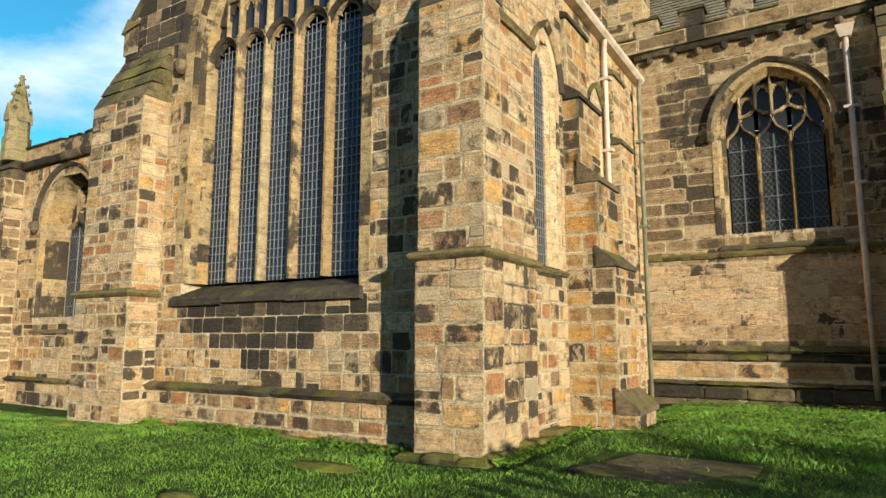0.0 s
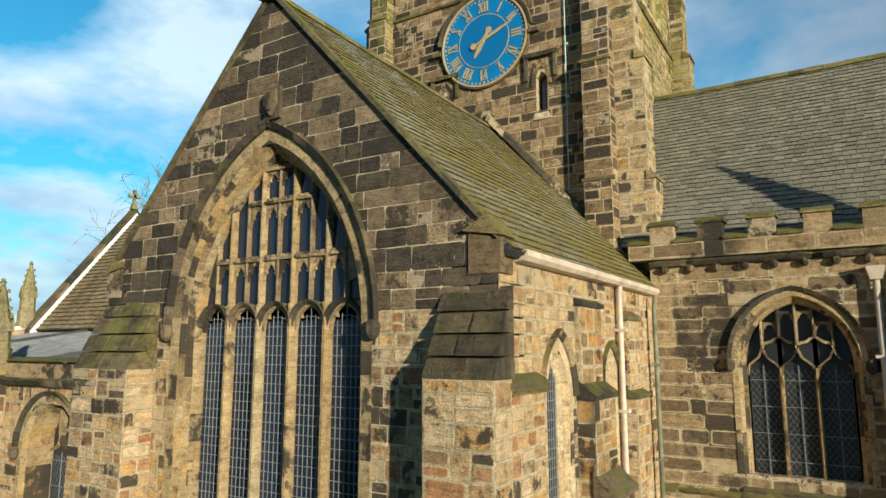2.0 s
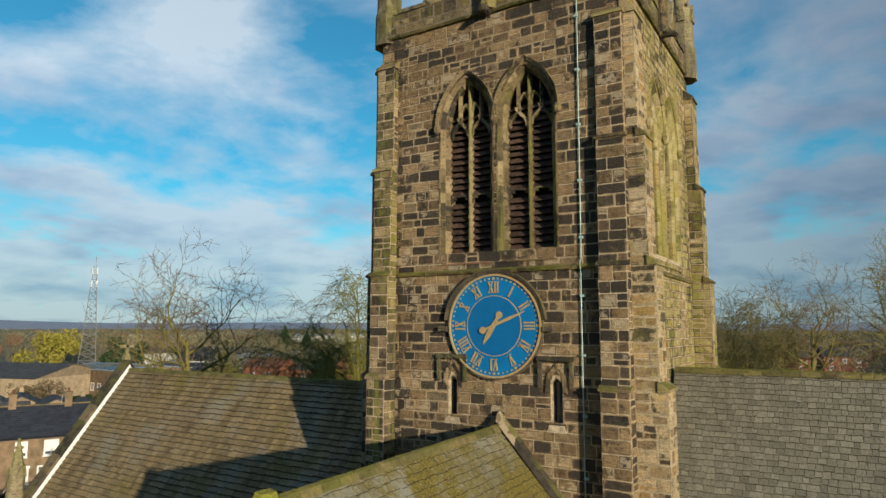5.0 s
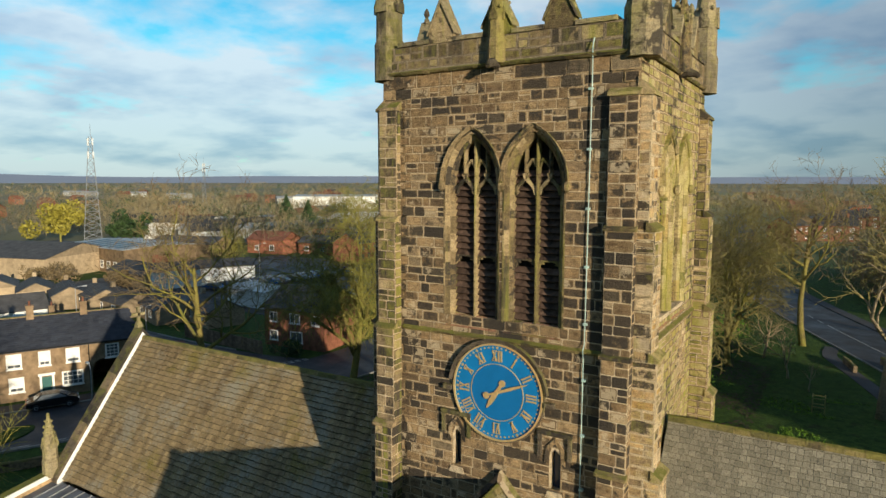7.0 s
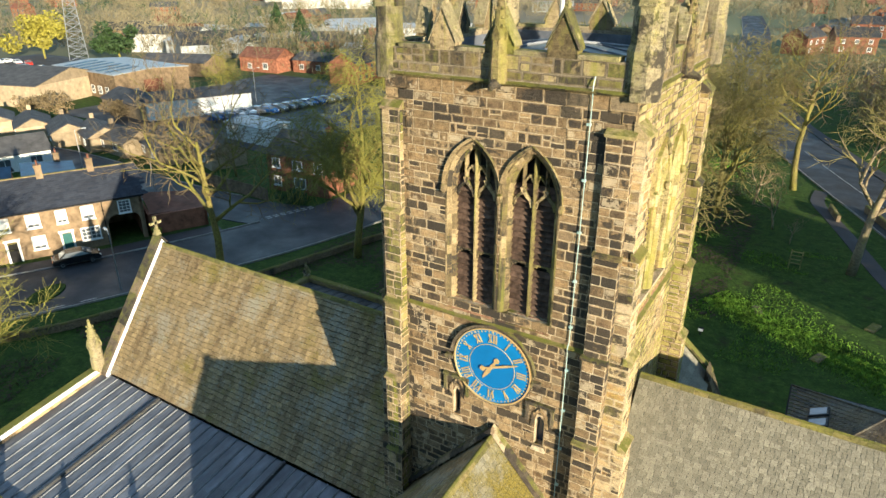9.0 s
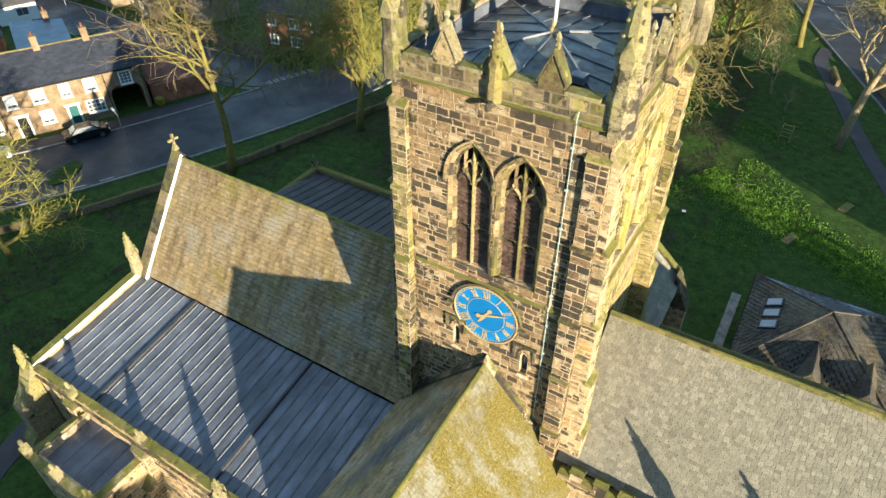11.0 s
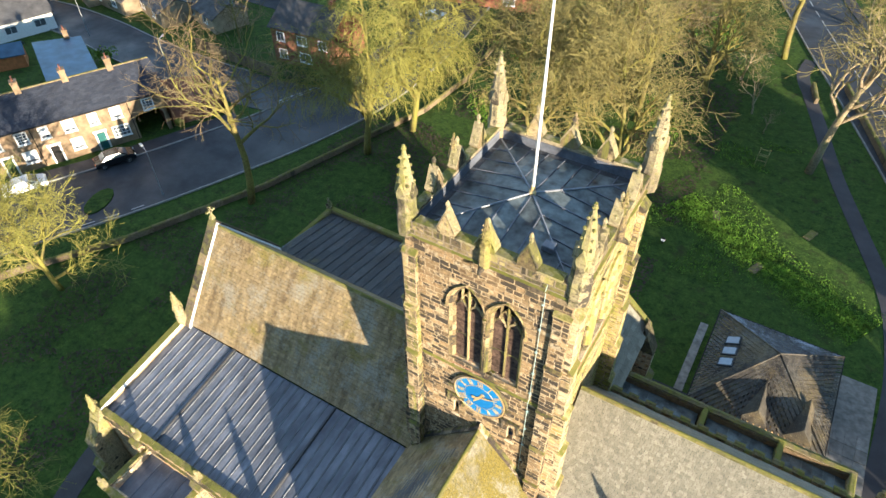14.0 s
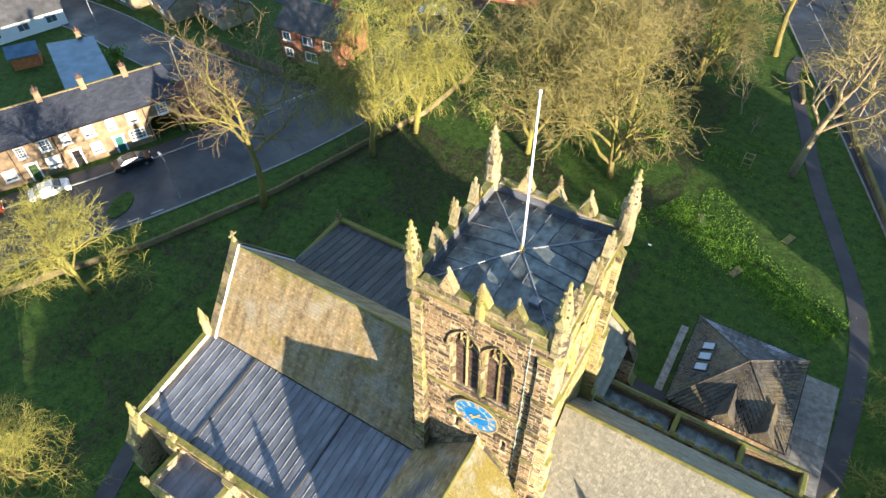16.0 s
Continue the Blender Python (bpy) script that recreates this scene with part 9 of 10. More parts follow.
def terrace():
    ob = thing("terraced_house", "row of old tan-brick terraced cottages with slate roof", "house")
    L, D, ze, zr = 34.0, 7.0, 5.0, 7.4
    # x runs from the right end leftwards; the front looks towards -y after turning
    front = Frame2((0, 0, 0), (1, 0, 0), (0, -1, 0))
    passage = opening(-2.05, 1.6, -0.1, 2.2, 0.75, 0, 6)
    G().prism(front, [(-L, -0.1), (0, -0.1), (0, ze), (-L, ze)], -0.4, 0, [passage]).part("front_wall", M_BRICK_TAN, ob, "mottled tan brick front")
    G().box(-L, 0, D - 0.3, D, -0.1, ze).part("back_wall", M_BRICK_TAN, ob)
    for x in (-L, -0.3):
        G().prism(Frame2((x, 0, 0), (0, 1, 0), (1, 0, 0)), [(0, -0.1), (D, -0.1), (D, ze), (D / 2, zr), (0, ze)], 0, 0.3).part("gable_wall", M_BRICK_TAN, ob)
    # void-black ceiling, with the passage's shade in its colour
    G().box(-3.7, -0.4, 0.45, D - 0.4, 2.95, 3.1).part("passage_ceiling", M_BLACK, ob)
    G().box(-3.95, -3.7, 0.4, D, -0.1, 3.0).part("passage_side", M_BRICK, ob)
    G().box(-0.42, -0.32, 0.4, D, -0.1, 3.0).part("passage_side", M_BRICK, ob)
    rg = G()
    roof_gable(rg, -L, 0, 0, D, ze, zr, 0.25)
    rf = rg.part("roof", M_SLATE_NAVY, ob, "dark slate roof")
    rows = 16
    rng = random.Random(3)
    sg = G()
    for r in range(rows):
        y0, y1 = -0.25 + (D / 2 + 0.25) * r / rows, -0.25 + (D / 2 + 0.25) * (r + 1.1) / rows
        sl = (zr - ze) / (D / 2)
        x = -L - 0.2
        while x < 0.2:
            w = rng.uniform(0.4, 0.6)
            z0, z1 = ze + y0 * sl + 0.15, ze + y1 * sl + 0.15
            sg.hexa([(x, y0, z0), (x + w - 0.02, y0, z0), (x + w - 0.02, y1, z1), (x, y1, z1), (x, y0, z0 + 0.03), (x + w - 0.02, y0, z0 + 0.03), (x + w - 0.02, y1, z1 + 0.006), (x, y1, z1 + 0.006)])
            x += w
    tagged(sg.part("slating", M_SLATE_NAVY, rf), kind="stuff")
    rt = G()
    rt.box(-L - 0.2, 0.2, D / 2 - 0.12, D / 2 + 0.12, zr + 0.1, zr + 0.24, 0.05)
    rt.part("ridge", M_WALLSTONE, ob)
    G().tube([(-L, -0.28, ze - 0.05), (0.2, -0.28, ze - 0.05)], 0.07, 6).part("gutter", M_BLACK, ob)
    for x in (-3.9, -13.9, -18.5):
        G().tube([(x, -0.08, ze - 0.05), (x, -0.08, 0.1)], 0.045, 6).part("downpipe", M_BLACK, ob)
    for x, w, g in ((-1.8, 1.15, (3, 4)), (-5.3, 1.1, (2, 2)), (-7.7, 0.9, (2, 2)), (-10.2, 1.15, (2, 2)), (-12.7, 0.9, (2, 2)), (-14.9, 1.1, (3, 4)), (-17.4, 0.9, (3, 4)), (-20.6, 1.1, (2, 2)), (-25, 1.0, (2, 2)), (-29, 1.1, (2, 2))):
        sash(ob, x, 3.25, w, 1.35, 0, g, True, g == (2, 2))
    for x, w, g in ((-5.4, 1.75, (4, 3)), (-10.1, 1.15, (2, 2)), (-14.9, 1.3, (2, 2)), (-19.5, 1.3, (2, 2)), (-24, 1.4, (2, 2)), (-29.5, 1.4, (2, 2))):
        sash(ob, x, 0.95, w, 1.35, 0, g, True, g == (2, 2))
    for x, m in ((-7.6, M_TEAL), (-12.4, M_BLACK), (-17.1, M_LEAF), (-22, M_BLACK), (-27, M_TEAL)):
        d = G().box(x - 0.42, x + 0.42, -0.03, 0.03, 0.0, 2.05).part("door", m, ob, "panelled front door")
        c = G()
        c.box(x - 0.62, x - 0.43, -0.10, 0.02, 0.0, 2.2)
        c.box(x + 0.43, x + 0.62, -0.10, 0.02, 0.0, 2.2)
        c.box(x - 0.72, x + 0.72, -0.18, 0.02, 2.2, 2.42)
        c.part("door_surround", M_WHITE, d, "white door surround")
        G().lathe(x + 0.32, -0.06, [(0.03, 1.0), (0.03, 1.06)], 6).part("door_knob", M_GILT, d)
    for x in (-4.0, -8.7, -13.4, -20):
        chimney(ob, x, D / 2, zr - 0.2, 1.5)
    # rear wing with a blue sheet roof
    G().box(-10.5, -5.0, D + 1.0, D + 15.0, -0.1, 3.85).part("rear_wing", M_BRICK_TAN, ob)
    rr = G()
    rr.hexa([(-10.7, D - 0.3, 4.5), (-4.9, D - 0.3, 3.9), (-4.9, D + 15.2, 3.9), (-10.7, D + 15.2, 4.5), (-10.7, D - 0.3, 4.65), (-4.9, D - 0.3, 4.05), (-4.9, D + 15.2, 4.05), (-10.7, D + 15.2, 4.65)])
    rr.part("rear_roof", M_ROOF_BLUE, ob, "blue-grey sheet roof of the rear wing")
    G().box(-4.5, -0.8, D, D + 4, -0.1, 2.5).part("rear_shed", M_BRICK_TAN, ob)
    G().hexa([(-4.7, D, 3.4), (-0.6, D, 3.4), (-0.6, D + 4.3, 2.6), (-4.7, D + 4.3, 2.6), (-4.7, D, 3.55), (-0.6, D, 3.55), (-0.6, D + 4.3, 2.75), (-4.7, D + 4.3, 2.75)]).part("shed_roof", M_ROOF_BLUE, ob, "blue sheet lean-to roof")
    chimney(ob, -6.6, D + 15.2, 3.9, 1.5)
    ob.matrix_world = Matrix.Translation((-62.4, 38.9, 0)) @ Matrix.Rotation(math.atan2(0.898, 0.44), 4, "Z")
    return ob


terrace()
red_wall = thing("garden_wall", "red brick garden wall and lean-to beside the terrace", "wall", group="")
G().box(0.3, 6.5, 0.3, 0.6, -0.1, 2.2).part("wall_length", M_BRICK, red_wall)
G().box(0.3, 0.6, 0.3, 8.0, -0.1, 2.4).part("wall_length", M_BRICK, red_wall)
G().box(6.2, 6.5, 0.3, 8.0, -0.1, 2.0).part("wall_length", M_BRICK, red_wall)
G().hexa([(0.6, 0.6, 2.2), (6.2, 0.6, 2.0), (6.2, 6.0, 2.4), (0.6, 6.0, 3.2), (0.6, 0.6, 2.32), (6.2, 0.6, 2.12), (6.2, 6.0, 2.52), (0.6, 6.0, 3.32)]).part("lean_to_roof", M_TILE_RED, red_wall, "red tiled lean-to roof")
red_wall.matrix_world = Matrix.Translation((-62.4, 38.9, 0)) @ Matrix.Rotation(math.atan2(0.898, 0.44), 4, "Z")
grit = thing("grit_bin", "yellow grit bin at the corner of the terrace", "bin", (-61.9, 39.6, 0.15))
G().box(-0.4, 0.4, -0.3, 0.3, 0, 0.6, top=(-0.06, -0.05)).part("bin_body", M_LEAF_Y, grit)
G().box(-0.48, 0.48, -0.38, 0.38, 0.6, 0.78, 0.08).part("lid", M_LEAF_Y, grit)


def shed_house(name, label, x, y, turn, w, d, ze, zr, wall_m, roof_m, category="house", windows=(), group="", chim=False):
    ob = thing(name, label, category, (x, y, 0), group)
    body = G()
    body.box(-w / 2, w / 2, -d / 2, d / 2, -0.2, ze)
    for s in (-1, 1):
        body.add([(s * w / 2, -d / 2, ze), (s * w / 2, d / 2, ze), (s * w / 2, 0, zr)], [(0, 1, 2)])
    body.part("wall", wall_m, ob)
    r = G()
    roof_gable(r, -w / 2, w / 2, -d / 2, d / 2, ze, zr, 0.3, 0.12)
    r.part("roof", roof_m, ob)
    for wx, wz, ww, wh in windows:
        sash(ob, wx, wz, ww, wh, -d / 2, (2, 1))
    if chim:
        chimney(ob, w * 0.3, 0, zr - 0.3, 1.3, M_BRICK)
    ob.rotation_euler = (0, 0, turn)
    return ob


def ribbed(ob, x0, x1, y0, y1, za, zb, n, mat):
    for k in range(n):
        t = (k + 0.5) / n
        y = y0 + (y1 - y0) * t
        z = za + (zb - za) * t
        G().box(x0, x1, y - 0.05, y + 0.05, z, z + 0.06).part("rib", mat, ob)


# the front gable's middle of each bungalow, and the way it looks
BUNG = [(-125.0, 54.2, -0.44), (-116.2, 56.0, -0.44), (-107.4, 57.0, -0.43), (-99.8, 58.5, -0.35), (-92.6, 59.6, -0.12), (-83.7, 59.4, -0.33), (-75.5, 62.0, -0.30)]
first = None
for k, (x, y, t) in enumerate(BUNG):
    c = (x - 4.6 * math.cos(t), y - 4.6 * math.sin(t))
    if first is None:
        first = shed_house("bungalow", "small buff-brick bungalow with a dark tiled gable roof", *c, t, 9.2, 5.5, 2.35, 3.75, M_BRICK_BUFF, M_TILE_GREY, "house", ((-2.6, 0.9, 1.3, 1.0), (1.8, 0.9, 1.2, 1.0)), "bungalows")
        ribbed(first, -4.9, 4.9, -2.9, -0.15, 2.36, 3.80, 9, M_TILE_GREY)
        ribbed(first, -4.9, 4.9, 2.9, 0.15, 2.36, 3.80, 9, M_TILE_GREY)
        G().box(-4.4, -3.9, -0.3, 0.3, 3.5, 4.6).part("flue", M_BRICK_BUFF, first)
    else:
        copy_thing(first, Matrix.Translation((*c, 0)) @ Matrix.Rotation(t, 4, "Z"))
shed_house("bungalow", "white-walled bungalow with a grey tiled roof", -104.0, 44.4, 1.25, 12, 7.5, 2.6, 4.4, M_WHITE, M_TILE_GREY, "house", ((-4, 0.9, 1.6, 1.1), (0, 0.9, 1.6, 1.1), (4, 0.9, 1.6, 1.1)), "bungalows")
shed_house("garden_shed", "orange timber garden shed with a blue roof", -93.6, 38.6, 1.0, 3.6, 3.0, 2.0, 2.9, M_SHED, M_ROOF_BLUE, "shed")
shed_house("brick_house", "two-storey red brick house with white windows", -59.0, 62.4, 0.10, 9.4, 8, 5.0, 7.2, M_BRICK, M_TILE_GREY, "house", ((-3.2, 3.2, 1.2, 1.2), (0.2, 3.2, 1.5, 1.2), (3.4, 3.2, 1.2, 1.2), (-3.2, 0.8, 1.2, 1.2), (0.4, 0.8, 1.8, 1.3)), "", True)
shed_house("brick_house", "red brick house behind the willow", -47.0, 92, 0.2, 16, 8, 5.0, 7.4, M_BRICK, M_TILE_RED, "house", ((-5, 3.2, 1.3, 1.2), (-1, 3.2, 1.3, 1.2), (4, 3.2, 1.3, 1.2), (-5, 0.8, 1.5, 1.2), (3, 0.8, 1.8, 1.3)), "", True)
fence = thing("timber_fence", "grey close-boarded timber fence beside the side street", "fence")
for k in range(46):
    t = k / 46
    p = Vector((-75.5, 54.9)).lerp(Vector((-59.8, 54.2)), t)
    G().box(p.x, p.x + 0.34, p.y, p.y + 0.05, 0, 1.65).part("board", M_WOOD, fence)

ware = shed_house("warehouse", "large tan-brick industrial unit with rooflights", -149.0, 94.6, -0.08, 27, 18, 5.5, 6.1, M_BRICK_TAN, M_SHED_PALE, "warehouse")
for k in range(6):
    x = -9.5 + k * 3.6
    G().hexa([(x, -8.4, 5.72), (x + 1.3, -8.4, 5.72), (x + 1.3, -0.8, 6.22), (x, -0.8, 6.22), (x, -8.4, 5.82), (x + 1.3, -8.4, 5.82), (x + 1.3, -0.8, 6.32), (x, -0.8, 6.32)]).part("rooflight", M_ROOF_BLUE, ware, "blue-grey strip rooflight")
G().box(13.45, 13.62, -2.4, 2.2, 0, 3.8).part("loading_door", M_TILE_RED, ware, "red roller door")
for y in (-6.6, -4.4):
    G().box(13.48, 13.56, y - 0.6, y + 0.6, 1.0, 2.2).part("side_window", M_PANE_DARK, ware)
for k in range(4):
    sash(ware, 0.5 + k * 3.0, 1.0, 1.4, 1.6, -9.0, (2, 2))
shed_house("warehouse", "low buff shed with a brown tiled roof", -121.5, 79.8, -0.12, 15, 8, 2.7, 4.4, M_BRICK_BUFF, M_TILE_GREY, "warehouse")
shed_house("warehouse", "long low shed with a grey sheet roof", -168, 74, 0.30, 46, 20, 4.5, 7.0, M_BRICK_BUFF, M_TILE_GREY, "warehouse")
shed_house("warehouse", "white-walled shed with a pale roof", -112.4, 86.2, 1.118, 20, 9, 3.6, 4.7, M_WHITE, M_TILE_GREY, "warehouse")
shed_house("warehouse", "pale flat shed beside the car park", -84.4, 76.6, -0.06, 10, 6, 2.9, 3.3, M_WHITE, M_SHED_PALE, "warehouse")
shed_house("warehouse", "dark-roofed office block beside the depot", -180, 149, 1.1, 24, 13, 4.5, 8.0, M_SHED_PALE, M_SLATE_DARK, "warehouse")
shed_house("warehouse", "white two-storey workshop with rooflights", -206, 152, 0.5, 24, 12, 6.0, 8.0, M_WHITE, M_SLATE_DARK, "warehouse")
shed_house("warehouse", "long shed with a brown sheet roof", -158, 119, 0.3, 20, 10, 3.6, 5.2, M_BRICK_TAN, M_TILE_GREY, "warehouse")
shed_house("brick_house", "red brick workshop with a tiled roof", -142, 135, 0.1, 13, 8, 4.0, 6.2, M_BRICK, M_TILE_RED, "house", ((-3, 1.0, 1.3, 1.3), (2.5, 1.0, 1.6, 1.6)))
shed_house("brick_house", "low red brick workshop beside the depot", -127, 141, 0.1, 14, 8, 3.4, 5.2, M_BRICK, M_TILE_GREY, "house", ((-4, 1.0, 1.3, 1.3), (1.5, 1.0, 1.3, 1.3)))
shed_house("warehouse", "white superstore with a flat roof", -330, 380, 0.6, 60, 40, 9, 10, M_WHITE, M_SHED_PALE, "warehouse")
shed_house("brick_house", "tall red-brick house on the main road", 25, 118, -0.2, 11, 12, 6.2, 9.5, M_BRICK, M_SLATE_DARK, "house", ((-3, 3.4, 1.1, 1.5), (2, 3.4, 1.1, 1.5)), "", True)
shed_house("brick_house", "long grey-roofed terrace on the main road", 18, 152, 1.45, 34, 9, 5.6, 8.6, M_BRICK, M_SLATE_DARK, "house", tuple((-14 + 4 * k, 3.0, 1.1, 1.4) for k in range(8)), "", True)
yardg = G().box(-136, -74, 70.5, 130, -0.3, 0.05).part("car_park", M_ROAD)
tagged(yardg, "asphalt car park among the sheds", "car park", kind="structure")
yardh = G().box(-235, -150, 88, 122, -0.3, 0.05).part("depot_yard", M_PATH)
tagged(yardh, "asphalt depot yard", "yard", kind="structure")


# ---- vehicles ----
def car(label, paint, at, turn, scale=1.0):
    ob = thing("car", label, "car", (*at, 0.0), "parked cars")
    prof = [(-2.1, 0.35), (-2.15, 0.75), (-1.95, 0.92), (-1.45, 0.98), (-0.85, 1.42), (0.55, 1.46), (1.35, 1.02), (2.0, 0.86), (2.15, 0.62), (2.12, 0.32)]
    body = G()
    n = len(prof)
    half = [0.80, 0.86, 0.86, 0.84, 0.66, 0.66, 0.84, 0.82, 0.80, 0.80]
    body.add([(x, -h, z) for (x, z), h in zip(prof, half)] + [(x, h, z) for (x, z), h in zip(prof, half)], [(i, (i + 1) % n, n + (i + 1) % n, n + i) for i in range(n)] + [tuple(range(n - 1, -1, -1)), tuple(range(n, 2 * n))])
    body.part("body", paint, ob)
    g = G()
    for s in (-1, 1):
        y = s * 0.80
        g.add([(-1.30, y * 1.03, 1.0), (1.15, y * 1.03, 1.03), (0.50, y * 0.86, 1.40), (-0.82, y * 0.86, 1.37)], [(0, 1, 2, 3)])
    g.add([(1.34, -0.70, 1.05), (1.34, 0.70, 1.05), (0.62, 0.60, 1.44), (0.62, -0.60, 1.44)], [(0, 1, 2, 3)])
    g.add([(-1.46, -0.70, 1.02), (-1.46, 0.70, 1.02), (-0.92, 0.60, 1.41), (-0.92, -0.60, 1.41)], [(0, 1, 2, 3)])
    for q in range(len(g.v)):
        x, y, z = g.v[q]
        g.v[q] = (x * 1.012, y * 1.012, z + 0.012)
    g.part("glazing", M_PANE_DARK, ob)
    for x in (-1.32, 1.32):
        for s in (-1, 1):
            w = G()
            w.lathe(0, 0, [(0.20, -0.09), (0.31, -0.09), (0.31, 0.09), (0.20, 0.09)], 12)
            tyre = w.part("tyre", M_TYRE, ob)
            tyre.matrix_basis = Matrix.Translation((x, s * 0.80, 0.31)) @ Matrix.Rotation(radians(90), 4, "X")
            G().lathe(0, 0, [(0.20, -0.08), (0.12, -0.10), (0.12, 0.10), (0.20, 0.08)], 10).part("rim", M_STEEL, tyre)
    for s in (-1, 1):
        G().box(2.04, 2.16, s * 0.62 - 0.16, s * 0.62 + 0.16, 0.62, 0.76).part("headlight", M_WHITE, ob)
        G().box(-2.16, -2.06, s * 0.66 - 0.12, s * 0.66 + 0.12, 0.72, 0.90).part("tail_light", M_TILE_RED, ob)
    ob.matrix_basis = Matrix.Translation((*at, 0.06)) @ Matrix.Rotation(turn, 4, "Z")
    return ob


P_BLACK = plain("black_car_paint", (0.012, 0.013, 0.015), 0.25, 0.0, 0.05, 2, 0, 0.3)
P_WHITE = plain("white_car_paint", (0.72, 0.72, 0.72), 0.25, 0.0, 0.05, 2, 0, 0.6)
P_RED = plain("red_car_paint", (0.45, 0.03, 0.02), 0.25, 0.0, 0.05, 2, 0, 0.6)
P_BLUE = plain("blue_car_paint", (0.03, 0.10, 0.28), 0.25, 0.1, 0.05, 2, 0, 0.6)
P_GREY = plain("silver_car_paint", (0.30, 0.31, 0.33), 0.25, 0.4, 0.05, 2, 0, 0.6)
along = math.atan2(0.898, 0.44)
car("black car parked before the terrace", P_BLACK, (-62.4, 30.8), along)
cw_ = car("white car parked beside the street", P_WHITE, (-66.4, 22.6), along)
cr_ = car("red car parked beside the street", P_RED, (-69.6, 16.5), along)
cb_ = car("blue car in the car park", P_BLUE, (-100, 84.5), 2.2)
cg_ = car("silver car in the car park", P_GREY, (-97, 87), 2.2)
copy_thing(cw_, Matrix.Translation((-51.6, 79.5, 0.06)) @ Matrix.Rotation(0.5, 4, "Z"))["label"] = "white car parked under the trees"
rng_c = random.Random(12)
for k in range(18):
    row, q = divmod(k, 6)
    x, y = -102.4 + 0.42 * q + (0.0, 3.4, 4.6)[row] + rng_c.uniform(-0.2, 0.2), 81.5 + 2.5 * q + (0.0, 11.0, 18.0)[row]
    copy_thing(rng_c.choice((cb_, cg_, cb_, cw_)), Matrix.Translation((x, y, 0.06)) @ Matrix.Rotation(0.2, 4, "Z"))
for k in range(16):
    x, y = -225 + 4.6 * k + rng_c.uniform(-1, 1), 100 + rng_c.uniform(-6, 10)
    copy_thing(rng_c.choice((cw_, cg_, cr_, cw_)), Matrix.Translation((x, y, 0.06)) @ Matrix.Rotation(rng_c.uniform(0, 3), 4, "Z"))


# ---- mast, street furniture, churchyard things ----
def mast(x, y, h, base, label):
    ob = thing("lattice_mast", label, "mast", (x, y, 0))
    leg = lambda k, t: Vector(((base * (1 - t) + 0.55 * t) * math.cos(k * 2.094), (base * (1 - t) + 0.55 * t) * math.sin(k * 2.094), h * t))
    for k in range(3):
        G().tube([leg(k, 0), leg(k, 1)], 0.12, 5).part("mast_leg", M_STEEL, ob)
    n = 16
    lat = G()
    for i in range(n):
        for k in range(3):
            lat.tube([leg(k, i / n), leg((k + 1) % 3, (i + 1) / n)], 0.06, 4)
            lat.tube([leg((k + 1) % 3, i / n), leg(k, (i + 1) / n)], 0.06, 4)
            lat.tube([leg(k, i / n), leg((k + 1) % 3, i / n)], 0.06, 4)
    tagged(lat.part("bracing", M_STEEL, ob), kind="stuff")
    for z, r in ((h * 0.80, 1.0), (h * 0.92, 0.9)):
        for k in range(3):
            a = k * 2.094
            G().box(r * math.cos(a) - 0.18, r * math.cos(a) + 0.18, r * math.sin(a) - 0.18, r * math.sin(a) + 0.18, z, z + 2.2).part("antenna", M_WHITE, ob)
    G().tube([(0, 0, h), (0, 0, h + 4)], 0.06, 5).part("whip_aerial", M_STEEL, ob)


mast(-208, 120, 35, 3.6, "tall galvanised lattice mast beyond the depot")
mast(-420, 330, 34, 2.0, "distant slim lattice mast")


def street_lamp(x, y, h, turn):
    ob = thing("street_lamp", "slim grey street lamp column", "street lamp", (x, y, 0), "street lamps")
    G().tube([(0, 0, 0), (0, 0, h * 0.5), (0, 0, h), (0.5, 0, h + 0.2), (1.0, 0, h + 0.22)], [0.08, 0.06, 0.045, 0.04, 0.04], 6).part("column", M_STEEL, ob)
    G().box(0.9, 1.5, -0.12, 0.12, h + 0.14, h + 0.26, 0.04).part("lantern", M_SHED_PALE, ob)
    ob.rotation_euler = (0, 0, turn)


for x, y, h, t in ((-70.5, 46, 6, 2.0), (-92, 49.5, 6, 1.2), (-53.4, 29.5, 5.5, 2.8), (-110, 100, 7, 1.0), (9.5, 112, 8, -0.5), (-60, 80, 6, 0.3)):
    street_lamp(x, y, h, t)
bench = thing("bench", "brown timber bench beside the path", "bench", (15.6, 53.6, 0))
for k in range(4):
    G().box(-0.25 + k * 0.13, -0.14 + k * 0.13, -0.8, 0.8, 0.42, 0.46).part("seat_slat", M_TILE_RED, bench)
for k in range(3):
    G().box(0.30, 0.34, -0.8, 0.8, 0.55 + k * 0.14, 0.66 + k * 0.14).part("back_slat", M_TILE_RED, bench)
for y in (-0.7, 0.7):
    G().box(-0.22, 0.32, y - 0.04, y + 0.04, 0, 0.42).part("bench_leg", M_WOOD, bench)
bench.rotation_euler = (0, 0, -0.25)
guard = thing("tree_guard", "yellowish timber guard round a sapling", "tree guard", (-1.2, 67.4, 0))
M_GUARD = plain("pale_stakes", (0.26, 0.23, 0.08), 0.8, 0, 0.2, 4)
for x in (-0.5, 0.5):
    for y in (-0.5, 0.5):
        G().box(x - 0.05, x + 0.05, y - 0.05, y + 0.05, 0, 1.5).part("post", M_GUARD, guard)
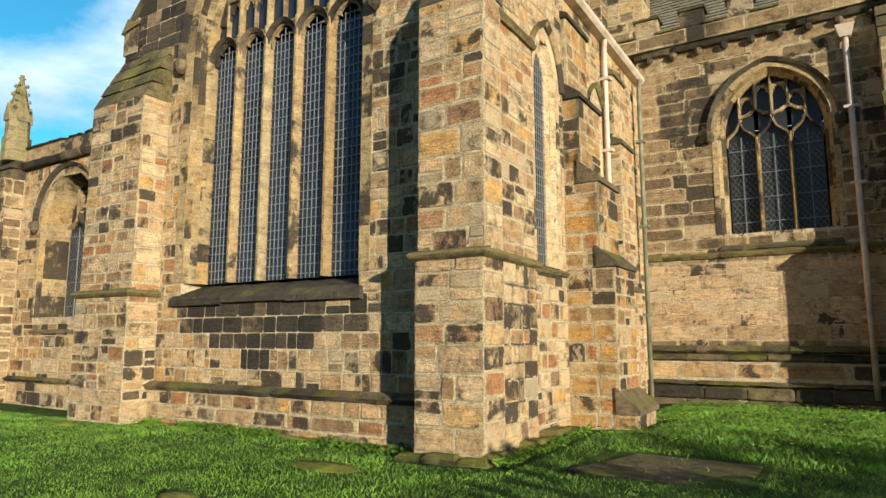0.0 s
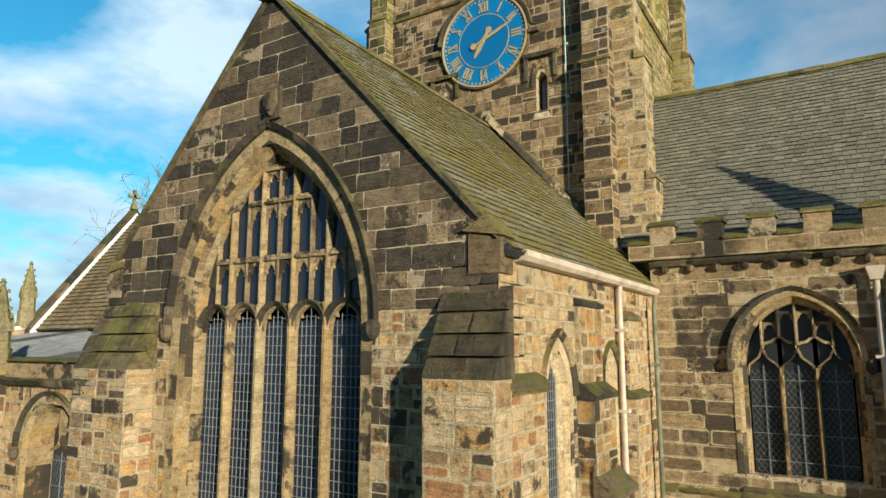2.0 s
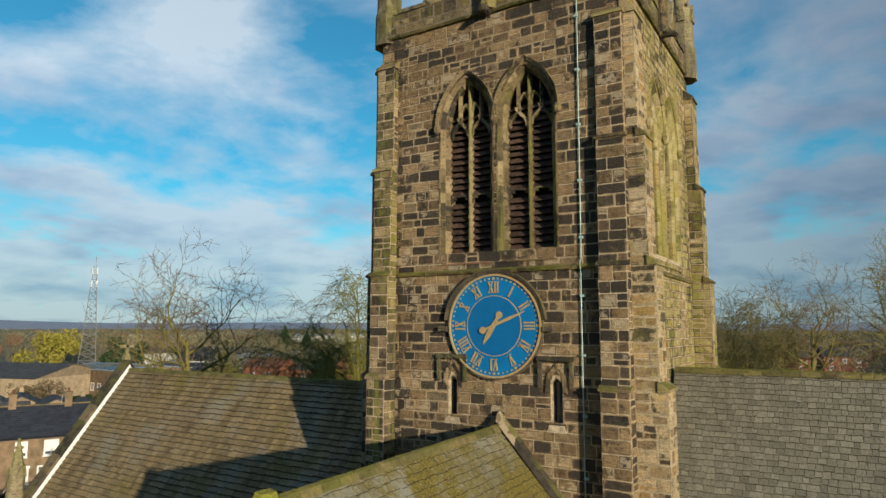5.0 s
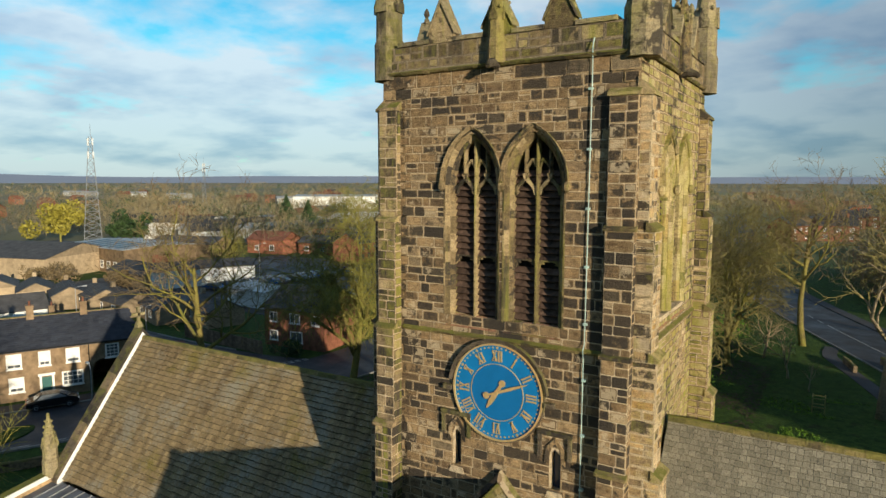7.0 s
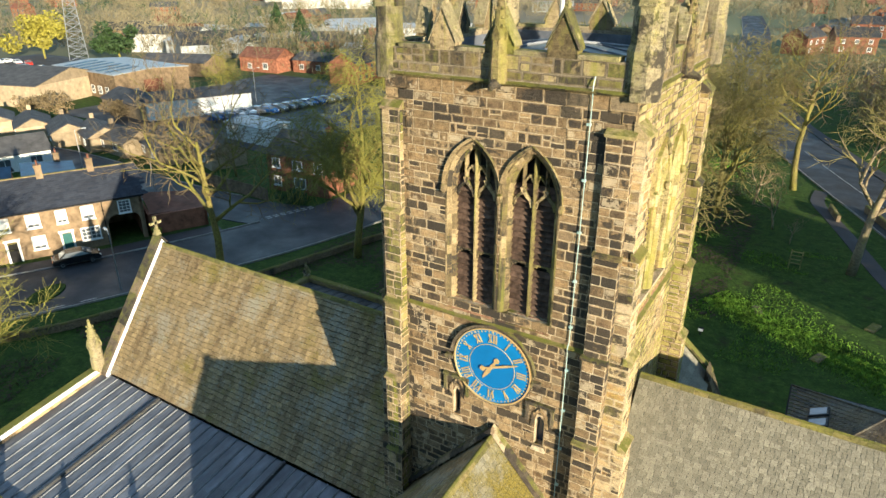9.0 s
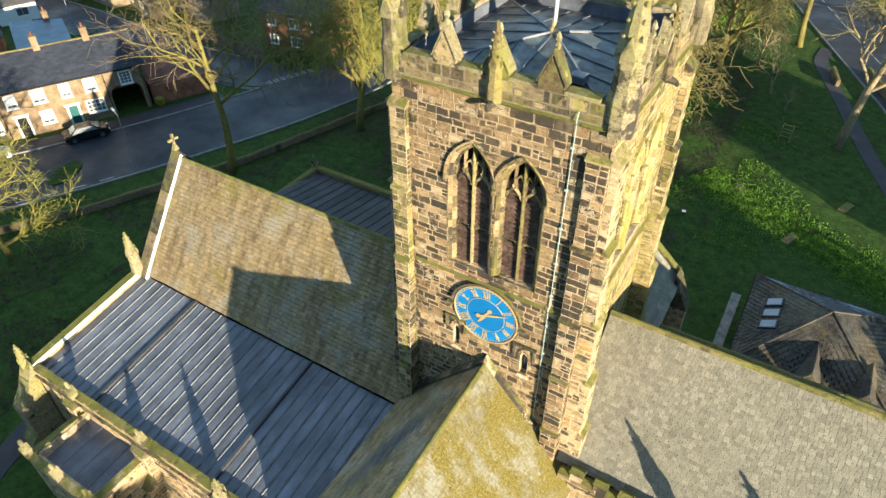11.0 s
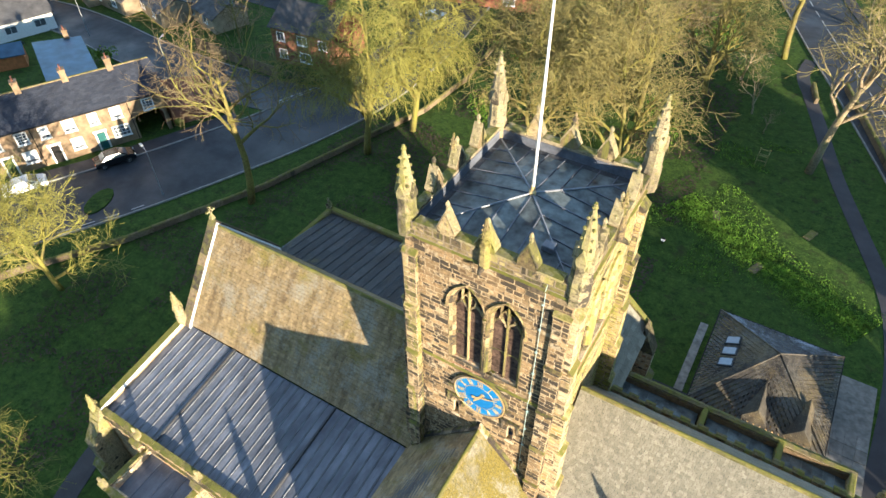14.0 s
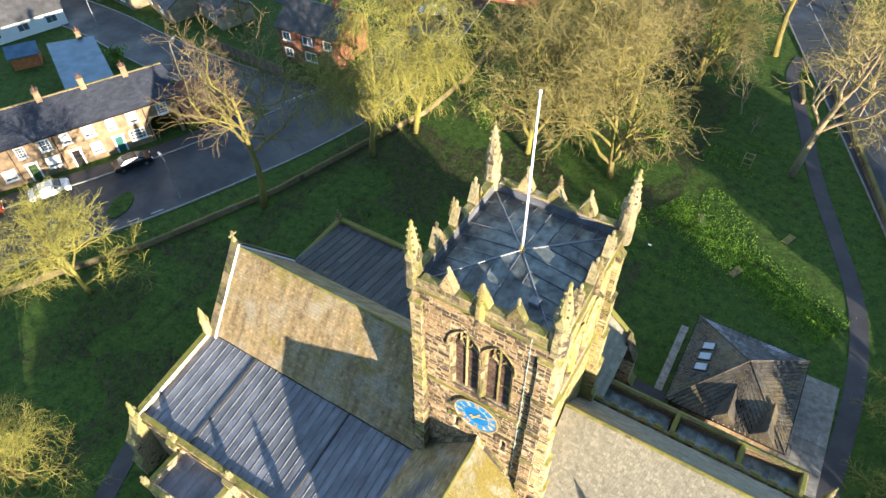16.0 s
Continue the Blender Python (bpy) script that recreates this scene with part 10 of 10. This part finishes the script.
for z in (0.5, 1.3):
    for a, b, c, d in ((-0.55, 0.55, -0.54, -0.47), (-0.55, 0.55, 0.47, 0.54), (-0.54, -0.47, -0.55, 0.55), (0.47, 0.54, -0.55, 0.55)):
        G().box(a, b, c, d, z, z + 0.08).part("rail", M_GUARD, guard)
fl = thing("floodlight", "small black floodlight on the lawn", "floodlight", (-6.4, 49.1, 0))
G().box(-0.05, 0.05, -0.05, 0.05, 0, 0.4).part("stake", M_BLACK, fl)
G().box(-0.2, 0.2, -0.14, 0.14, 0.36, 0.66, 0.05).part("lamp_housing", M_BLACK, fl)
G().box(-0.17, 0.17, -0.15, -0.13, 0.40, 0.62).part("lamp_glass", M_WHITE, fl)
for x, y, m, lab in ((0.2, 30.2, P_BLUE, "blue lidded bin beside the vestry"), (-2.0, 29.6, M_TEAL, "green lidded bin beside the chancel")):
    b = thing("wheelie_bin", lab, "bin", (x, y, 0.05), "bins")
    G().box(-0.28, 0.28, -0.32, 0.32, 0, 0.95, top=(-0.05, -0.05)).part("bin_body", m, b)
    G().box(-0.34, 0.34, -0.4, 0.38, 0.95, 1.05, 0.04).part("lid", m, b)
rng_g = random.Random(77)
for k, (x, y) in enumerate(((-17.5, 46), (-19.2, 47.2), (-10.5, 49.6), (-3.0, 55.8), (2.0, 50.2), (-24, 58.5), (-22.6, 59.6), (-25.2, 60.4), (5.5, 57.5))):
    g = G().box(-0.35, 0.35, -0.8, 0.8, -0.05, 0.07 + 0.02 * (k % 3), 0.03)
    ob = g.part("flat_gravestone", M_SLAB if k < 8 else M_MOSSY)
    ob.location, ob.rotation_euler = (x, y, 0.03), (0, 0, rng_g.uniform(-0.5, 0.5))
    tagged(ob, "flat mossy grave slab in the lawn", "grave slab", "grave slabs")


# ---- far town and woods ----
M_WOODS = plain("winter_woodland", (0.235, 0.190, 0.105), 0.9, 0, 0.4, 0.02, 0)


def far_windows(ob, w, d, ze):
    g = G()
    for s in (-1, 1):
        for z in ((1.0, 3.2) if ze > 4 else (1.0,)):
            for k in range(int(w / 3)):
                x = -w / 2 + 1.6 + k * 3.0
                y = s * d / 2
                g.box(x - 0.6, x + 0.6, min(y, y + s * 0.05), max(y, y + s * 0.05), z, z + 1.25)
    tagged(g.part("windows", M_PANE_DARK, ob), kind="stuff")


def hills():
    """Blue-grey hills that close the view all round, far beyond the town; their glow stands in for haze."""
    n = Nodes("haze_glow_hills")
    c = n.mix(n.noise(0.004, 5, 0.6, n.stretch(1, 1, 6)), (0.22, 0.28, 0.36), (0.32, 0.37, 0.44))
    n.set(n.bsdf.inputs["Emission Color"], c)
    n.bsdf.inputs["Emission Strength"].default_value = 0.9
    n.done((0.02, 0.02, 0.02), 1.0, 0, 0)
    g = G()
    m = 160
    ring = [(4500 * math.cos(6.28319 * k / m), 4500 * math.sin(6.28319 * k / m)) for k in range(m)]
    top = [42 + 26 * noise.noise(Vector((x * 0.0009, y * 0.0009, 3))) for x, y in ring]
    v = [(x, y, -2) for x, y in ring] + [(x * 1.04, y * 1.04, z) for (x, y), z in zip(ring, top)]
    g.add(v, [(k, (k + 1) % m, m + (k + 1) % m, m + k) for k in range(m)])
    tagged(g.part("backdrop", n.mat), "low blue-grey hills on the horizon, glowing in place of haze", "hills", kind="structure")


hills()


def far_town():
    rng = random.Random(21)
    kinds = []
    for w, d, ze, zr, wm, rm, lab in ((9, 8, 5, 7.6, M_BRICK, M_TILE_RED, "distant red-brick house with a red tiled roof"), (12, 8, 5, 7.4, M_BRICK_TAN, M_TILE_RED, "distant tan house with a red roof"),
                                      (26, 14, 5, 6.5, M_SHED_PALE, M_SHED_PALE, "distant pale industrial shed"), (16, 8, 5, 7.6, M_BRICK, M_SLATE_DARK, "distant brick terrace with slates")):
        ob = shed_house("far_house", lab, 0, 0, 0, w, d, ze, zr, wm, rm, "house", (), "distant houses")
        far_windows(ob, w, d, ze)
        kinds.append(ob)
    spots = []
    for k in range(72):
        a = rng.uniform(0.02, 1.45)
        r = rng.uniform(420, 980)
        x, y = -r * math.sin(a) - 20, r * math.cos(a)
        spots.append((x, y, 0 if rng.random() < 0.6 else rng.choice((1, 3, 2))))
    for k in range(34):
        spots.append((rng.uniform(-60, 90), rng.uniform(190, 560), rng.choice((0, 1, 3, 2, 0))))
    for k in range(20):
        spots.append((rng.uniform(-260, -140), rng.uniform(150, 260), rng.choice((2, 2, 3, 1))))
    for k in range(9):
        spots.append((rng.uniform(-130, -60), rng.uniform(125, 190), rng.choice((2, 2, 3))))
    used = [False] * 4
    for x, y, k in spots:
        if abs(x - (-6 - (y - 122) * 0.16)) < 19:
            continue
        m = Matrix.Translation((x, y, ground_z(x, y))) @ Matrix.Rotation(rng.choice((0.2, 0.9, 1.6, 0.5)) + rng.uniform(-0.2, 0.2), 4, "Z")
        if not used[k]:
            kinds[k].matrix_basis = m
            used[k] = True
        else:
            copy_thing(kinds[k], m)
    wood, green = G(), G()
    for k in range(8200):
        a = rng.uniform(-0.5, 1.75)
        r = 135 + 2600 * rng.random() ** 1.9
        x, y = -r * math.sin(a) - 20, r * math.cos(a)
        if noise.noise(Vector((x * 0.006, y * 0.006, 7))) < -0.10:
            continue
        if -240 < x < -58 and 45 < y < 132:
            continue
        if abs(x - (-6 - (y - 122) * 0.16)) < 12 and y < 400:
            continue
        h = rng.uniform(6, 13)
        g = green if rng.random() < 0.16 else wood
        near = r < 560
        for _ in range(105 if near else 26):
            p = Vector((x, y, 0)) + Vector((rng.gauss(0, h * 0.24), rng.gauss(0, h * 0.24), h * rng.uniform(0.15, 1.0)))
            b = Vector((rng.gauss(0, 1), rng.gauss(0, 1), rng.gauss(0, 2.0))).normalized() * h * (0.13 if near else 0.17)
            c = Vector((rng.gauss(0, 1), rng.gauss(0, 1), rng.gauss(0, 1))).normalized() * (0.075 + r * 0.00012 if near else h * 0.03)
            g.add([p - b, p - c, p + b, p + c], [(0, 1, 2, 3)])
    tagged(wood.part("far_woodland", M_WOODS), "brown winter woods and hedgerows in the distance", "woodland", kind="stuff")
    tagged(green.part("far_evergreens", M_LEAF), "dark evergreens scattered in the distance", "woodland", kind="stuff")


far_town()
hb = shed_house("brick_house", "orange-brick house with a grey slate roof beyond the main road", 20.5, 122.0, 1.95, 13, 8.5, 5.6, 8.4, M_BRICK, M_SLATE_DARK, "house", ((-4.2, 3.4, 1.2, 1.3), (0.0, 3.4, 1.2, 1.3), (4.2, 3.4, 1.2, 1.3), (-4.2, 0.9, 1.3, 1.4), (4.2, 0.9, 1.3, 1.4)), "houses by the main road", True)
for x, y, tn in ((12.0, 140.0, 1.95), (-2.0, 268.0, 0.3), (-16.0, 258.0, 1.2), (8.0, 168.0, 1.8), (2.0, 330.0, 0.1), (16.0, 345.0, 0.15)):
    copy_thing(hb, Matrix.Translation((x, y, 0)) @ Matrix.Rotation(tn, 4, "Z"))
